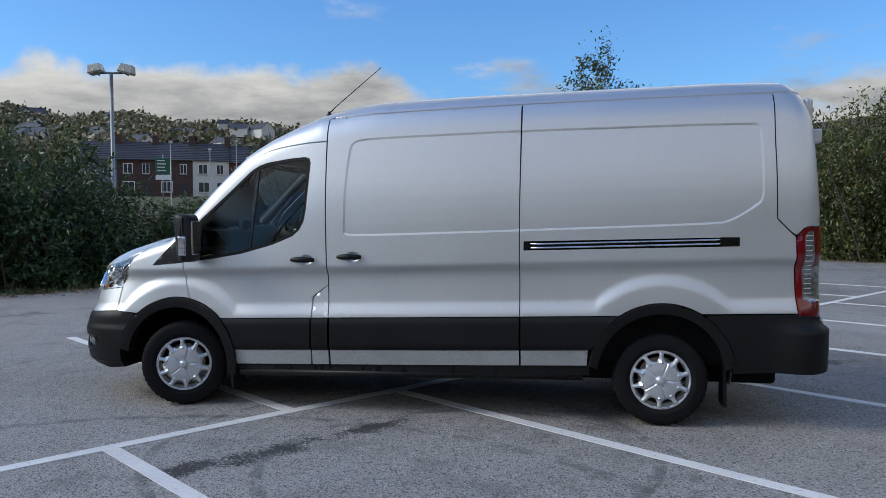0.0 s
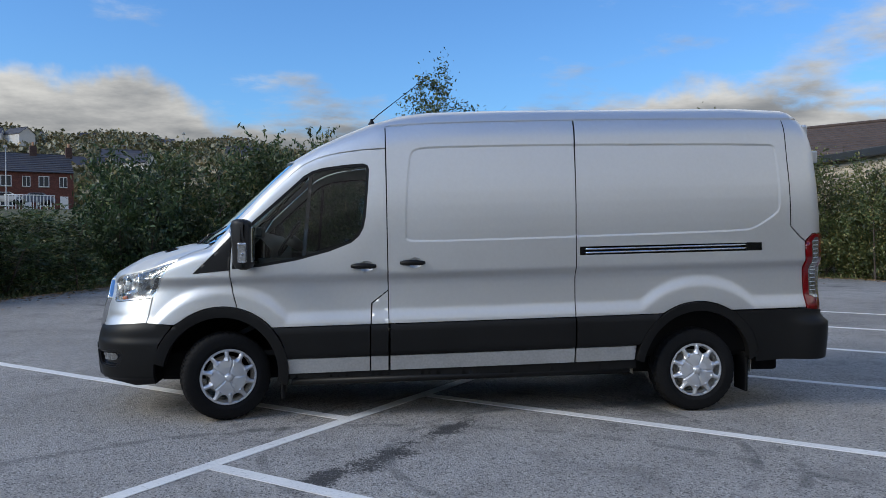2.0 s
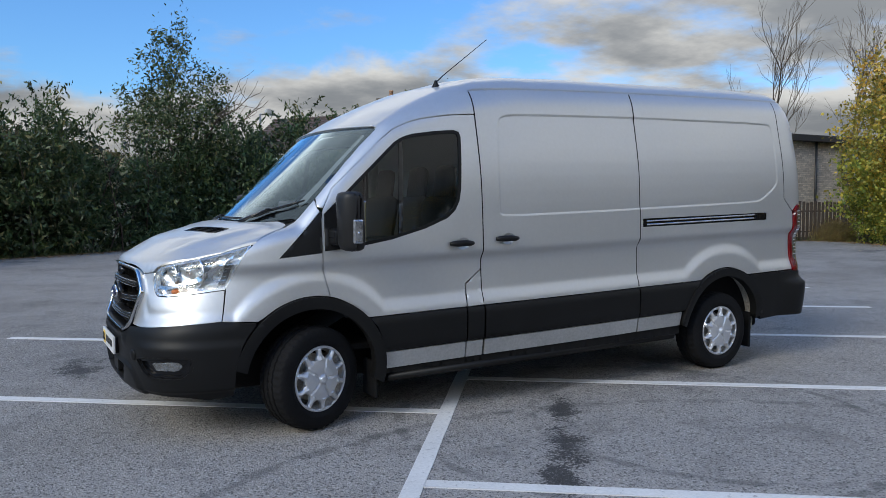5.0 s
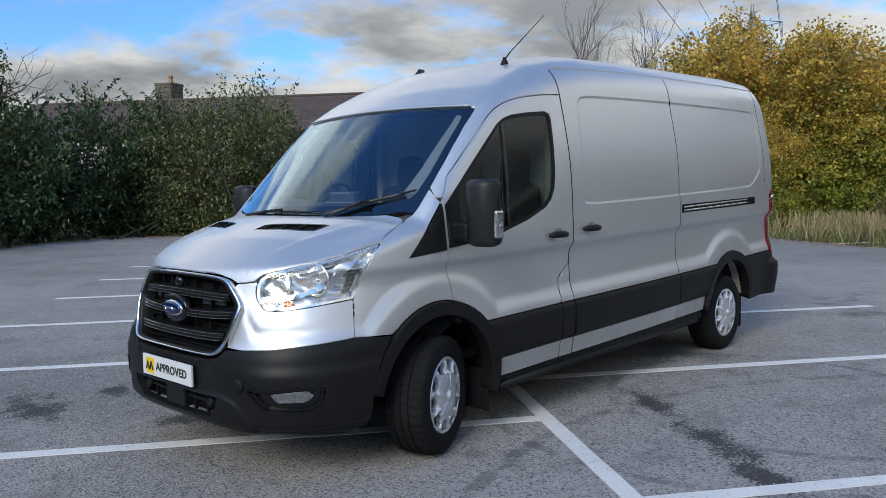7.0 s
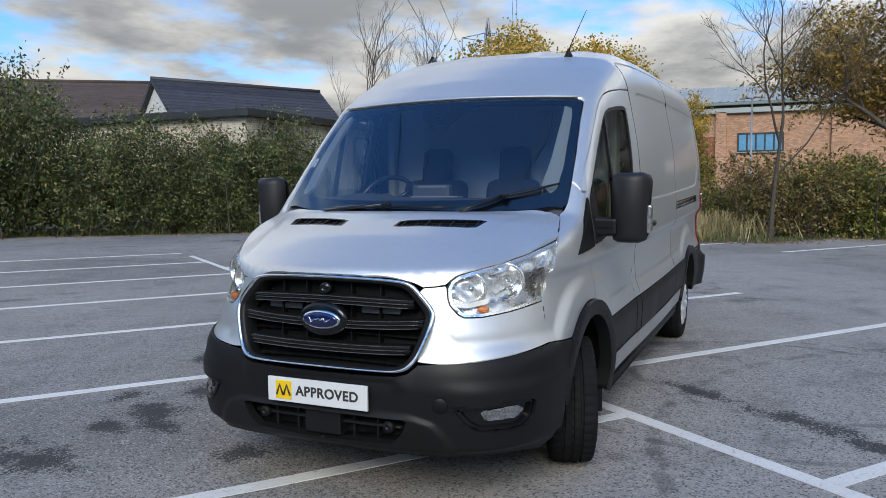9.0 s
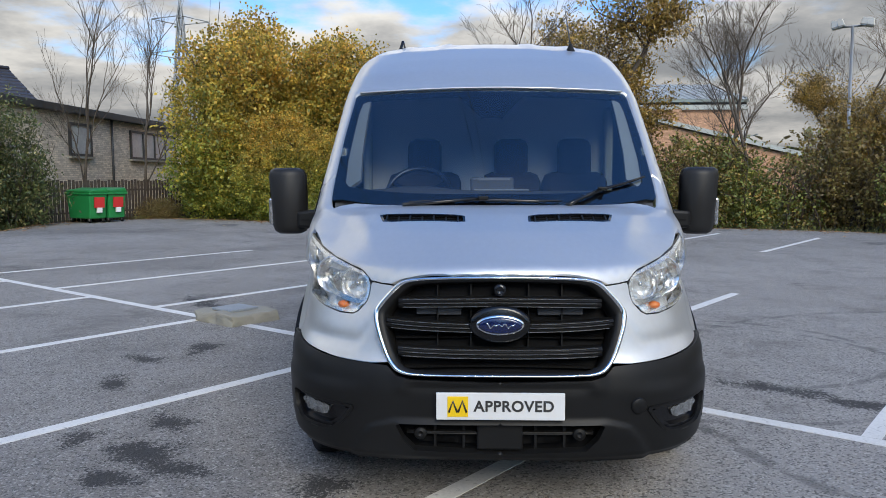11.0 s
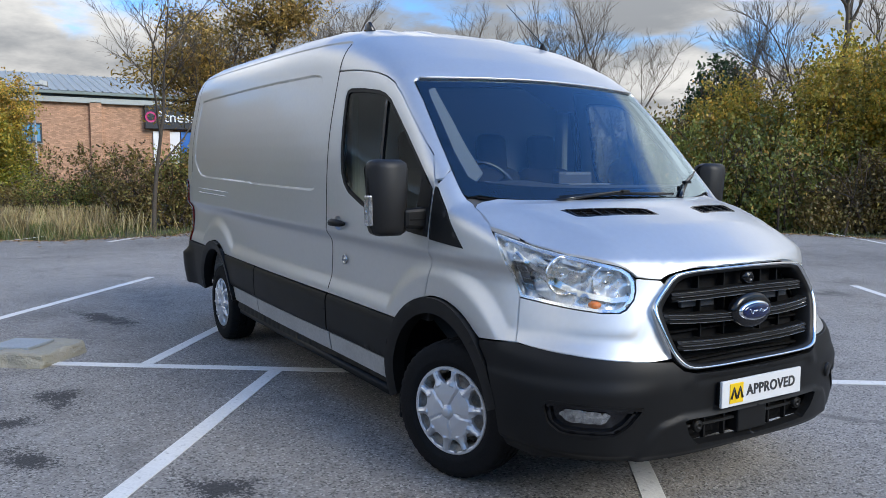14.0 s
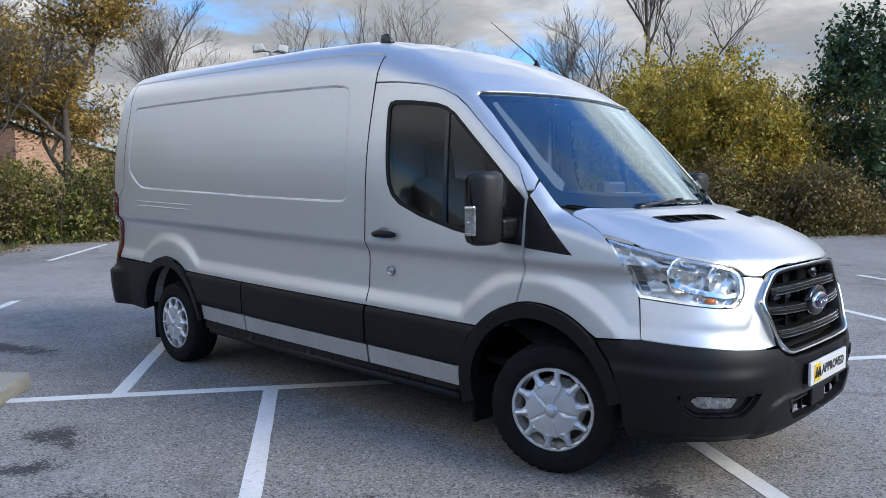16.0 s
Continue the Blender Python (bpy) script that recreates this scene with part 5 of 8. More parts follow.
v = [(46, -22, -.1), (46, -11.5, -.1), (46, -11.5, 4.9), (46, -22, 2.4), (52, -22, -.1), (52, -11.5, -.1), (52, -11.5, 4.9), (52, -22, 2.4)]
part("wall", mesh_from("wall", v, [(0, 3, 2, 1), (4, 5, 6, 7), (0, 4, 7, 3), (1, 2, 6, 5)], False), BRICK_ORANGE, an)
v = [(45.7, -22.6, 2.3), (45.7, -11.2, 5.05), (52, -11.2, 5.05), (52, -22.6, 2.3)]
v += [(x, y, z + .28) for x, y, z in v]
part("roof", mesh_from("roof", v, [(0, 1, 2, 3), (7, 6, 5, 4), (0, 4, 5, 1), (1, 5, 6, 2), (2, 6, 7, 3), (3, 7, 4, 0)], False), SHEET, an, "pale sheet roof edge")

# terrace across the valley
def terrace_house(x, y, turn, base, wall_m, w=4.7, eave=5.0, ridge=7.6, label="", bay=False):
    ob = thing("terraced_house", label, "house", group="terraced houses across the valley")
    part("wall", box_mesh("wall", (-w / 2, 0, 0), (w / 2, 7.5, eave)), wall_m, ob)
    v, f = [], []
    for i in range(11):
        for t, lift in ((i, 0), (i, .08)):
            y0, z0 = -.3 + 4.05 * t / 10, eave + (ridge - eave) * t / 10 + lift
            v += [(-w / 2 - .02, y0, z0), (w / 2 + .02, y0, z0)]
    v += [(-w / 2 - .02, 7.8, eave), (w / 2 + .02, 7.8, eave)]
    f = [(2 * i, 2 * i + 1, 2 * i + 3, 2 * i + 2) for i in range(len(v) // 2 - 1)] + [tuple(range(0, len(v), 2)), tuple(range(1, len(v), 2))[::-1]]
    part("roof", mesh_from("roof", v, f, False), SLATE, ob)
    stack = part("chimney", box_mesh("chimney", (w / 2 - .5, 3.2, ridge - .4), (w / 2 + .3, 4.2, ridge + 1.0), .04), BRICK_BROWN, ob)
    part("chimney_pot", mesh_from("chimney_pot", *tube([(w / 2 - .1, 3.7, ridge + .9), (w / 2 - .1, 3.7, ridge + 1.5)], .14, 8)), BRICK_ORANGE, stack)
    for wx_, wz, ww, wh in ((-w * .22, 3.2, 1.2, 1.35), (w * .25, 3.2, .9, 1.3), (-w * .2, .75, 1.5, 1.45)):
        window(ob, wx_, 0, wz, ww, wh, (0, -1), WHITE_UPVC, PANE, 2)
    part("front_door", box_mesh("front_door", (w * .17, -.04, 0), (w * .37, .02, 2.05), .02), WHITE_UPVC if bay else FASCIA, ob)
    ob.matrix_basis = pose(x, y, base, 0, 0, turn)
    return ob


T0, TD = Vector((-58.5, 86.0, 0)), Vector((.895, .446, 0))
spec = [(RENDER_GREY, "grey rendered terraced house with a slate roof"), (BRICK_BROWN, "brown brick terraced house with white windows"), (BRICK_BROWN, "brown brick terraced house with white windows"),
        (RENDER_WHITE, "white rendered terraced house with a slate roof"), (BRICK_DARK_RED, "dark red brick terraced house with white windows"), (BRICK_DARK_RED, "dark red brick terraced house with white windows")]
for i, (m, lb) in enumerate(spec):
    p = T0 + TD * (4.72 * i - (.55 if i == 5 else 0))
    terrace_house(p.x, p.y, 26.5, 3.85 - .25 * (i > 3), m, label=lb, bay=i > 3)
# scattered houses on the far hill
far = gabled_house("house", "tiny pale house far off on the wooded hillside", (-5, 0), (5, 0), 7, 0, 5, 8, RENDER_WHITE, SLATE, 4)
tagged(far, "", "", "hillside houses")
spots = []
r4 = random.Random(8)
for i in range(46):
    a, r = radians(r4.uniform(88, 135)), r4.uniform(300, 610)
    spots.append((r * math.cos(a), r * math.sin(a), r4.uniform(-40, 40), r4.uniform(.8, 1.3)))
far.matrix_basis = pose(-190, 420, hill_height(-190, 420) - 1, 0, 0, 10)
for x, y, t, sc in spots:
    c = copy_thing(far, Matrix.Identity(4))
    c.matrix_basis = Matrix.LocRotScale((x, y, hill_height(x, y) - 1), Euler((0, 0, radians(t))), (sc * 1.2, sc, sc))
rng = np.random.default_rng(77)
n = 15000
ang, rad = np.radians(rng.uniform(78, 150, n)), np.sqrt(rng.uniform(130 ** 2, 660 ** 2, n))
keep = np.array([noise.noise((r * math.cos(a) * .02, r * math.sin(a) * .02, 5)) > -.12 for a, r in zip(ang, rad)])
ang, rad = ang[keep], rad[keep]
px_, py_ = rad * np.cos(ang), rad * np.sin(ang)
hz = np.array([hill_height(x, y) for x, y in zip(px_, py_)])
base_pts = np.repeat(np.stack([px_, py_, hz], 1), 15, 0)
base_pts += rng.normal(size=base_pts.shape) * np.array([3.0, 3.0, 2.0]) + np.array([0, 0, 3.0])
# leaf colours lightened, with the distance haze painted in
LEAF_FAR = leaf_material("hazed_wood_leaf", (.085, .095, .05), (.17, .155, .08), (.27, .20, .10), .3, .1)
tagged(part("far_woods", quads("far_woods", base_pts, 2.5, .8, rng), LEAF_FAR), "brown and olive woods on the far hillside", "woods", "", "stuff")
n = 5000
ang, rad = np.radians(rng.uniform(-70, 78, n)), np.sqrt(rng.uniform(75 ** 2, 260 ** 2, n))
px_, py_ = rad * np.cos(ang), rad * np.sin(ang)
base_pts = np.repeat(np.stack([px_, py_, np.array([hill_height(x, y) for x, y in zip(px_, py_)])], 1), 14, 0)
base_pts += rng.normal(size=base_pts.shape) * np.array([2.2, 2.2, 1.5]) + np.array([0, 0, 2.2])
tagged(part("distant_trees", quads("distant_trees", base_pts, 1.5, .8, rng), LEAF_FAR), "low belt of distant autumn trees", "woods", "", "stuff")


# cars and a railing by the terrace
def parked_car(x, y, z, turn, m, label, group="cars by the terrace"):
    ob = thing("car", label, "car", at=pose(x, y, z, 0, 0, turn), group=group)
    bm = bmesh.new()
    prof = [(-2.1, .35), (-2.12, .68), (-1.95, .84), (-1.15, .95), (-.55, 1.40), (.75, 1.44), (1.45, 1.02), (2.02, .92), (2.1, .6), (2.08, .35)]
    rows = [[bm.verts.new((a, s * (.84 if b < 1.0 else .66), b)) for a, b in prof] for s in (-1, 1)]
    for i in range(len(prof)):
        j = (i + 1) % len(prof)
        bm.faces.new((rows[0][i], rows[0][j], rows[1][j], rows[1][i]))
    for r in rows:
        bm.faces.new(r)
    bmesh.ops.bevel(bm, geom=bm.edges[:], offset=.05, segments=2, affect="EDGES")
    body = part("body", bm_mesh("body", bm), m, ob)
    for s in (-1, 1):
        part("window", mesh_from("window", [(-.95, s * .80, .98), (-.48, s * .70, 1.34), (.68, s * .70, 1.37), (1.15, s * .80, 1.02)], [(0, 1, 2, 3)], False), GLOSS_BLACK, body)
        for a in (-1.3, 1.3):
            v, f = revolve([(0, -.09), (.26, -.10), (.31, -.06), (.31, .06), (.26, .10), (0, .09)], 20)
            part("wheel", mesh_from("wheel", [(a + p, s * .80 + q, .31 + w) for p, q, w in v], f), RUBBER, ob)
    return ob


parked_car(-39.3, 85.5, 4.25, 26.5, SILVER, "silver hatchback parked by the far terrace")
parked_car(-36.4, 87.0, 4.25, 26.5, RENDER_GREY, "pale grey car parked by the far terrace")
parked_car(40.6, 6.0, -.02, 75, SIGN_BLUE, "dark blue car parked before the brick hall", "cars by the hall")
railing = thing("railing", "white railing before the far terrace", "railing")
for i in range(15):
    p = Vector((-38.6, 84.6, 0)).lerp(Vector((-34.2, 86.8, 0)), i / 14)
    part("post", box_mesh("post", (p.x - .04, p.y - .04, 3.6), (p.x + .04, p.y + .04, 5.35)), SIGN_WHITE, railing)
part("rail", mesh_from("rail", *tube([(-38.7, 84.55, 5.35), (-34.1, 86.85, 5.35)], .05, 6)), SIGN_WHITE, railing)


# lamp posts
def lamp_post(label, x, y, h, turn, heads=2, arm=.60, kind_="street_lamp"):
    ob = thing(kind_, label, "lamp post", at=pose(x, y, -.05, 0, 0, turn))
    part("pole", mesh_from("pole", *tube([(0, 0, 0), (0, 0, 1.2), (0, 0, 1.25), (0, 0, h)], [.085, .085, .06, .045], 12)), POLE, ob)
    part("bracket", mesh_from("bracket", *tube([(-arm / 2 * (heads > 1), 0, h), (arm / 2, 0, h)], .03, 8)), POLE, ob)
    for sgn in ((-1, 1) if heads > 1 else (1,)):
        m = Matrix.Translation((sgn * arm * .70, 0, h + .10)) @ pose(0, 0, 0, 0, sgn * 12, 0)
        bm = bmesh.new()
        made = add_box(bm, (-.20, -.19, -.11), (.20, .19, .12), .025)
        for v in bm.verts:
            if v.co.z > 0:
                v.co.x, v.co.y = v.co.x * .82, v.co.y * .82
        bmesh.ops.transform(bm, matrix=m, verts=bm.verts[:])
        head = part("lamp_head", bm_mesh("lamp_head", bm), LAMP_CASE, ob, "floodlight housing")
        part("lamp_glass", box_mesh("lamp_glass", (-.175, -.165, -.125), (.175, .165, -.105), .004, m), LAMP_GLASS, head)
        part("lamp_yoke", mesh_from("lamp_yoke", *tube([m @ Vector((0, -.2, 0)), m @ Vector((0, -.2, -.14)), m @ Vector((0, .2, -.14)), m @ Vector((0, .2, 0))], .012, 6)), POLE, head)
    return ob


lamp_post("twin-headed galvanised floodlight post over the hedge", -9.4, 12.9, 5.45, 12)
lamp_post("twin-headed floodlight post with a pale box by the hedge", 21.2, -11.9, 6.2, 62)
lamp_post("slim lamp post standing before the brick hall", 38.0, .05, 5.75, 80)
lamp_post("single floodlight post behind the hedge", 8.6, 28.4, 5.35, 0, 1)
box_p = thing("junction_box", "pale square box strapped to the lamp post", "box")
part("case", box_mesh("case", (20.95, -12.35, 1.75), (21.3, -11.45, 2.45), .03), LAMP_CASE, box_p)
for a, r, h in ((114.6, 95, 10.2), (116.4, 88, 8.6), (119.0, 80, 8.6), (103.5, 120, 15.5)):
    x, y = 3.2 + r * math.cos(radians(a)), -6.7 + r * math.sin(radians(a))
    lamp_post("thin street lamp by the far terrace", x, y, h, a, 1, 1.4)
SIGN_AT = pose(-39.1, 68.0, 4.2, 0, 0, 28)
rs = thing("road_sign", "green and white road sign by the far terrace", "road sign", at=SIGN_AT)
part("post", mesh_from("post", *tube([(0, .05, -2), (0, .05, 3.6)], .06, 8)), POLE, rs)
part("panel", box_mesh("panel", (-.72, -.04, 1.6), (.72, .04, 3.2), .02), ROAD_GREEN, rs)
for i in range(4):
    part("text_bar", box_mesh("text_bar", (-.55, -.06, 2.92 - .34 * i), (.2 + .1 * (i % 2), -.035, 3.02 - .34 * i)), SIGN_WHITE, rs)
part("lower_panel", box_mesh("lower_panel", (-.72, -.04, 1.0), (.72, .04, 1.5), .02), SIGN_WHITE, rs)


# wheeled bins with fence behind
def wheeled_bin(x, y, turn):
    ob = thing("wheeled_bin", "green four-wheeled plastic bin with a domed lid and red sticker", "bin", at=pose(x, y, 0, 0, 0, turn) @ Matrix.Diagonal((1, .68, .90, 1)), group="green bins")
    bm = bmesh.new()
    add_box(bm, (-.66, -.48, .16), (.66, .48, 1.10), .04)
    for v in bm.verts:
        k = .86 + .14 * (v.co.z - .16) / .94
        v.co.x *= k
        v.co.y *= k
    part("body", bm_mesh("body", bm), BIN_GREEN, ob)
    bm = bmesh.new()
    add_box(bm, (-.70, -.52, 1.10), (.70, .52, 1.30), .06)
    for v in bm.verts:
        if v.co.z > 1.2:
            v.co.y *= .85
            v.co.z -= .10 * (v.co.y + .5)
    part("lid", bm_mesh("lid", bm), BIN_GREEN, ob)
    part("rim", box_mesh("rim", (-.71, -.53, 1.04), (.71, .53, 1.11), .02), BIN_GREEN, ob)
    for wx_ in (-.5, .5):
        for wy_ in (-.36, .36):
            v, f = revolve([(0, -.025), (.08, -.025), (.085, 0), (.08, .025), (0, .025)], 16)
            part("wheel", mesh_from("wheel", [(wx_ + a, wy_ + b, .085 + c) for a, b, c in v], f), RUBBER, ob)
            part("fork", box_mesh("fork", (wx_ - .03, wy_ - .04, .08), (wx_ + .03, wy_ + .04, .18)), POLE, ob)
    turn_end = pose(0, 0, 0, 0, 0, -90)
    part("sticker", box_mesh("sticker", (-.26, -.675, .60), (.26, -.62, .98), .004, turn_end @ pose(0, 0, 0, 3, 0, 0)), STICKER_RED, ob, "red sticker with pale bars")
    part("sticker_bar", box_mesh("sticker_bar", (-.12, -.672, .42), (.14, -.61, .60), .002, turn_end @ pose(0, -.004, 0, 3, 0, 0)), SIGN_WHITE, ob)
    for i in range(4):
        part("rib", box_mesh("rib", (-.54 + .34 * i, -.47, .2), (-.50 + .34 * i, -.43, 1.05), .004), BIN_GREEN, ob)
    return ob


wheeled_bin(21.52, 12.85, 59)
wheeled_bin(22.12, 12.48, 58)
fence = thing("fence", "dark weathered slatted fence behind the bins", "fence")
slat = box_mesh("slat", (-.055, -.012, 0), (.055, .012, 1.45), .006)
slat.materials.append(FENCE)
A, B = Vector((19.0, 14.6, -.05)), Vector((30.5, 10.2, -.05))
for i in range(80):
    o = new("slat", slat)
    o.parent = fence
    p = A.lerp(B, i / 79)
    o.matrix_basis = pose(p.x, p.y, p.z + .03 * math.sin(i * 1.7), 0, 0, math.degrees(math.atan2(B.y - A.y, B.x - A.x)))
for z in (.35, 1.1):
    part("fence_rail", mesh_from("fence_rail", *tube([A + Vector((0, .04, z)), B + Vector((0, .04, z))], .03, 6)), FENCE, fence)
# pale fence glimpsed through the north hedge
pf = thing("fence", "pale upright fence half hidden by the hedge", "fence")
slat2 = box_mesh("slat", (-.05, -.012, 0), (.05, .012, 1.8), .006)
slat2.materials.append(RENDER_WHITE)
A, B = Vector((10.5, 27.6, -.05)), Vector((20.5, 17.6, -.05))
for i in range(90):
    o = new("slat", slat2)
    o.parent = pf
    p = A.lerp(B, i / 89)
    o.matrix_basis = pose(p.x, p.y, p.z + .3, 0, 0, -45)

# pylon and its lines
py = thing("pylon", "grey lattice pylon far behind the trees", "pylon")
pcs = []
bx, by = 137.0, 51.6
legs = [(-2.6, -2.6), (2.6, -2.6), (2.6, 2.6), (-2.6, 2.6)]
lv = [(0, 1), (8, .75), (16, .5), (23, .3), (30, .16), (33, .02)]
for (z0, s0), (z1, s1) in zip(lv, lv[1:]):
    for i in range(4):
        a, b = legs[i], legs[(i + 1) % 4]
        p = [(bx + q[0] * s, by + q[1] * s, z) for q, s, z in ((a, s0, z0), (a, s1, z1), (b, s0, z0), (b, s1, z1))]
        for q0, q1 in ((0, 1), (0, 3), (2, 1), (1, 3)):
            pcs.append(tube([p[q0], p[q1]], .13, 4, caps=False))
for z, w in ((29.5, 4.6), (23.5, 5.2)):
    for sgn in (1, -1):
        e = (bx - .35 * w * sgn, by + w * sgn, z)
        pcs += [tube([(bx, by, z - .8), e], .1, 4), tube([(bx, by, z + .9), e], .1, 4), tube([e, (e[0], e[1], z - 2.6)], .10, 4)]
part("lattice", mesh_from("lattice", *joined(pcs)), POLE, py)
for z, w in ((27.0, 4.6), (21.0, 5.2)):
    for sgn in (1, -1):
        e = Vector((bx - .35 * w * sgn, by + w * sgn, z))
        for far_end in (Vector((-150, -46, z + 6)),):
            pts = [e.lerp(far_end + Vector((0, w * sgn, 0)), i / 14) - Vector((0, 0, 14 * (i / 14) * (1 - i / 14))) for i in range(15)]
            part("power_line", mesh_from("power_line", *tube(pts, .035, 4, caps=False)), FASCIA, py)

# ---- the van ----
van = thing("van", "silver high-roof panel van with black lower cladding, parked across the bays", "van")


# front doors
door_window = [(.105, 1.150), (.112, 1.385), (.215, 1.475), (.345, 1.59), (.47, 1.70), (.635, 1.848), (.70, 1.885), (.775, 1.907), (.95, 1.928),
               (1.085, 1.935), (1.125, 1.922), (1.137, 1.885), (1.128, 1.74), (1.112, 1.53), (1.095, 1.44), (1.06, 1.375), (1.0, 1.325), (.83, 1.262),
               (.575, 1.20), (.32, 1.163)]
door_top = [(.11, 1.415), (.185, 1.545), (.35, 1.69), (.555, 1.872), (.64, 1.935), (.735, 1.978), (.82, 2.002), (.91, 2.018), (1.085, 2.037), (1.257, 2.043)]
door_front = [(.145, .857), (.118, .955), (.100, 1.05), (.092, 1.145), (.098, 1.30)]
door_shape = [wx(*p) for p in [(.40, .700)]] + [wx(*p) for p in arc(F_ARCH, .512, 40, 77, 8)[1:]] + [wx(*p) for p in door_front + door_top] + \
             [(1.268, 1.47), (1.276, 1.03), (1.279, .955)]
flap_cut = [(1.15, .858), (1.146, .700)]
window_wrap = [wx(*p) for p in door_window]


def dish_ring(x, z):
    return [(x + .03 + .056 * math.cos(i * math.pi / 14), z + .042 * math.sin(i * math.pi / 14)) for i in range(28)]


def dish_form(x, z):
    return lambda u, p: -.024 * np.sqrt(np.clip(1 - ((u[:, 0] - x - .03) / .056) ** 2 - ((u[:, 1] - z) / .042) ** 2, 0, 1))


GRIP, LOAD_GRIP = (1.085, 1.143), (1.457, 1.158)
for s in (1, -1):
    outline = door_shape + ([(1.283, .700)] if s > 0 else flap_cut)
    door = part("front_door", polish(mesh_from("front_door", *panel(wrap, outline, [window_wrap, dish_ring(*GRIP)], (.03, .016), thick=.03, s=s))), SILVER, van, "silver front door skin")
    rim = [wx(*p) for p in door_window[2:]] + [wx(.20, 1.155)]
    inner = inset(rim, .022)
    part("window_seal", mesh_from("window_seal", *panel(wrap, rim, [inner], (.05, .05), -.004, .012, edge=.010, s=s), smooth=False), CLAD, door, "black rubber window seal")
    part("window", mesh_from("window", *panel(wrap, inset(rim, .010), (), (.06, .05), -.013, 0, s=s)), SIDE_GLASS, door, "tinted side glass")
    part("window_bar", mesh_from("window_bar", *panel(wrap, [(.628, 1.225), (.655, 1.232), (.705, 1.875), (.678, 1.862)], (), (.05, .05), -.006, .02, s=s)), GLOSS_BLACK, door, "black quarter light bar")
    part("mirror_base", mesh_from("mirror_base", *panel(wrap, [wx(*p) for p in [(.106, 1.152), (.114, 1.385), (.205, 1.46), (.225, 1.30), (.235, 1.158)]], (), (.03, .03), .006, .03, s=s)), CLAD, door, "black mirror base")
    if s < 0:
        part("fuel_flap", mesh_from("fuel_flap", *panel(wrap, [(1.279, .945), (1.162, .853), (1.156, .700), (1.284, .700)], (), (.03, .02), 0, .02, s=s)), SILVER, van, "silver fuel filler flap")
    # pull handle in its dish
    for x, z, cat in ((1.085, 1.143, "front"), (1.457, 1.158, "load")):
        if s > 0 and cat == "load":
            continue
        dish = dish_ring(x, z)
        handle = part("door_handle", mesh_from("door_handle", *joined([tube([skin_point(wrap, (x - .085 + .021 * i, z + (.004 if i < 7 else 0)), .018 + .022 * math.sin(math.pi * i / 9), s) for i in range(10)],
                                                                              [.012, .018, .021, .022, .022, .022, .022, .021, .018, .012], 8)])), CLAD, door if cat == "front" else van, "black door handle")
        part("handle_dish", mesh_from("handle_dish", *panel(wrap, dish, (), (.010, .010), .0, 0, raise_by=dish_form(x, z), edge=.008, s=s)), SILVER, handle, "silver dish behind the handle")
    if s > 0:
        c = skin_point(wrap, (1.097, .926), .004, s)
        v, f = revolve([(.0, .012), (.010, .012), (.012, .004), (.019, .004), (.022, .010), (.028, .010), (.030, .0)], 24)
        part("door_lock", mesh_from("door_lock", [(c.x + a, c.y + b * 1, c.z + d) for a, b, d in v], f), DARK_CHROME, door, "round steel deadlock")

# load bay sides: a sliding door and a quarter on the kerb side, one long panel on the other
rear_edge = [(4.500, 2.238), (4.502, 1.90), (4.508, 1.36), (4.60, 1.262)]
rear_low = [(4.632, 1.235), (4.655, .70)]


def along(xs, z):
    return [(x, z(x) if callable(z) else z) for x in xs]


gutter = table([(1.2, 2.226), (1.5, 2.236), (1.9, 2.244), (2.8, 2.25), (3.6, 2.248), (4.6, 2.238)], blur=.1)
blank_l = softened([(1.40, 1.36), (1.425, 1.325), (1.50, 1.312), (2.755, 1.318), (4.10, 1.33), (4.21, 1.345), (4.40, 1.46), (4.428, 1.51), (4.432, 1.66), (4.425, 1.98), (4.40, 2.03), (4.34, 2.04), (2.755, 2.062), (1.62, 2.06), (1.50, 2.05), (1.452, 2.02), (1.43, 1.92)], 2)
blank_r = softened([(1.44, 1.36), (1.465, 1.325), (1.53, 1.312), (2.755, 1.318), (4.10, 1.33), (4.22, 1.345), (4.40, 1.46), (4.428, 1.51), (4.432, 1.66), (4.425, 1.98), (4.40, 2.03), (4.34, 2.04), (2.755, 2.062), (1.66, 2.06), (1.54, 2.05), (1.492, 2.02), (1.47, 1.92)], 2)
quarter_low = [(4.655, .705)] + arc(R_ARCH, .518, 57.5, 122.5, 14)


def clip_x(poly, lo, hi):
    """The part of an outline between two upright lines."""
    def cut(q, f, x0):
        out = []
        for a, b in zip(q, q[1:] + q[:1]):
            if f(a[0]):
                out.append(a)
            if f(a[0]) != f(b[0]):
                t = (x0 - a[0]) / (b[0] - a[0])
                out.append((x0, a[1] + (b[1] - a[1]) * t))
        return out
    return cut(cut(poly, lambda x: x >= lo, lo), lambda x: x <= hi, hi)


rail_cut = [(2.775, 1.180), (2.775, 1.247), (4.27, 1.240), (4.27, 1.176)]
slide_outline = [(1.290, .700), (1.2855, .955), (1.275, 1.47), (1.264, 2.222)] + along(np.linspace(1.5, 2.6, 6), gutter) + [(2.748, float(gutter(2.748))), (2.742, 1.4), (2.745, .74), (2.742, .700)]
quarter_outline = [(2.7475, .700), (2.7505, .74), (2.7475, 1.4), (2.7605, float(gutter(2.762)))] + along(np.linspace(2.95, 4.4, 7), gutter) + [wx(*p) for p in rear_edge + rear_low + quarter_low[:1]] + quarter_low[1:] + [(R_ARCH[0] - .292, .700)]


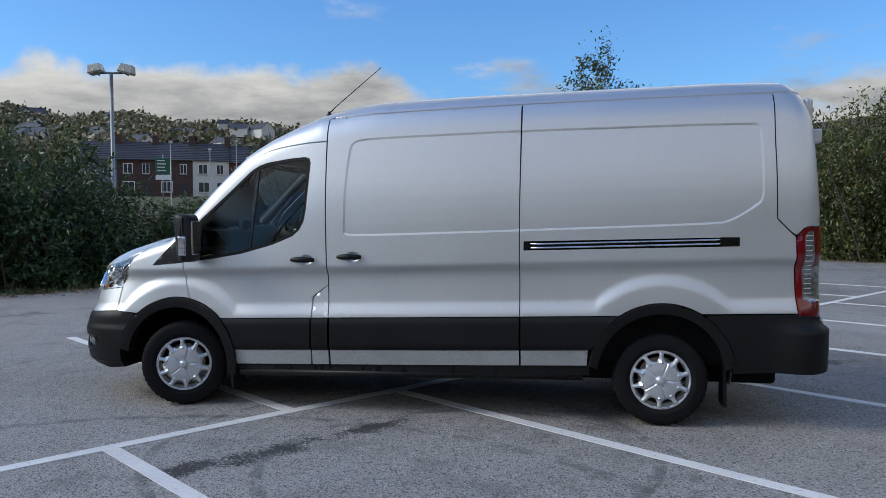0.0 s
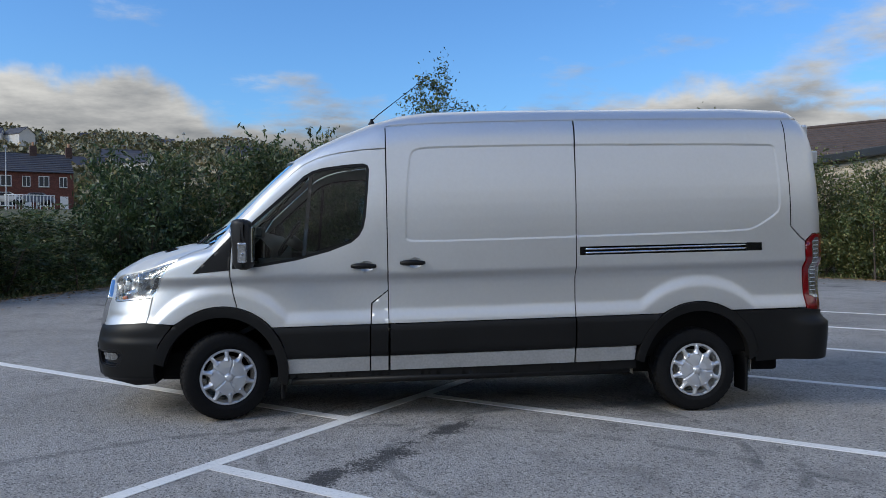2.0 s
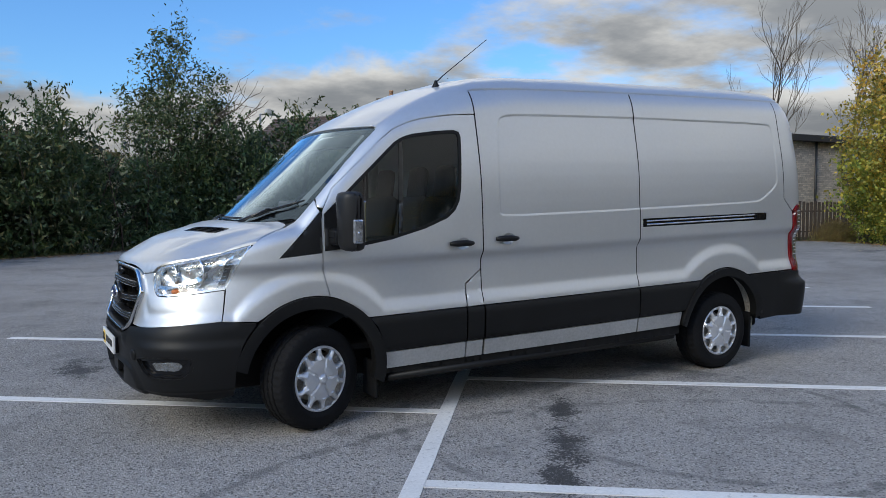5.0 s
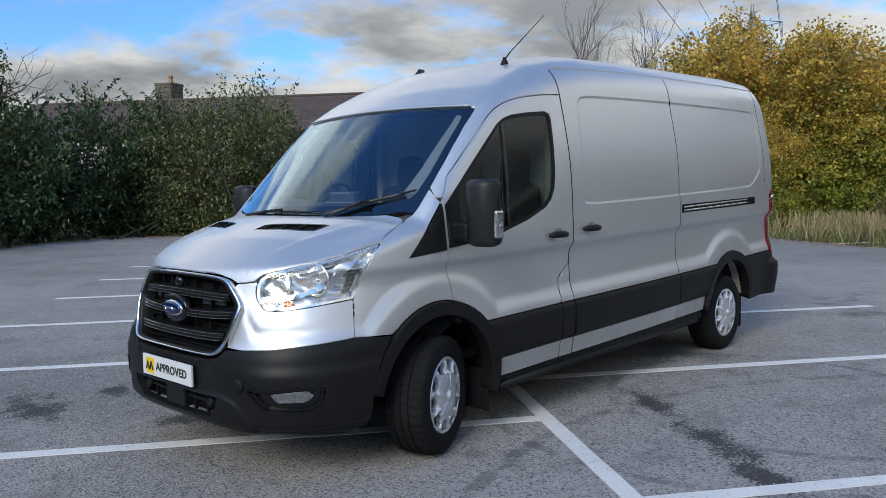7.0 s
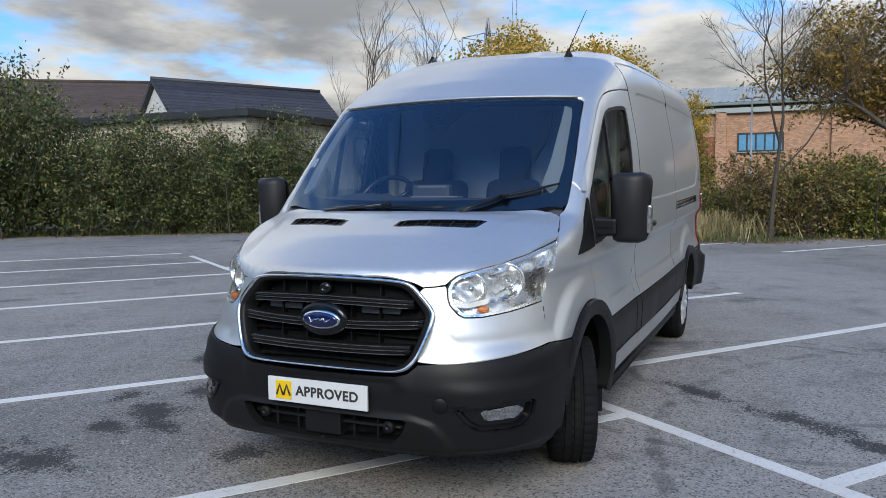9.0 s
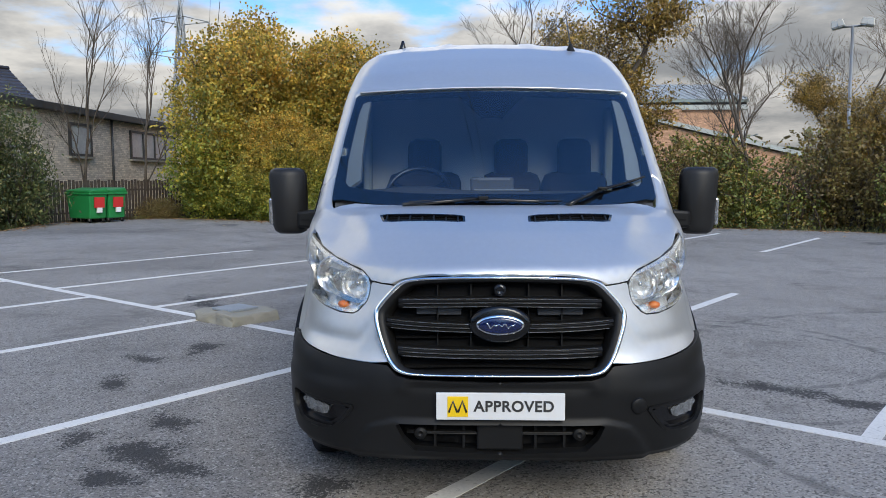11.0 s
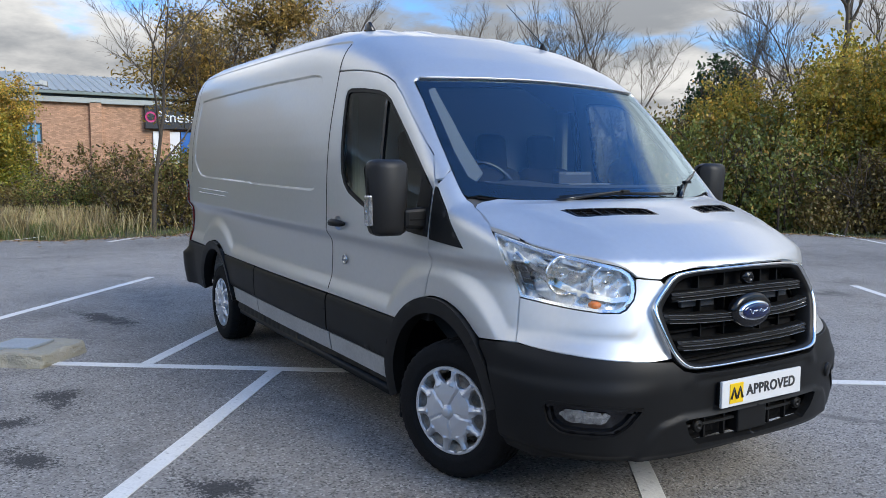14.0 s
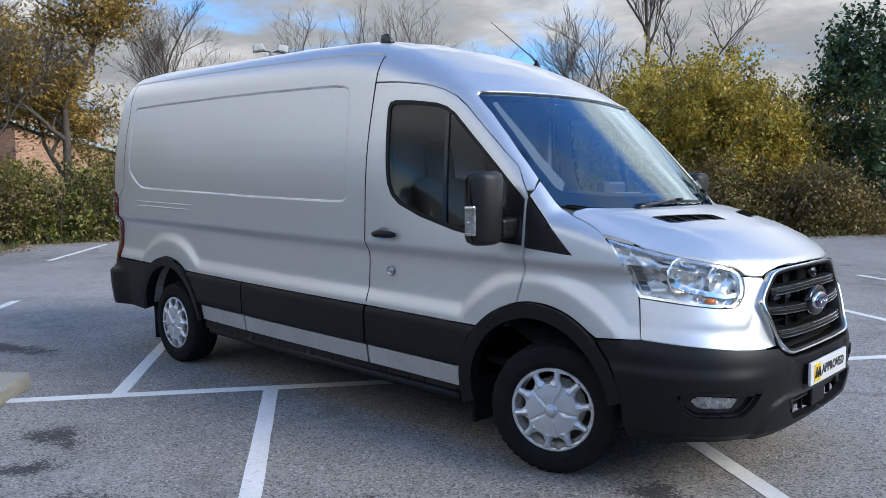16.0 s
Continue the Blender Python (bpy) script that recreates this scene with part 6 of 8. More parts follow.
def blank_lift(poly):
    inn = inset(poly, .012)
    return lambda u, p: -.007 * inside(u, inn)


def side_panel(name, outline, blank, s, holes=()):
    """A flank panel with the sunk blank field that crosses it."""
    lo, hi = min(p[0] for p in outline), max(p[0] for p in outline)
    inn = inset(blank, .016)
    a, b = clip_x(blank, lo + .012, hi - .012), clip_x(inn, lo + .012, hi - .012)
    me = mesh_from(name, *panel(wrap, outline, holes, (.03, .014), dents=[(a, 0, .0005), (b, 0, .0005)], raise_by=blank_lift(blank), edge=.025, s=s))
    me.set_sharp_from_angle(angle=radians(60))
    return part(name, me, SILVER, van)


sd = side_panel("sliding_door", slide_outline, blank_l, -1, [dish_ring(*LOAD_GRIP)])
tagged(sd, "silver sliding load door")
tagged(side_panel("rear_quarter", quarter_outline, blank_l, -1, [rail_cut]), "silver rear quarter with a sliding door rail")
long_outline = [(1.290, .700), (1.2855, .955), (1.275, 1.47), (1.264, 2.222)] + along(np.linspace(1.5, 4.4, 12), gutter) + quarter_outline[11:]
me = mesh_from("load_side", *panel(wrap, long_outline, (), (.03, .014), dents=[(blank_r, 0, .0005), (inset(blank_r, .016), 0, .0005)], raise_by=blank_lift(blank_r), edge=.025, s=1))
me.set_sharp_from_angle(angle=radians(26))
load_side = part("load_side", me, SILVER, van, "silver load bay side with two short ribs")
for z, x0 in ((1.190, 3.34), (1.226, 3.30)):
    part("side_rib", mesh_from("side_rib", *tube([skin_point(wrap, (x, z), -.001, 1) for x in np.linspace(x0, 4.28, 14)], [.002] + [.006] * 12 + [.002], 8)), SILVER, load_side)

for s in (1, -1):
    for x0, x1, z0, z1 in ((1.245, 1.325, .66, 2.225), (2.715, 2.79, .66, 2.225)):
        if s > 0 and x0 > 2:
            continue
        # near-black backing added so the gaps stay dark inside
        part("door_seal", mesh_from("door_seal", *panel(wrap, [(x0, z0), (x1, z0), (x1, z1), (x0, z1)], (), (.03, .05), -.021, 0, s=s)), DARK, van, "black backing that darkens the door gap")
    # black strips laid flush over the upright door gaps, standing for their shade
    lip = [(1.2835, .72), (1.2785, .955), (1.2675, 1.47), (1.2585, 2.043), (1.2565, 2.215), (1.2648, 2.215), (1.2757, 1.47), (1.2862, .955), (1.2905, .72)]
    part("gap_lip", mesh_from("gap_lip", *panel(wrap, lip, (), (.05, .05), .0008, .006, s=s)), DARK, van, "black strip standing for the shade in the door gap")
    if s < 0:
        lip = [(2.7440, .71), (2.7412, 1.4), (2.7478, 2.24), (2.7570, 2.24), (2.7483, 1.4), (2.7513, .71)]
        part("gap_lip", mesh_from("gap_lip", *panel(wrap, lip, (), (.05, .014), .0008, .006, raise_by=blank_lift(blank_l), edge=.012, s=s)), DARK, van, "black strip standing for the shade in the door gap")

# door rail on the kerb side
rail = part("door_rail", mesh_from("door_rail", *panel(wrap, inset(rail_cut, .001), (), (.1, .03), -.03, 0, s=-1)), GLOSS_BLACK, van, "black channel of the sliding door rail")
for z in (1.198, 1.226):
    pts = [skin_point(wrap, (x, z), -.008, -1) for x in np.linspace(2.80, 4.20, 12)]
    part("rail_bar", mesh_from("rail_bar", *tube(pts, .007, 8)), CHROME, rail, "bright rail bar")
part("rail_end", mesh_from("rail_end", *panel(wrap, [(4.14, 1.180), (4.14, 1.243), (4.265, 1.239), (4.265, 1.178)], (), (.05, .03), .002, .02, s=-1)), GLOSS_BLACK, rail)
part("rail_end", mesh_from("rail_end", *panel(wrap, [(2.776, 1.183), (2.776, 1.245), (2.815, 1.244), (2.815, 1.183)], (), (.05, .03), .001, .02, s=-1)), GLOSS_BLACK, rail)

# rear corner posts with tail lamps
for s in (1, -1):
    lo = [to_wrap((4.86, .80, 1.296)), to_wrap((4.86, .80, .668)), wx(4.662, .668), wx(4.640, 1.235), wx(4.69, 1.287), wx(4.72, 1.296)]
    post = [wx(4.508, 2.238)] + [wx(4.51, 1.90), wx(4.516, 1.365), wx(4.607, 1.268), wx(4.637, 1.247), wx(4.69, 1.297), wx(4.72, 1.304), to_wrap((4.86, .80, 1.304)), to_wrap((4.86, .0, 1.304)), to_wrap((4.86, 0, 2.20)), wx(4.60, 2.238)]
    me = mesh_from("rear_post", *panel(wrap, post, (), (.04, .05), s=s))
    me.set_sharp_from_angle(angle=radians(60))
    part("rear_post", me, SILVER, van, "silver rear corner post")
    # black strip drawn over the corner seam in place of its shade
    lip = [wx(4.5010, 2.23), wx(4.5030, 1.90), wx(4.5090, 1.372), wx(4.5150, 1.372), wx(4.5090, 1.90), wx(4.5070, 2.23)]
    part("gap_lip", mesh_from("gap_lip", *panel(wrap, lip, (), (.05, .05), .0008, .006, s=s)), DARK, van, "black strip standing for the shade in the corner seam")
    lamp = part("tail_lamp", mesh_from("tail_lamp", *panel(wrap, lo, (), (.03, .03), .012, .03, s=s)), RED_LENS, van, "red tail lamp")
    clear = [wx(4.688, .80), wx(4.688, 1.235), wx(4.712, 1.268), wx(4.742, 1.270), wx(4.745, 1.03), to_wrap((4.86, .80, 1.02)), to_wrap((4.86, .80, .80)), wx(4.735, .772)]
    lens = part("clear_lens", mesh_from("clear_lens", *panel(wrap, clear, (), (.03, .03), .015, .004, s=s)), CLEAR_LENS, lamp, "clear ribbed reversing lens")
    for k in range(13):
        z = .84 + .033 * k
        part("lens_rung", mesh_from("lens_rung", *panel(wrap, [wx(4.695, z), wx(4.738, z), wx(4.738, z + .004), wx(4.695, z + .004)], (), (.03, .03), .018, .004, s=s)), PLATE_WHITE, lens, "pale light rung")
    hinge = skin_point(wrap, to_wrap((4.82, .87, 1.93)), .0, s)
    part("door_hinge", box_mesh("door_hinge", (hinge.x - .05, hinge.y - .05, hinge.z - .05), (hinge.x + .045, hinge.y + .04, hinge.z + .05), .012), SILVER, van, "rear door hinge")
part("rear_doors", box_mesh("rear_doors", (4.74, -.78, .60), (4.80, .78, 2.34), .02), SILVER, van, "silver rear doors")

# roof with the windscreen pillars
side_r = [(.080, 1.452), (.080, 1.440), (.112, 1.432)] + [(x + .002, z + .009) for x, z in door_top[1:]] + [(1.262, 2.060), (1.256, 2.226)]
roof_r = [rx_side(*p) for p in side_r] + [rx_side(x, float(gutter(x)) + .012) for x in np.linspace(1.30, 4.60, 16)] + [rx_side(4.70, 2.24)]
roof_rear = [rx_top(4.80, .55), rx_top(4.80, .3)]
glass_top = [(.448 + .17 * y * y, y) for y in np.linspace(0, .76, 9)] + [(.553, .795), (.548, .812)]
glass_side = [(.42, .823), (.30, .840), (.16, .855), (.09, .862)]
half = roof_r[1:] + roof_rear
mirror_half = [(x, math.pi * ARC - a) for x, a in half][::-1]
front_run = [rx_top(*p) for p in glass_top + glass_side]
roof_poly = half + mirror_half + [(x, math.pi * ARC - a) for x, a in front_run[::-1]] + front_run[1:]
swage = lambda u, p: .010 * sum(smooth_step(0, .03, .06 - np.abs(np.abs(p[:, 1]) - c)) for c in (.28, .55)) * smooth_step(1.0, 1.5, p[:, 0]) * smooth_step(4.7, 4.4, p[:, 0])
part("roof", polish(mesh_from("roof", *panel(round_x, roof_poly, (), (.05, .03), edge=.03, raise_by=swage)), swage), SILVER, van, "silver high roof with pressed ribs")

lip = [skin_point(over, (x - .004, y), .006) for x, y in [(.448 + .17 * y * y, y) for y in np.linspace(-.775, .775, 33)]]
part("roof_lip", mesh_from("roof_lip", *tube(lip, .006, 8)), SILVER, van, "bright lip over the windscreen")

# windscreen with its black border
ws = [(-.287 + .36 * y * y, y) for y in np.linspace(0, .80, 9)] + [(-.045, .845), (-.02, .862), (.035, .861), (.155, .851), (.30, .836), (.42, .819), (.535, .805), (.545, .790)] + [(.441 + .17 * y * y, y) for y in np.linspace(.755, 0, 8)]
ws_full = ws + [(x, -y) for x, y in ws[::-1]][1:-1]
clear = [(-.215 + .36 * y * y, y) for y in np.linspace(0, .72, 8)] + [(.0, .775), (.03, .797), (.15, .80), (.42, .772), (.478, .758), (.485, .73)] + [(.40 + .165 * y * y, y) for y in np.linspace(.70, 0, 8)]
clear_full = clear + [(x, -y) for x, y in clear[::-1]][1:-1]
screen = part("windscreen", mesh_from("windscreen", *panel(over, ws_full, (), (.05, .05), -.004, 0)), WINDSCREEN, van, "tinted windscreen glass")
part("windscreen_border", mesh_from("windscreen_border", *panel(over, ws_full, [clear_full], (.04, .04), -.009, .01)), GLOSS_BLACK, screen, "black printed windscreen border")
part("sensor_patch", mesh_from("sensor_patch", *panel(over, [(.415, -.20), (.415, .20), (.36, .15), (.245, .06), (.245, -.06), (.36, -.15)], (), (.04, .04), -.010, .0)), GLOSS_BLACK, screen, "black sensor patch")

# bonnet, wings, front corners
lamp_shape = [wx(-.345, 1.211), wx(-.44, 1.186), wx(-.54, 1.158), wy(.735, 1.132), wy(.645, 1.108), wy(.592, 1.092), wy(.566, 1.070), wy(.555, 1.040), wy(.560, 1.0), wy(.572, .968), wy(.608, .930), wy(.632, .917), wy(.69, .914), wy(.78, .926), wx(-.58, .941), wx(-.505, .948), wx(-.470, .99), wx(-.440, 1.071)]
hood_side = [(-.125, .855), (-.20, .872), (-.29, .890)]
hood_lip = [(.86, 1.205), (.82, 1.170), (.735, 1.1375), (.645, 1.1135), (.59, 1.098), (.560, 1.076), (.542, 1.057), (.50, 1.051), (.455, 1.049), (.420, 1.068), (.380, 1.079), (.342, 1.089), (.20, 1.097), (.10, 1.100), (0, 1.101)]
hood_front = [(-.31, .898)] + [(float(meet(np.array([[0., y, z]]), np.array([[-1., 0, 0]]), 0, 1.6)[0][0]), y) for y, z in hood_lip[1:]]
hood_rear = [(-.300 + .36 * y * y, y) for y in np.linspace(0, .72, 7)]
hood_half = hood_rear + [(-.095, .80), (-.10, .83)] + hood_side + hood_front
hood_full = hood_half + [(x, -y) for x, y in hood_half[::-1]][1:-1]
vent_shape = softened([(-.598, .142), (-.500, .145), (-.365, .565), (-.482, .532)], 1, .1)
vents = [vent_shape, [(x, -y) for x, y in vent_shape][::-1]]


def bonnet_form(u, p):
    """Shoulders beside the middle and a crease that runs to the headlamps."""
    x, y = p[:, 0], np.abs(p[:, 1])
    rise = .018 * smooth_step(.78, .55, y) * smooth_step(-.94, -.70, x) * smooth_step(-.255, -.40, x - .36 * y * y)
    return rise + .006 * smooth_step(.06, .0, np.abs(y - (.64 + .30 * (x + .45)))) * smooth_step(-.90, -.6, x) * smooth_step(-.2, -.35, x)


hood = part("bonnet", polish(mesh_from("bonnet", *panel(over, hood_full, vents, (.024, .024), .004, .03, raise_by=bonnet_form, edge=.012)), bonnet_form), SILVER, van, "silver bonnet")
for q in vents:
    vent = part("bonnet_vent", mesh_from("bonnet_vent", *panel(over, inset(q, .002), [inset(q, .012)], (.03, .03), .004, .02, raise_by=bonnet_form)), GLOSS_BLACK, hood, "black bonnet vent frame")
    part("vent_floor", mesh_from("vent_floor", *panel(over, inset(q, .010), (), (.03, .03), -.018, 0, raise_by=bonnet_form)), DARK, vent)
    sg = 1 if q[0][1] > 0 else -1
    for i in range(7):
        t = (i + .5) / 7
        x0, x1, y = -.592 + .118 * t, -.507 + .130 * t, sg * (.15 + .40 * t)
        rib = [(x0, y - .0035), (x1, y - .0035), (x1, y + .0035), (x0, y + .0035)]
        part("vent_fin", mesh_from("vent_fin", *panel(over, rib, (), (.05, .05), -.006 if i % 2 else .001, .014, raise_by=bonnet_form)), CLAD, vent)
    for k in range(1, 4):
        w = k / 4
        slat = [(-.598 + .098 * w - .002, sg * .15), (-.598 + .098 * w + .003, sg * .15), (-.475 + .11 * w + .003, sg * .545), (-.475 + .11 * w - .002, sg * .545)]
        part("vent_slat", mesh_from("vent_slat", *panel(over, slat, (), (.05, .05), -.009, .008, raise_by=bonnet_form)), CLAD, vent)
part("cowl", mesh_from("cowl", *panel(over, [(-.295 + .36 * y * y, y) for y in np.linspace(-.80, .80, 15)] + [(-.26 + .36 * y * y, y) for y in np.linspace(.80, -.80, 15)], (), (.04, .04), -.014, 0)), DARK, van, "black cowl below the windscreen")

arch_top = [wx(*p) for p in arc(F_ARCH, .512, 131, 77.5, 14)]
wing_shape = [wx(.135, .858), wx(.108, .955), wx(.090, 1.05), wx(.083, 1.140), wx(-.19, 1.122), wx(.088, 1.405), wx(.074, 1.432)] + \
             [to_wrap(over(np.array([p]))[0]) for p in [(.078, .8635), (.03, .866), (-.02, .867), (-.055, .860), (-.09, .845), (-.105, .853), (-.125, .8585), (-.20, .8755), (-.29, .8935), (-.372, .9115)]] + \
             [wx(-.458, 1.02), wx(-.496, .958), wx(-.535, .765), wx(-.33, .745)] + arch_top[1:]
for s in (1, -1):
    part("wing", polish(mesh_from("wing", *panel(wrap, wing_shape, (), (.013, .011), 0, .02, edge=.012, s=s))), SILVER, van, "silver front wing")
    part("wing_trim", mesh_from("wing_trim", *panel(wrap, [wx(-.183, 1.126), wx(.086, 1.143), wx(.094, 1.398)], (), (.03, .03), .004, .02, s=s)), CLAD, van, "black triangular wing trim")

grille_shape = eased([(0, 1.090), (.20, 1.086), (.335, 1.076), (.406, 1.061), (.449, 1.016), (.509, .944), (.516, .911), (.502, .848), (.474, .768), (.451, .723), (.416, .694), (.335, .685), (0, .685)])
ring_in = [(y * .972, .888 + (z - .888) * .966) for y, z in grille_shape]
mid = X0 - SPIN * math.pi / 2
corner_shape = [wx(-.542, .765), wx(-.508, .942)] + [wx(-.58, .935), wy(.78, .920), wy(.69, .908), wy(.630, .911), wy(.603, .925), wy(.566, .966), wy(.553, 1.0), wy(.548, 1.038), wy(.542, 1.050), wy(.50, 1.0455), wy(.458, 1.043)] + [wy(*p) for p in [(.438, 1.02), (.488, .95), (.498, .912), (.483, .845), (.454, .766), (.440, .735)]] + [wy(.55, .728), wy(.70, .735), wy(.82, .748)]
dimple = lambda u, p: -.006 * smooth_step(.05, 0, np.abs(p[:, 2] - (.80 + .12 * smooth_step(.62, .5, np.abs(p[:, 1]))))) * smooth_step(.48, .62, np.abs(p[:, 1])) * smooth_step(.9, .75, np.abs(p[:, 1]))
for s in (1, -1):
    part("front_corner", polish(mesh_from("front_corner", *panel(wrap, corner_shape, (), (.02, .014), .002, .02, raise_by=dimple, edge=.012, s=s)), dimple), SILVER, van, "silver bumper corner below the headlamp")

# headlamps
for s in (1, -1):
    lamp = part("headlamp", mesh_from("headlamp", *panel(wrap, lamp_shape, (), (.03, .02), .003, .03, edge=.015, s=s)), LAMP_LENS, van, "clear headlamp lens")
    lamp.visible_shadow = False
    part("lamp_seal", mesh_from("lamp_seal", *panel(wrap, inset(lamp_shape, -.007), [inset(lamp_shape, .004)], (.05, .05), -.004, .02, edge=.015, s=s)), GLOSS_BLACK, lamp, "black lamp seal")
    part("headlamp_back", mesh_from("headlamp_back", *panel(wrap, inset(lamp_shape, .006), (), (.02, .02), -.045, 0, raise_by=lambda u, p: .014 * np.sin(p[:, 1] * 62) * np.sin(p[:, 2] * 78), s=s)), LAMP_BACK, lamp, "faceted silver housing")
    part("headlamp_rim", mesh_from("headlamp_rim", *panel(wrap, lamp_shape, [inset(lamp_shape, .012)], (.05, .05), -.002, .04, edge=.015, s=s)), LAMP_SILVER, lamp, "bright lamp rim")
    for y, z, r in ((.775, 1.045, .078), (.645, 1.035, .066)):
        c, d = skin_point(wrap, wy(y, z), -.030, s), skin_point(wrap, wy(y, z), -.09, s)
        v, f = revolve([(.012, -.055), (r * .45, -.050), (r * .8, -.028), (r, 0), (r + .006, .002), (r + .008, -.006)], 28)
        v2, f2 = revolve([(.0, -.012), (.010, -.014), (.014, -.022), (.014, -.05)], 16)
        m = Matrix.Translation(c) @ Vector((0, 1, 0)).rotation_difference((Vector((-1, .25 * s, .05)))).to_matrix().to_4x4()
        bowl = part("headlamp_bowl", mesh_from("headlamp_bowl", [m @ Vector(p) for p in v], f), LAMP_SILVER, lamp, "round bright reflector bowl")
        part("bulb", mesh_from("bulb", [m @ Vector(p) for p in v2], f2), CHROME, bowl)
    strip = [wy(.57, .985), wy(.64, .975), wy(.74, 1.0), wx(-.60, 1.05), wx(-.47, 1.15), wx(-.45, 1.165), wx(-.46, 1.14), wx(-.59, 1.02), wy(.745, .975), wy(.64, .955), wy(.575, .965)]
    part("light_strip", mesh_from("light_strip", *panel(wrap, strip, (), (.03, .02), -.016, .012, edge=.015, s=s)), CHROME, lamp, "bright running light strip")
    slant = [wx(-.545, .985), wx(-.505, .985), wx(-.465, 1.085), wx(-.500, 1.085)]
    fin_panel = part("lamp_fin", mesh_from("lamp_fin", *panel(wrap, slant, (), (.03, .02), -.026, .010, s=s)), LAMP_SHADE, lamp, "smoked slanted side panel")
    for i in range(4):
        z, x = 1.0 + .022 * i, -.540 + .0088 * i
        part("fin_bar", mesh_from("fin_bar", *panel(wrap, [wx(x, z), wx(x + .036, z + .002), wx(x + .038, z + .006), wx(x + .002, z + .004)], (), (.03, .02), -.020, .008, s=s)), DARK_CHROME, fin_panel)
    c = skin_point(wrap, wy(.70, .945), -.022, s)
    v, f = revolve([(0, .014), (.012, .010), (.016, 0), (.016, -.02)], 16)
    m = Matrix.Translation(c) @ Vector((0, 1, 0)).rotation_difference(Vector((-1, .3 * s, 0))).to_matrix().to_4x4() @ Matrix.Diagonal((1.6, 1, 1, 1))
    part("indicator", mesh_from("indicator", [m @ Vector(p) for p in v], f), AMBER, lamp, "amber indicator bulb")

# grille
grille = part("grille", both(wrap, [wy(max(y, .0005), z) for y, z in [(y * .985, .887 + (z - .887) * .97) for y, z in grille_shape]] , (), grid=(.03, .03), off=-.075, thick=0), DARK, van, "black radiator grille")
proud = lambda y: .014 + .018 * float(smooth_step(.25, .48, abs(y)))


def frame_loop(outer, inner, profile):
    """A closed frame round the grille; profile: (share from outer to inner, depth) of its section."""
    half = [[(o[0] + (i[0] - o[0]) * k, o[1] + (i[1] - o[1]) * k, d) for k, d in profile] for o, i in zip(outer, inner)]
    verts, n = [], len(profile)
    rows_ = [(1, r) for r in half] + [(-1, r) for r in half[-2:0:-1]]
    for sgn, r in rows_:
        verts += [skin_point(wrap, wy(max(y, .0003), z), proud(y) - d, sgn) for y, z, d in r]
    m = len(rows_)
    return verts, [(i * n + k, i * n + k + 1, (i + 1) % m * n + k + 1, (i + 1) % m * n + k) for i in range(m) for k in range(n - 1)]


loop_out, loop_in = eased([(y * 1.010, .888 + (z - .888) * 1.022) for y, z in grille_shape], 1), eased(ring_in, 1)
part("chrome_frame", mesh_from("chrome_frame", *frame_loop(loop_out, loop_in, [(0, .05), (0, .003), (.15, -.001), (.5, -.003), (.85, 0), (1, .005), (1, .04)])), CHROME, grille, "chrome grille surround")
lip_in = [(y * .955, .888 + (z - .888) * .945) for y, z in loop_in]
part("grille_lip", mesh_from("grille_lip", *frame_loop(loop_in, lip_in, [(0, .006), (.7, .010), (1, .02), (1, .085)])), CLAD, grille, "black inner grille lip")


def front_bar(z_of, y0, y1, h, off, depth, steps=25):
    """A bar across the front that follows its curve."""
    verts, faces = [], []
    ys = np.linspace(y0, y1, steps)
    P = meet(np.stack([0 * ys, ys, [z_of(y) for y in ys]], 1), np.tile([-1., 0, 0], (steps, 1)), 0, 1.6)
    prof = [(.0, -h / 2), (-.8, -h * .42), (-1, -h * .18), (-.86, -h * .08), (-.86, h * .08), (-1, h * .18), (-.8, h * .42), (0, h / 2)]
    for p in P:
        for a, b in prof:
            verts.append((p[0] - off + (1 + a) * depth, p[1], p[2] + b + RAKE * p[0]))
    n = len(prof)
    for i in range(steps - 1):
        for k in range(n - 1):
            faces.append((i * n + k, i * n + k + 1, (i + 1) * n + k + 1, (i + 1) * n + k))
    faces += [tuple(range(n))[::-1], tuple(range((steps - 1) * n, steps * n))]
    return verts, faces


for z, w, drop, h in ((.988, .425, .016, .046), (.880, .475, -.010, .046), (.772, .425, -.008, .048)):
    bar = part("grille_bar", mesh_from("grille_bar", *front_bar(lambda y: z - drop * (abs(y) / .45) ** 2, -w, w, h, .010, .05), smooth=False), CLAD, grille, "ribbed black grille bar")
    for e in (-.34, .0, .36):
        part("bar_edge", mesh_from("bar_edge", *front_bar(lambda y: z + e * h - drop * (abs(y) / .45) ** 2, -w + .02, w - .02, .005, .0125, .012), smooth=False), DARK_CHROME, bar, "bright dark-chrome ridge")
for z in (.835, .715):
    part("grille_slat", mesh_from("grille_slat", *front_bar(lambda y: z - .012 * (abs(y) / .45) ** 2, -.40 if z > 1.04 else -.44, .40 if z > 1.04 else .44, .012, -.045, .02, 15), smooth=False), CLAD, grille)
for y in (-.26, -.12, .12, .26):
    for z in (1.035, .93, .832):
        x = meet(np.array([[0., y, z]]), np.array([[-1., 0, 0]]), 0, 1.6)[0][0]
        part("grille_fin", box_mesh("grille_fin", (x + .035, y - .003, z - .035 + RAKE * x), (x + .07, y + .003, z + .035 + RAKE * x)), CLAD, grille)
for y in (-.21, -.30, .21, .30):
    x = meet(np.array([[0., y, .95]]), np.array([[-1., 0, 0]]), 0, 1.6)[0][0]
    part("grille_shutter", box_mesh("grille_shutter", (x + .05, y - .05, .925 + RAKE * x), (x + .07, y + .05, .955 + RAKE * x), .004), DASH, grille, "grey duct behind the grille")
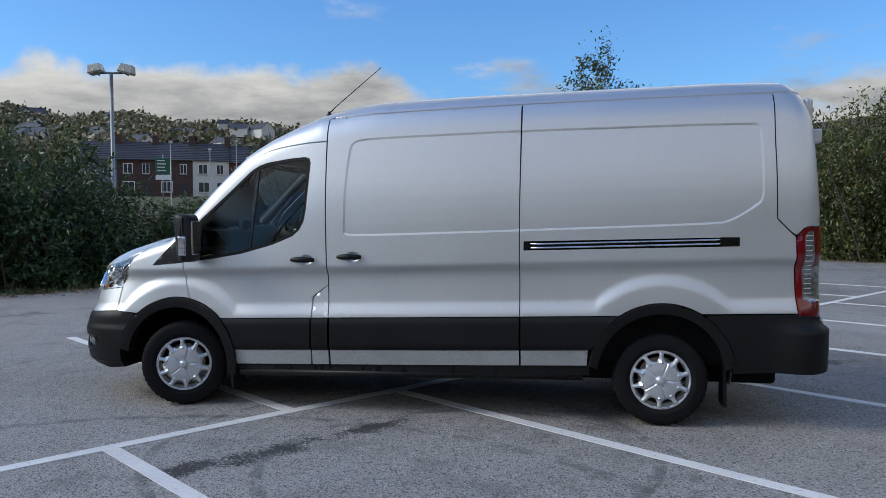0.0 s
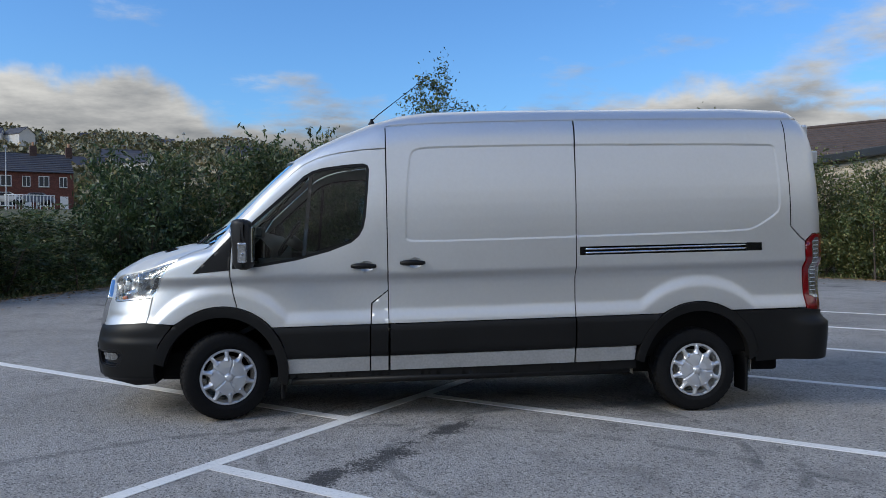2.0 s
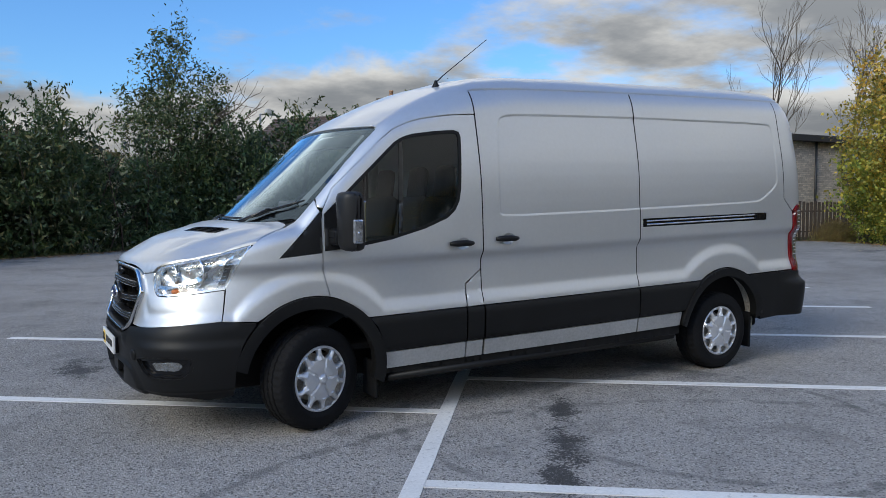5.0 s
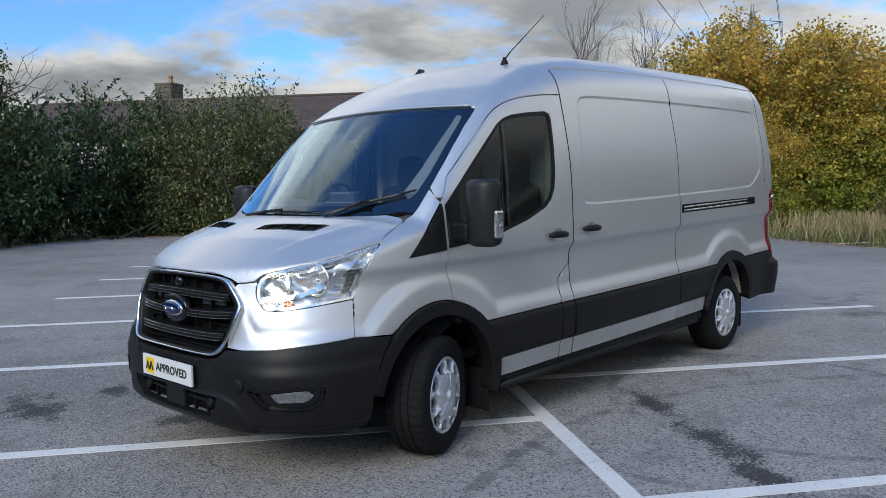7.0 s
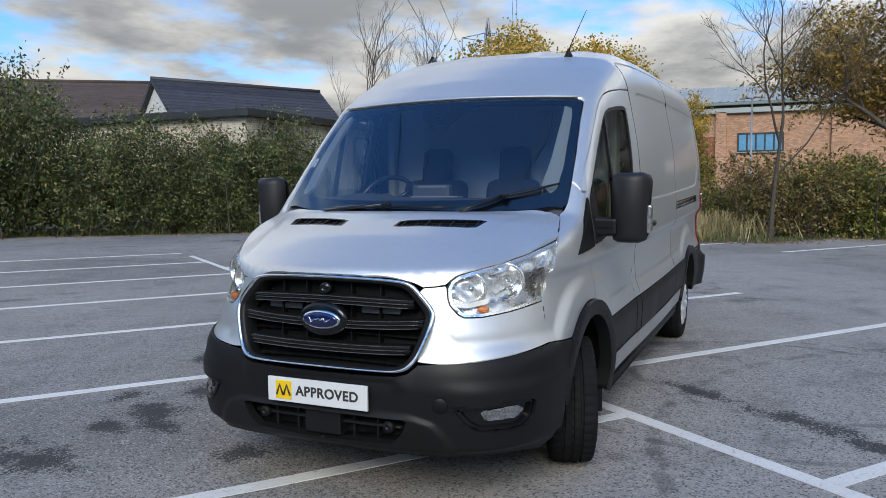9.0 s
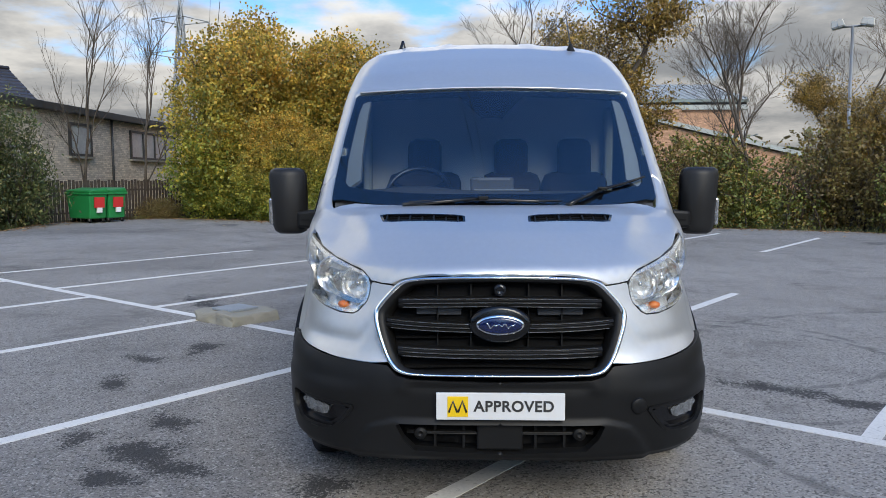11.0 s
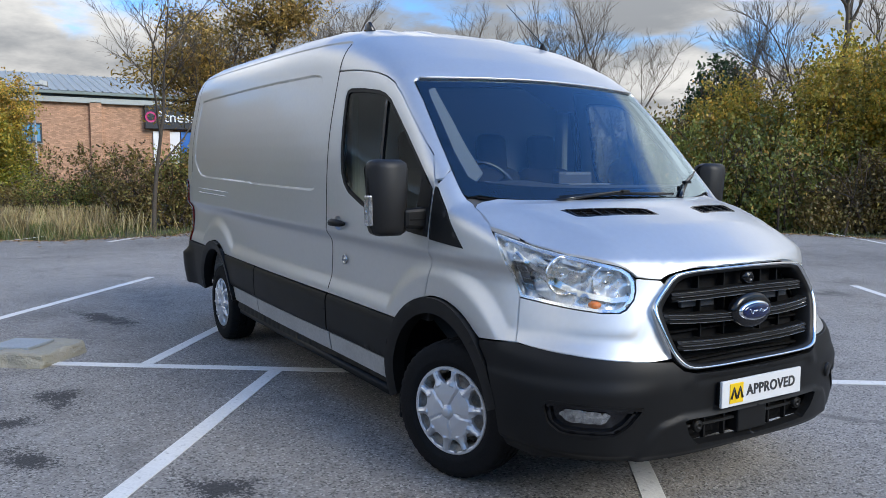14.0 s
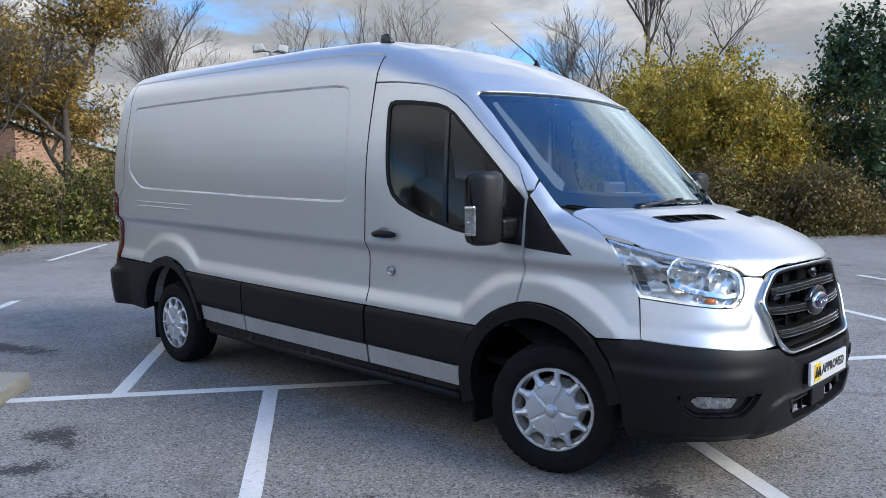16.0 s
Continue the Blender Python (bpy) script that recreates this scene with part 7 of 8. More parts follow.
badge_x = meet(np.array([[0., 0, .90]]), np.array([[-1., 0, 0]]), 0, 1.6)[0][0]


def oval(name, w, h, x, t, m, parent, label=""):
    v, f = revolve([(0, .5), (.80, .45), (.93, .30), (1, .0), (1, -.8)], 48)
    return part(name, mesh_from(name, [(x - b * t, a * w, .900 + RAKE * x + c * h) for a, b, c in v], [q[::-1] for q in f]), m, parent, label)


badge = oval("badge_mount", .128, .078, badge_x - .012, .03, GLOSS_BLACK, grille, "black badge mount")
oval("badge_ring", .100, .043, badge_x - .030, .016, CHROME, badge, "chrome oval ring")
oval("badge_field", .090, .035, badge_x - .036, .018, BADGE_BLUE, badge, "blue oval badge field")
script = [Vector((badge_x - .0465, .060 - .0020 * i, .900 + RAKE * badge_x + .009 * math.sin(i * .42 + .6) * math.sin(i * .11 + .5) + .004 * math.cos(i * .21))) for i in range(61)]
part("badge_script", mesh_from("badge_script", *tube(script, [.0012 + .0014 * abs(math.sin(i * .21)) for i in range(61)], 6)), CHROME, badge, "bright flourish on the badge")
v, f = revolve([(0, .002), (.011, .002), (.013, .006), (.017, .006), (.019, .001), (.024, .003), (.027, -.03)], 24)
part("camera_eye", mesh_from("camera_eye", [(badge_x + .004 - b, a, 1.038 + RAKE * badge_x + c) for a, b, c in v], [q[::-1] for q in f]), GLOSS_BLACK, grille, "round camera eye")

# bumper
top_edge = [(.05, .662), (.20, .664), (.37, .668), (.428, .682), (.468, .718), (.55, .722), (.70, .729), (.82, .742)]
low_edge = [(.84, .308), (.72, .316), (.5, .322), (.25, .328), (.0005, .330)]
mouth = [wy(.0005, .492), wy(.41, .490), wy(.428, .482), wy(.40, .425), wy(.353, .378), wy(.0005, .366)]
fog_c = wy(.80, .500)


def in_wrap(c, pts):
    return [(c[0] + a, c[1] + b) for a, b in pts]


fog_shape = softened(in_wrap(fog_c, [(-.185, .052), (-.10, .060), (.11, .068), (.140, .045), (.125, -.035), (.075, -.078), (-.085, -.074), (-.135, -.030)]), 1, .16)


def bumper_form(u, p):
    y, z = np.abs(p[:, 1]), p[:, 2]
    ridge = np.interp(z, [.30, .33, .42, .475, .495, .52], [.60, .60, .56, .51, .44, .40])
    lip = .015 * smooth_step(.045, 0, y - ridge) * smooth_step(.512, .492, z)
    brow = .012 * smooth_step(.66, .60, z) * smooth_step(.30, .36, z) * smooth_step(.5, .75, y)
    return lip + brow - .018 * smooth_step(.362, .325, z) + .010 * smooth_step(.60, .64, z) * smooth_step(.45, .40, y) - .012 * smooth_step(.655, .648, z) * smooth_step(.60, .64, z) * smooth_step(.40, .34, y)


half_mouth = mouth[1:5]
outer_half = [wy(.0005, .661)] + [wy(*p) for p in top_edge] + [wx(-.545, .758), wx(-.345, .738)] + [wx(*p) for p in arc(F_ARCH, .515, 136, 152, 4)] + [wx(-.470, .45), wx(-.475, .30), wx(-.62, .285)] + [wy(*p) for p in low_edge] + [mouth[5]] + half_mouth[::-1] + [mouth[0]]
bumper = part("front_bumper", both(wrap, outer_half, [fog_shape], grid=(.018, .012), off=.014, thick=.04, raise_by=bumper_form, edge=.012), CLAD, van, "grained black front bumper")
part("mouth_back", both(wrap, mouth, (), grid=(.04, .04), off=-.05, thick=0), DARK, bumper, "dark lower air intake")
# dark box added behind the mouth to close off the view through it
part("intake_box", box_mesh("intake_box", (-.90, -.60, .30), (-.50, .60, .66), .02), DARK, bumper)
part("mouth_bar", mesh_from("mouth_bar", *front_bar(lambda y: .440, -.39, .39, .016, -.012, .02)), CLAD, bumper)
for y in (-.27, -.15, .15, .27):
    x = meet(np.array([[0., y, .43]]), np.array([[-1., 0, 0]]), 0, 1.6)[0][0]
    part("mouth_fin", box_mesh("mouth_fin", (x + .02, y - .005, .37 + RAKE * x), (x + .04, y + .005, .488 + RAKE * x)), CLAD, bumper)
for y in (-.33, .33):
    x = meet(np.array([[0., y, .44]]), np.array([[-1., 0, 0]]), 0, 1.6)[0][0]
    v, f = revolve([(0, -.004), (.008, -.004), (.010, .002), (.014, .002), (.016, -.002), (.022, .0), (.026, -.004), (.028, -.02)], 20)
    part("parking_sensor", mesh_from("parking_sensor", [(x - .004 - b, y + a, .44 + RAKE * x + c) for a, b, c in v], [q[::-1] for q in f]), CLAD, bumper, "round parking sensor")
x = badge_x - .03
part("radar_cover", box_mesh("radar_cover", (x - .005, -.095, .375 + RAKE * x), (x + .06, .095, .50 + RAKE * x), .008), CLAD, bumper, "square black radar cover")
for s in (1, -1):
    pod = part("fog_pod", mesh_from("fog_pod", *panel(wrap, fog_shape, [inset(fog_shape, .011)], (.02, .02), .027, .045, edge=.012, s=s)), CLAD, bumper, "black fog lamp surround")
    part("pod_bezel", mesh_from("pod_bezel", *panel(wrap, inset(fog_shape, .011), [inset(fog_shape, .026)], (.02, .02), .012, .03, edge=.012, s=s)), GLOSS_BLACK, pod, "gloss black inner bezel")
    part("pod_floor", mesh_from("pod_floor", *panel(wrap, inset(fog_shape, .012), (), (.02, .02), -.006, 0, s=s)), GLOSS_BLACK, pod)
    lens = softened(in_wrap(fog_c, [(-.078, .026), (.056, .036), (.084, .012), (.060, -.020), (-.058, -.020)]), 1, .14)
    part("fog_lamp", mesh_from("fog_lamp", *panel(wrap, lens, (), (.015, .015), .006, .02, raise_by=lambda u, p: .004 * np.sin(p[:, 1] * 160), edge=.01, s=s)), CLEAR_LENS, pod, "clear fog lamp")
    part("bumper_blade", mesh_from("bumper_blade", *panel(wrap, [wx(-.48, .448), wx(-.62, .452), wx(-.62, .440), wx(-.48, .432)], (), (.03, .02), .022, .02, s=s)), CLAD, bumper)
c, d = skin_point(wrap, wy(.57, .56), .0235, -1), skin_point(wrap, wy(.57, .56), .06, -1)
m = Matrix.Translation(c) @ Vector((0, 1, 0)).rotation_difference(d - c).to_matrix().to_4x4()
v, f = revolve([(0, .003), (.031, .003), (.034, .0), (.035, -.012)], 28)
part("tow_cap", mesh_from("tow_cap", [m @ Vector(q) for q in v], f), CLAD, bumper, "round towing eye cap")

# plate
px, pz = -1.068, .545
plate = part("plate", box_mesh("plate", (px - .004, -.262, pz - .056), (px + .010, .262, pz + .056), .003), PLATE_WHITE, van, "white dealer plate on the bumper")
part("plate_holder", box_mesh("plate_holder", (px + .009, -.255, pz - .05), (px + .045, .255, pz + .05)), DARK, plate)
part("plate_mark", box_mesh("plate_mark", (px - .007, .132, pz - .042), (px, .216, pz + .042), .001), PLATE_YELLOW, plate, "yellow square mark")
for y in (.193, .155):
    wv = [(px - .009, y + .017, pz - .022), (px - .009, y, pz + .024), (px - .009, y - .017, pz - .022)]
    part("mark_shape", mesh_from("mark_shape", *tube(wv, .0045, 6)), PLATE_INK, plate, "dark peaked shape")
text = bpy.data.curves.new("plate_word", "FONT")
text.body, text.size, text.align_x, text.align_y, text.extrude = "APPROVED", .062, "CENTER", "CENTER", .0012
text.space_character, text.offset = 1.08, .0016
word_ob = bpy.data.objects.new("plate_word", text)
word = bpy.data.meshes.new_from_object(word_ob)
bpy.data.objects.remove(word_ob)
word.transform(pose(px - .0052, -.055, pz, 90, 0, -90))
part("plate_word", word, PLATE_INK, plate, "dark printed word")

# lower cladding, sill strips and wheel arches


clad_form = lambda u, p: .014 * smooth_step(.45, .475, p[:, 2]) * smooth_step(.698, .66, p[:, 2])
sets = {-1: [("door_cladding", .41, 1.140), ("flap_cladding", 1.152, 1.283), ("door_cladding", 1.300, 2.742), ("quarter_cladding", 2.756, 3.30)],
        1: [("door_cladding", .41, 1.283), ("side_cladding", 1.300, 2.62), ("quarter_cladding", 2.634, 3.30)]}
for s in (1, -1):
    for i, (nm, a, b) in enumerate(sets[s]):
        lo = [(a, .692), (b, .692), (b, .456), (a, .456)]
        if i == 0:
            lo = [(.41, .692), (b, .692), (b, .456), (.505, .456), (.49, .56), (.46, .63)]
        if nm == "quarter_cladding":
            lo = [(a, .692), (3.447, .692), (3.40, .652), (3.356, .60), (3.30, .52), (3.266, .456), (a, .456)]
        part(nm, mesh_from(nm, *panel(wrap, lo, (), (.06, .02), .004, .02, raise_by=clad_form, s=s)), CLAD, van, "grained black side cladding")
        e = .510 if i == 0 else a
        t = 3.24 if nm == "quarter_cladding" else b
        part("sill_strip", mesh_from("sill_strip", *panel(wrap, [(e, .449), (t, .449), (t - (.01 if t == 3.24 else 0), .338), (e + (.012 if i == 0 else 0), .338)], (), (.08, .03), .002, .02, s=s)), SILL_SILVER, van, "silver sill strip in a darker shaded tone")
    part("sill", mesh_from("sill", *panel(wrap, [(.50, .334), (3.25, .334), (3.25, .26), (.50, .29)], (), (.1, .03), -.03, .08, raise_by=lambda u, p: .02 * smooth_step(.33, .29, p[:, 2]), s=s)), CLAD, van, "black sill edge")
    step = tube([(.55, s * .955, .272 + RAKE * .55), (3.2, s * .965, .25 + RAKE * 3.2)], .028, 10)
    part("side_step", mesh_from("side_step", *step), CLAD, van, "black side step tube")
    # arch lips
    fa = [wx(*p) for p in arc(F_ARCH, .505, -12, 131, 26)] + [wx(*p) for p in arc(F_ARCH, .505, 136, 168, 8)] + [wx(*p) for p in arc(F_ARCH, .428, 170, -10, 30)]
    part("front_arch", mesh_from("front_arch", *panel(wrap, fa, (), (.04, .03), .018, .07, raise_by=lambda u, p: .010 * smooth_step(.43, .47, np.hypot(p[:, 0] - F_ARCH[0], p[:, 2] - F_ARCH[1])), s=s)), CLAD, van, "black front wheel arch lip")
    ra = arc(R_ARCH, .510, 8, 172, 34) + arc(R_ARCH, .440, 174, 4, 34)
    part("rear_arch", mesh_from("rear_arch", *panel(wrap, ra, (), (.04, .03), .018, .07, raise_by=lambda u, p: .010 * smooth_step(.44, .48, np.hypot(p[:, 0] - R_ARCH[0], p[:, 2] - R_ARCH[1])), s=s)), CLAD, van, "black rear wheel arch lip")
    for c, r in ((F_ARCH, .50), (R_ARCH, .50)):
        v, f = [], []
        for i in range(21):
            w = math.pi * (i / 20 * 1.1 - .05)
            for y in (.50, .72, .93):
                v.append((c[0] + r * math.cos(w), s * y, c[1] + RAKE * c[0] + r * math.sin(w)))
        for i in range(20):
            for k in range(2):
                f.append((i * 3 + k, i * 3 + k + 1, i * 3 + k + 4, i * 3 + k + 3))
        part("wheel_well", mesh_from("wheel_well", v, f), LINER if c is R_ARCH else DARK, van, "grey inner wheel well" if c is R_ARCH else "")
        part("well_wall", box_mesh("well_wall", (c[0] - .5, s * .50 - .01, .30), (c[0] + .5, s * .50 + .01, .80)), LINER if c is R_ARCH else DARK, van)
    # rear bumper side
    rb = [(4.232, .40)] + [p for p in arc(R_ARCH, .515, 14, 56, 10)] + [(4.05, .695), wx(4.66, .695), to_wrap((4.86, .80, .66)), to_wrap((4.86, .0, .66)), to_wrap((4.86, 0, .30)), wx(4.70, .30), (4.24, .285)]
    rb = rb[:11] + rb[12:]
    part("rear_bumper", mesh_from("rear_bumper", *panel(wrap, rb, (), (.04, .03), .018, .04, raise_by=lambda u, p: .06 * smooth_step(.64, .58, p[:, 2]) * smooth_step(4.45, 4.75, p[:, 0]), s=s)), CLAD, van, "grained black rear bumper")
    lamp = skin_point(wrap, to_wrap((4.86, .86, .60)), .03, s)
    part("rear_reflector", box_mesh("rear_reflector", (lamp.x - .02, lamp.y - .03, lamp.z - .045), (lamp.x + .03, lamp.y + .02, lamp.z + .045), .008), CHROME, van, "bright rear lamp housing")
    for x, z0, z1 in ((.475, .15, .40), (4.20, .14, .46)):
        part("mud_flap", box_mesh("mud_flap", (x - .012, min(s * .74, s * .945), z0), (x + .012, max(s * .74, s * .945), z1), .01, None), RUBBER, van, "black rubber mud flap")

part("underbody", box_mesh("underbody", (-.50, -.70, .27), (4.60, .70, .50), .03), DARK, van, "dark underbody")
# unseen dark boxes added inside the body to block sight through its gaps
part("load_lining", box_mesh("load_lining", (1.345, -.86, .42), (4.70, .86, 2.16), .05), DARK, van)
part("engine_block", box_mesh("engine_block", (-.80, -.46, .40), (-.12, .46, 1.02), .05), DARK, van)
v, f = tube([(3.75, -.80, .335), (3.75, .80, .335)], .05, 10)
part("rear_axle", mesh_from("rear_axle", v, f), LINER, van)
part("leaf_spring", box_mesh("leaf_spring", (3.15, -.62, .37), (4.40, -.55, .41), .008), LINER, van)
part("leaf_spring", box_mesh("leaf_spring", (3.15, .55, .37), (4.40, .62, .41), .008), LINER, van)
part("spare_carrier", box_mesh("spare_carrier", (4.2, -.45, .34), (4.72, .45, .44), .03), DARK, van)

# wheels, the front pair turned to the van's left
R = .335
tread = []
for y, groove in ((-.100, 0), (-.064, 0), (-.060, 1), (-.050, 1), (-.046, 0), (-.018, 0), (-.014, 1), (-.004, 1), (.0, 0), (.028, 0), (.032, 1), (.042, 1), (.046, 0), (.100, 0)):
    tread.append((R - .009 * groove - .010 * (abs(y) / .1) ** 3, y))
prof = [(.205, -.095), (.215, -.108), (.25, -.117), (.285, -.117), (.312, -.110)] + tread + [(.312, .110), (.285, .117), (.25, .1175), (.245, .1185), (.240, .117), (.215, .108), (.205, .095)]
verts, faces = revolve(prof, 168)
n = len(prof)
for i in range(168):
    for k in range(5, n - 7):
        r, y = prof[k]
        shift = (i + int(abs(y) * 60)) % 4
        if shift == 0 and r > .315:
            x, yy, z = verts[i * n + k]
            verts[i * n + k] = (x * (1 - .006 / r), yy, z * (1 - .006 / r))
tyre_mesh = mesh_from("tyre", verts, faces)
tyre_mesh.set_sharp_from_angle(angle=radians(38))
rim_v, rim_f = revolve([(.206, -.09), (.20, -.06), (.185, .02), (.185, .06), (.205, .085), (.207, .095)], 48)
rim_mesh = mesh_from("rim", rim_v, rim_f)
disc_v, disc_f = revolve([(.0, .02), (.14, .02), (.15, .012), (.15, -.01), (0, -.01)], 40)
disc_mesh = mesh_from("disc", disc_v, disc_f)
cap_r = .218
holes = []
for i in range(10):
    a = math.radians(36 * i + 18)
    w = []
    for r, t in ((.138, -5.0), (.138, 5.0), (.163, 12.6), (.194, 13.4), (.199, 0), (.194, -13.4), (.163, -12.6)):
        b = a + math.radians(t)
        w.append((r * math.cos(b), r * math.sin(b)))
    holes.append(w)
ring = [(cap_r * math.cos(2 * math.pi * i / 80), cap_r * math.sin(2 * math.pi * i / 80)) for i in range(80)]
pts, edges = [], []
for loop in [ring] + [dense(h, .012) for h in holes] + [dense(inset(h, -.006), .012) for h in holes]:
    k = len(pts)
    pts += loop
    edges += [(k + j, k + (j + 1) % len(loop)) for j in range(len(loop))]
gr = [(r * math.cos(w), r * math.sin(w)) for r in np.arange(.01, .214, .008) for w in np.arange(0, 2 * math.pi, .009 / r) if min(math.hypot(r * math.cos(w) - p[0], r * math.sin(w) - p[1]) for p in pts[80:] or pts) > .003]
v2, _, tris, *_ = delaunay_2d_cdt([Vector(p) for p in pts + gr], edges, [], 0, 1e-6)
v2 = np.array([(p[0], p[1]) for p in v2])
tris = np.array(tris)
mids = v2[tris].mean(1)
keep = np.hypot(mids[:, 0], mids[:, 1]) < cap_r
for h in holes:
    keep &= ~inside(mids, h)
tris = tris[keep]
rr, ww = np.hypot(v2[:, 0], v2[:, 1]), np.degrees(np.arctan2(v2[:, 1], v2[:, 0]))
dome = np.interp(rr, [0, .02, .03, .034, .08, .13, .15, .20, .212, .218], [.040, .040, .037, .031, .034, .026, .016, .012, .012, .0])
spoke = np.abs((ww + 18 + 360) % 72 - 36)
ridge = .010 * np.clip(1 - np.abs(spoke - 36) / (.5 / np.maximum(rr, .03)), 0, 1) * ((rr > .034) & (rr < .135))
fin = .012 * np.clip(1 - np.abs((ww + 360) % 36 - 18 - 18 * np.sign((ww + 360) % 36 - 18)) / 7, 0, 1) * ((rr > .125) & (rr < .2))
lipped = np.zeros(len(v2))
for h in holes:
    lipped += .004 * (inside(v2, inset(h, -.0055)))
dome = dome - ridge + fin - lipped
verts = [(a, d + .098, b) for (a, b), d in zip(v2, dome)]
faces = [tuple(t[::-1]) for t in tris.tolist()]
cnt = {}
for t in faces:
    for i in range(3):
        cnt[(t[i], t[(i + 1) % 3])] = 1
rim_edges = [(i, j) for (i, j) in cnt if (j, i) not in cnt]
low = {}
for i in {k for e in rim_edges for k in e}:
    low[i] = len(verts)
    verts.append((verts[i][0], verts[i][1] - .02, verts[i][2]))
faces += [(j, i, low[i], low[j]) for i, j in rim_edges]
cap_mesh = mesh_from("hubcap", verts, faces)
cap_mesh.set_sharp_from_angle(angle=radians(16))
boss_v, boss_f = revolve([(0, .006), (.019, .006), (.024, .002), (.026, -.010)], 24)
boss_mesh = mesh_from("hub_boss", [(a, b + .139, c) for a, b, c in boss_v], boss_f)
for me, m in ((tyre_mesh, RUBBER), (rim_mesh, LINER), (disc_mesh, LINER), (cap_mesh, HUBCAP), (boss_mesh, HUBCAP)):
    me.materials.append(m)
    me.validate()
for x, s, spin in ((0, 1, 10), (0, -1, 22), (3.75, 1, 5), (3.75, -1, 16)):
    steer = 20 if x == 0 else 0
    y = .882 if x else .872
    wheel = new("wheel")
    wheel.empty_display_size = .1
    wheel.parent = van
    tagged(wheel, "steered front wheel with a silver hubcap" if x == 0 else "rear wheel with a silver hubcap")
    wheel.matrix_basis = Matrix.Translation((x, s * (y - .11), R)) @ pose(0, 0, 0, 0, 0, steer) @ Matrix.Translation((0, s * .11, 0)) @ pose(0, 0, 0, 0, 0, 0 if s > 0 else 180) @ pose(0, 0, 0, 0, spin, 0)
    for nm, me in (("tyre", tyre_mesh), ("rim", rim_mesh), ("brake_disc", disc_mesh), ("hubcap", cap_mesh), ("hub_boss", boss_mesh)):
        o = part(nm, me, None, wheel)

# door mirrors
for s in (1, -1):
    zc, xc, yc = 1.345, .215, 1.145
    bm = bmesh.new()
    add_box(bm, (-.075, -.108, -.185), (.075, .108, .185), .045)
    bmesh.ops.subdivide_edges(bm, edges=bm.edges[:], cuts=1, use_grid_fill=True)
    for v in bm.verts:
        t = (v.co.z + .185) / .37
        v.co.x += -.02 * t + (.045 * (v.co.y / .108) ** 2 if v.co.x < 0 else 0)
        v.co.y *= 1 - .10 * (1 - t)
        v.co.y += .012 * (t - .5)
    bmesh.ops.transform(bm, matrix=Matrix.Translation((xc, s * yc, zc)) @ Matrix.Diagonal((1, s, 1, 1)), verts=bm.verts[:])
    mirror = part("door_mirror", bm_mesh("door_mirror", bm, True), MIRROR_CAP, van, "tall black door mirror")
    part("mirror_glass", box_mesh("mirror_glass", (xc + .058, s * yc - .066, zc - .128), (xc + .0765, s * yc + .066, zc + .128), .006), CHROME, mirror, "mirror glass")
    bm = bmesh.new()
    add_box(bm, (.135, .93, 1.185), (.215, 1.09, 1.300), .02)
    for v in bm.verts:
        if v.co.y > 1.0:
            v.co.z = 1.25 + (v.co.z - 1.25) * .82
    bmesh.ops.transform(bm, matrix=Matrix.Diagonal((1, s, 1, 1)), verts=bm.verts[:])
    arm = part("mirror_arm", bm_mesh("mirror_arm", bm), CLAD, mirror, "broad black mirror arm")
    part("arm_groove", box_mesh("arm_groove", (.131, min(s * .95, s * 1.06), 1.238), (.137, max(s * .95, s * 1.06), 1.244)), DARK, arm)
    bm = bmesh.new()
    add_box(bm, (-.022, -.012, -.075), (.042, .012, .075), .010)
    bmesh.ops.transform(bm, matrix=Matrix.Translation((xc - .005, s * (yc + .099), 1.285)) @ Matrix.Diagonal((1, s, 1, 1)) @ pose(0, 0, 0, 0, 0, 0), verts=bm.verts[:])
    sig = part("side_indicator", bm_mesh("side_indicator", bm), INDICATOR, mirror, "clear side indicator lens")
    part("indicator_bulb", mesh_from("indicator_bulb", *tube([(xc + .008, s * 1.250, 1.275), (xc + .008, s * 1.2575, 1.275)], .011, 12)), DARK_CHROME, sig)
    for z in (1.222, 1.342):
        part("lens_rib", box_mesh("lens_rib", (xc - .016, min(s * 1.252, s * 1.2575), z), (xc + .030, max(s * 1.252, s * 1.2575), z + .005), .001), CHROME, sig)

# wipers
def on_glass(x, y, off):
    p = skin_point(over, (x, y), off)
    return p


runs = (([(-.214, .43), (-.250, .21), (-.262, .07), (-.266, -.07), (-.257, -.20), (-.232, -.33)], (-.235, .46), .42),
        ([(-.215, -.40), (-.165, -.48), (-.100, -.57), (-.030, -.69), (.045, -.805)], (-.262, -.36), .45))
for line, root, share in runs:
    blade = [on_glass(x, y, .014) for x, y in line]
    wiper = part("wiper", mesh_from("wiper", *tube(blade, [.005] + [.009] * (len(blade) - 2) + [.005], 6)), GLOSS_BLACK, van, "black windscreen wiper")
    k = share * (len(line) - 1)
    i = int(k)
    mx, my = [line[i][j] + (line[i + 1][j] - line[i][j]) * (k - i) for j in (0, 1)]
    midp, foot = on_glass(mx, my, .026), on_glass(*root, .010)
    part("wiper_arm", mesh_from("wiper_arm", *tube([foot, foot.lerp(midp, .25) + Vector((0, 0, .004)), midp], [.016, .011, .008], 6)), GLOSS_BLACK, wiper)
    part("wiper_joint", box_mesh("wiper_joint", tuple(midp - Vector((.014, .024, .008))), tuple(midp + Vector((.014, .024, .008))), .004), CLAD, wiper)

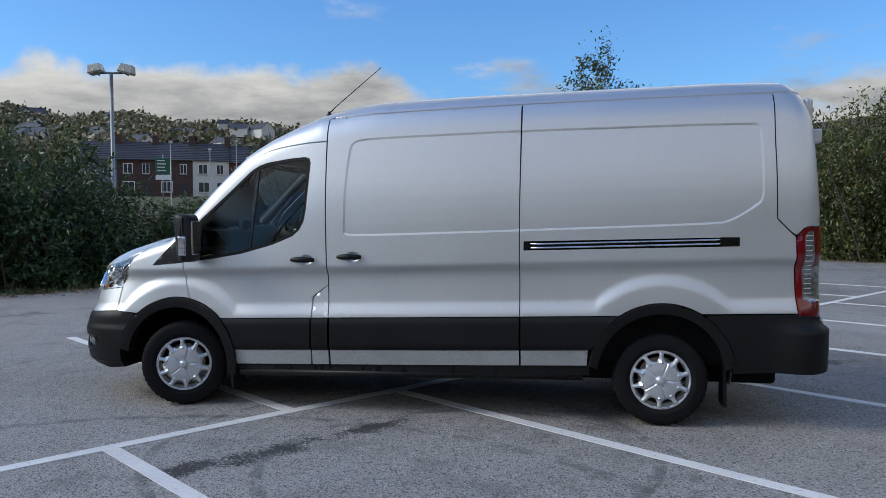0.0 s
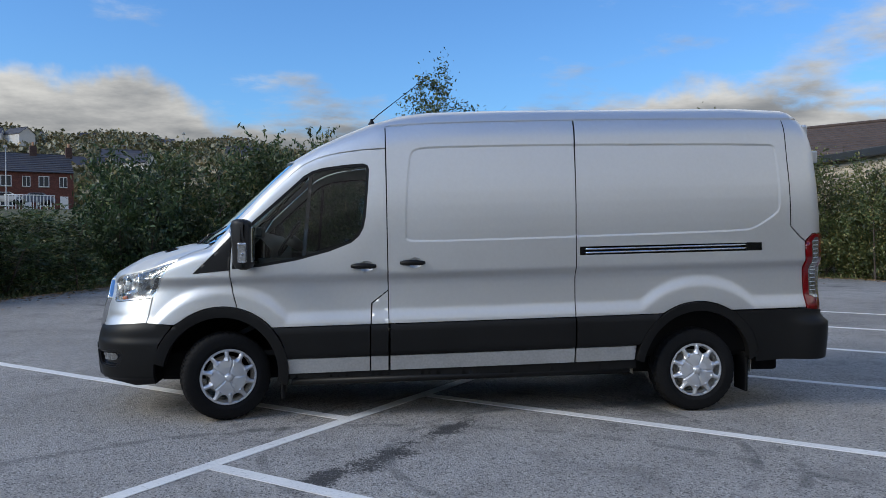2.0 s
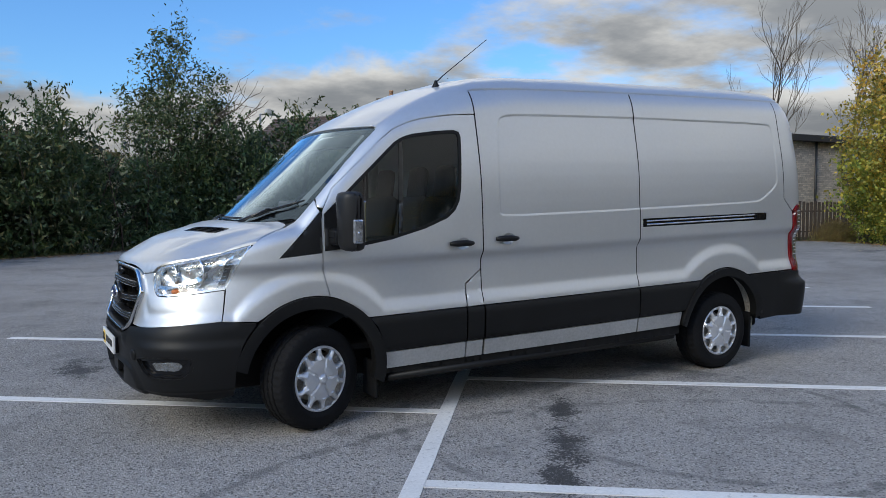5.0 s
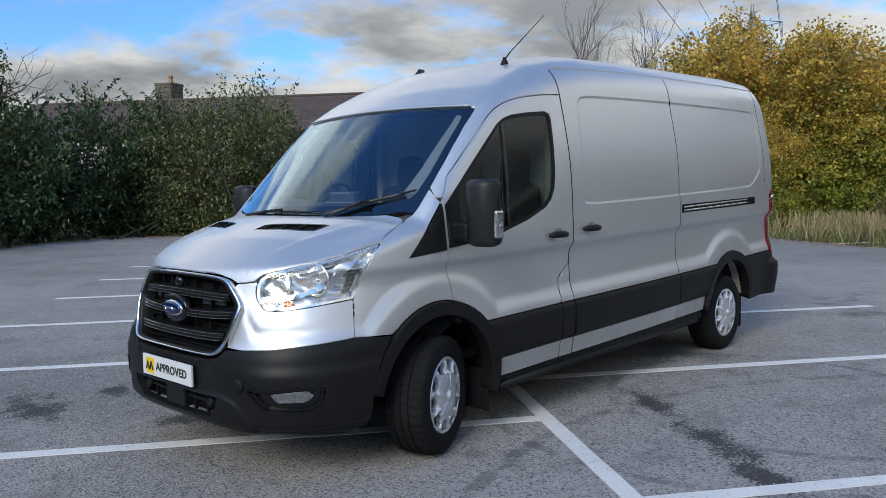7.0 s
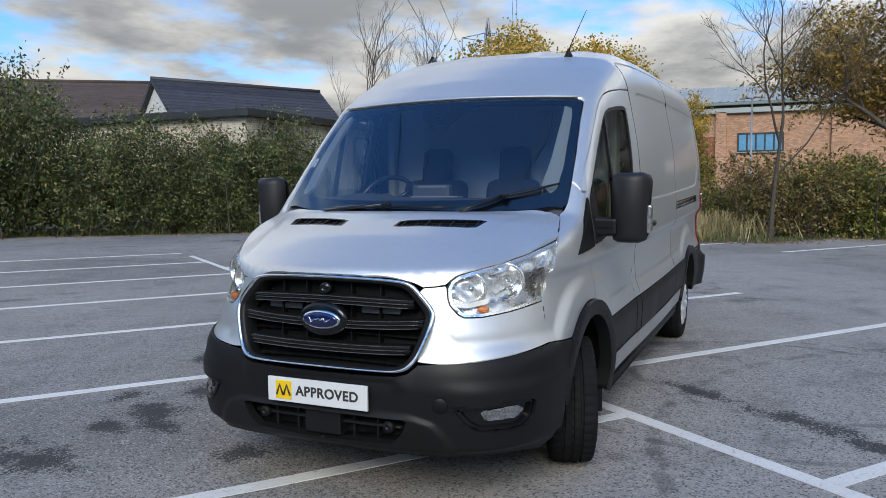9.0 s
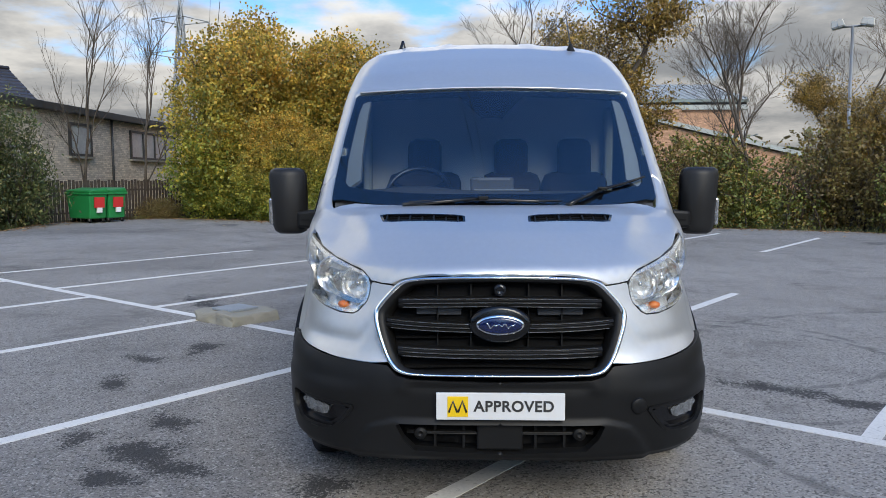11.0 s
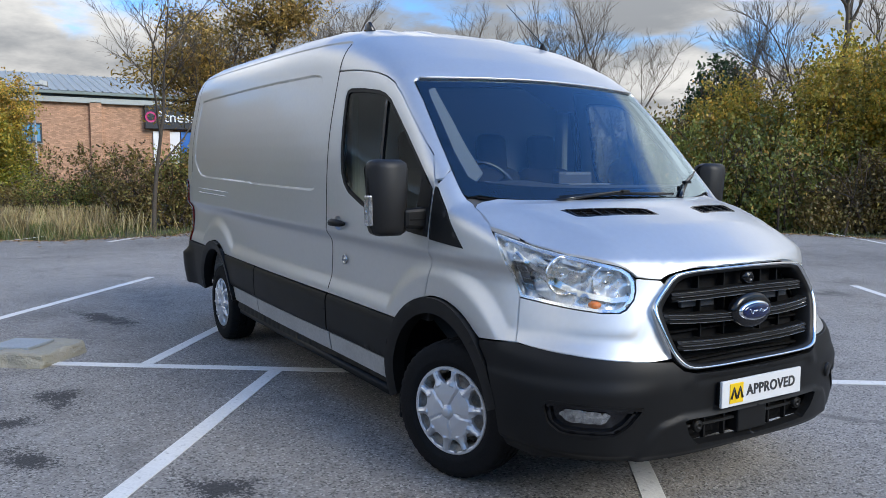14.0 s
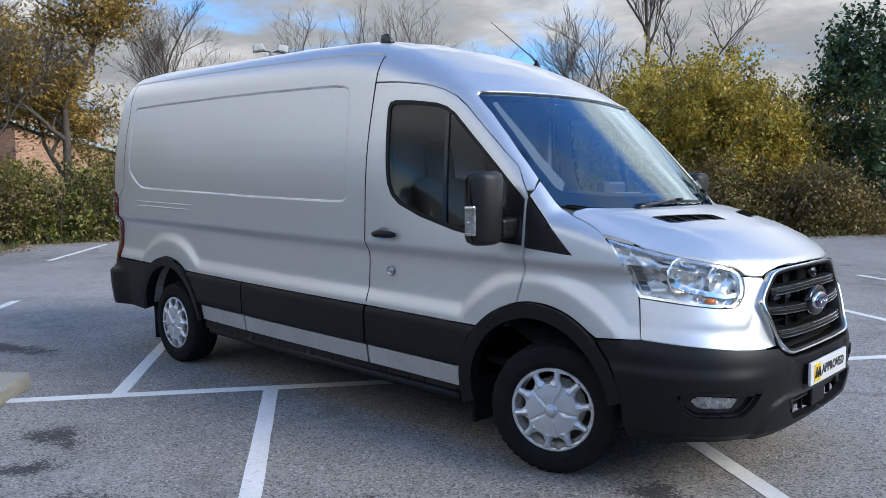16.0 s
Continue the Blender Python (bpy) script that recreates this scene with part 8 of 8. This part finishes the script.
# aerial and fin on the roof
base = on_glass(1.16, -.55, .0)
v, f = revolve([(0, .045), (.010, .045), (.014, .03), (.026, .008), (.034, -.01)], 20)
aerial = part("aerial_base", mesh_from("aerial_base", [(base.x + a, base.y + c, base.z + b) for a, b, c in v], f), CLAD, van, "black aerial foot")
part("aerial_mast", mesh_from("aerial_mast", *tube([base + Vector((0, 0, .03)), base + Vector((.06, 0, .085)), base + Vector((.44, -.01, .385))], [.006, .004, .0025], 6)), GLOSS_BLACK, aerial, "thin raked aerial")
base = on_glass(1.50, .60, .0)
bm = bmesh.new()
add_box(bm, (-.05, -.022, -.01), (.06, .022, .062), .012)
for q in bm.verts:
    if q.co.z > .02:
        q.co.y *= .5
        q.co.x = q.co.x * .6 + .022
bmesh.ops.transform(bm, matrix=Matrix.Translation(base), verts=bm.verts[:])
part("roof_fin", bm_mesh("roof_fin", bm, True), GLOSS_BLACK, van, "black fin aerial")

# cab
part("cab_floor", box_mesh("cab_floor", (-.25, -.86, .48), (1.34, .86, .52)), DARK, van)
part("bulkhead", box_mesh("bulkhead", (1.325, -.86, .5), (1.343, .86, 2.15), .004), BULKHEAD, van, "grey load bay bulkhead")
part("headlining", mesh_from("headlining", *panel(over, [(.56, -.70), (.56, .70), (1.30, .76), (1.30, -.76)], (), (.1, .1), -.06, 0)), TRIM_GREY, van, "grey headlining")
prof = [(-.20, 1.23), (-.12, 1.335), (.0, 1.385), (.12, 1.40), (.22, 1.385), (.30, 1.29), (.30, .95), (.20, .70), (.0, .6)]
v, f = [], []
ys = np.linspace(-.84, .84, 15)
for y in ys:
    hump = .03 * math.exp(-((y - .42) / .2) ** 2)
    for x, z in prof:
        v.append((x + .12 * y * y, y, z + (hump if x > -.1 and z > 1.1 else 0)))
k = len(prof)
for i in range(len(ys) - 1):
    for j in range(k - 1):
        f.append((i * k + j, i * k + j + 1, (i + 1) * k + j + 1, (i + 1) * k + j))
dash = part("dashboard", mesh_from("dashboard", v, f), DASH, van, "dark dashboard")
part("dash_tray", box_mesh("dash_tray", (.10, -.20, 1.40), (.18, .10, 1.410), .004), DASH_PALE, dash, "pale papers on the dashboard")
part("dash_binnacle", box_mesh("dash_binnacle", (.16, -.12, 1.39), (.22, .12, 1.475), .012), DASH, dash)
part("paper_slip", box_mesh("paper_slip", (.155, -.10, 1.458), (.160, .08, 1.470)), DASH_PALE, dash, "pale slip on the dashboard")
m = Matrix.Translation((.40, .42, 1.365)) @ pose(0, 0, 0, 0, -58, 0)
pts = [m @ Vector((.19 * math.cos(2 * math.pi * i / 32), .19 * math.sin(2 * math.pi * i / 32), 0)) for i in range(33)]
sw = part("steering_wheel", mesh_from("steering_wheel", *tube(pts, .015, 8, caps=False)), GLOSS_BLACK, van, "black steering wheel")
for w in (0, 120, 240):
    part("wheel_spoke", mesh_from("wheel_spoke", *tube([m @ Vector((0, 0, -.02)), m @ Vector((.18 * math.cos(radians(w + 180)), .18 * math.sin(radians(w + 180)), 0))], .016, 6)), GLOSS_BLACK, sw)
part("wheel_boss", mesh_from("wheel_boss", *tube([m @ Vector((0, 0, .02)), m @ Vector((0, 0, -.16))], [.06, .045], 12)), DASH, sw)
for y, w in ((.43, .25), (-.16, .20), (-.59, .22)):
    bm = bmesh.new()
    add_box(bm, (.62, y - w, .74), (1.12, y + w, .90), .05)
    seat = part("cab_seat", bm_mesh("cab_seat", bm, True), SEAT, van, "dark cloth cab seat")
    bm = bmesh.new()
    add_box(bm, (-.07, -w, 0), (.07, w, .66), .068)
    bmesh.ops.transform(bm, matrix=Matrix.Translation((1.08, y, .86)) @ pose(0, 0, 0, 0, 10, 0), verts=bm.verts[:])
    part("seat_back", bm_mesh("seat_back", bm, True), SEAT, seat)
    bm = bmesh.new()
    add_box(bm, (-.05, -.115, -.10), (.05, .115, .22), .05)
    bmesh.ops.transform(bm, matrix=Matrix.Translation((1.20, y, 1.52)) @ pose(0, 0, 0, 0, 8, 0), verts=bm.verts[:])
    part("headrest", bm_mesh("headrest", bm, True), SEAT, seat, "dark headrest")
for s in (1, -1):
    strip = [(-.02, .825), (.15, .822), (.42, .80), (.50, .775), (.485, .712), (.40, .718), (.16, .725), (.02, .715)]
    part("pillar_trim", mesh_from("pillar_trim", *panel(over, strip, (), (.05, .03), -.016, .02, s=s)), PILLAR_GREY, van, "grey windscreen pillar trim")
    part("door_trim", box_mesh("door_trim", (.28, min(s * .84, s * .88), .70), (1.24, max(s * .84, s * .88), 1.235), .01), DASH, van, "dark door trim")
    part("belt_pillar", box_mesh("belt_pillar", (1.24, min(s * .80, s * .86), .7), (1.33, max(s * .80, s * .86), 1.95), .02), TRIM_GREY, van, "pale belt pillar trim")
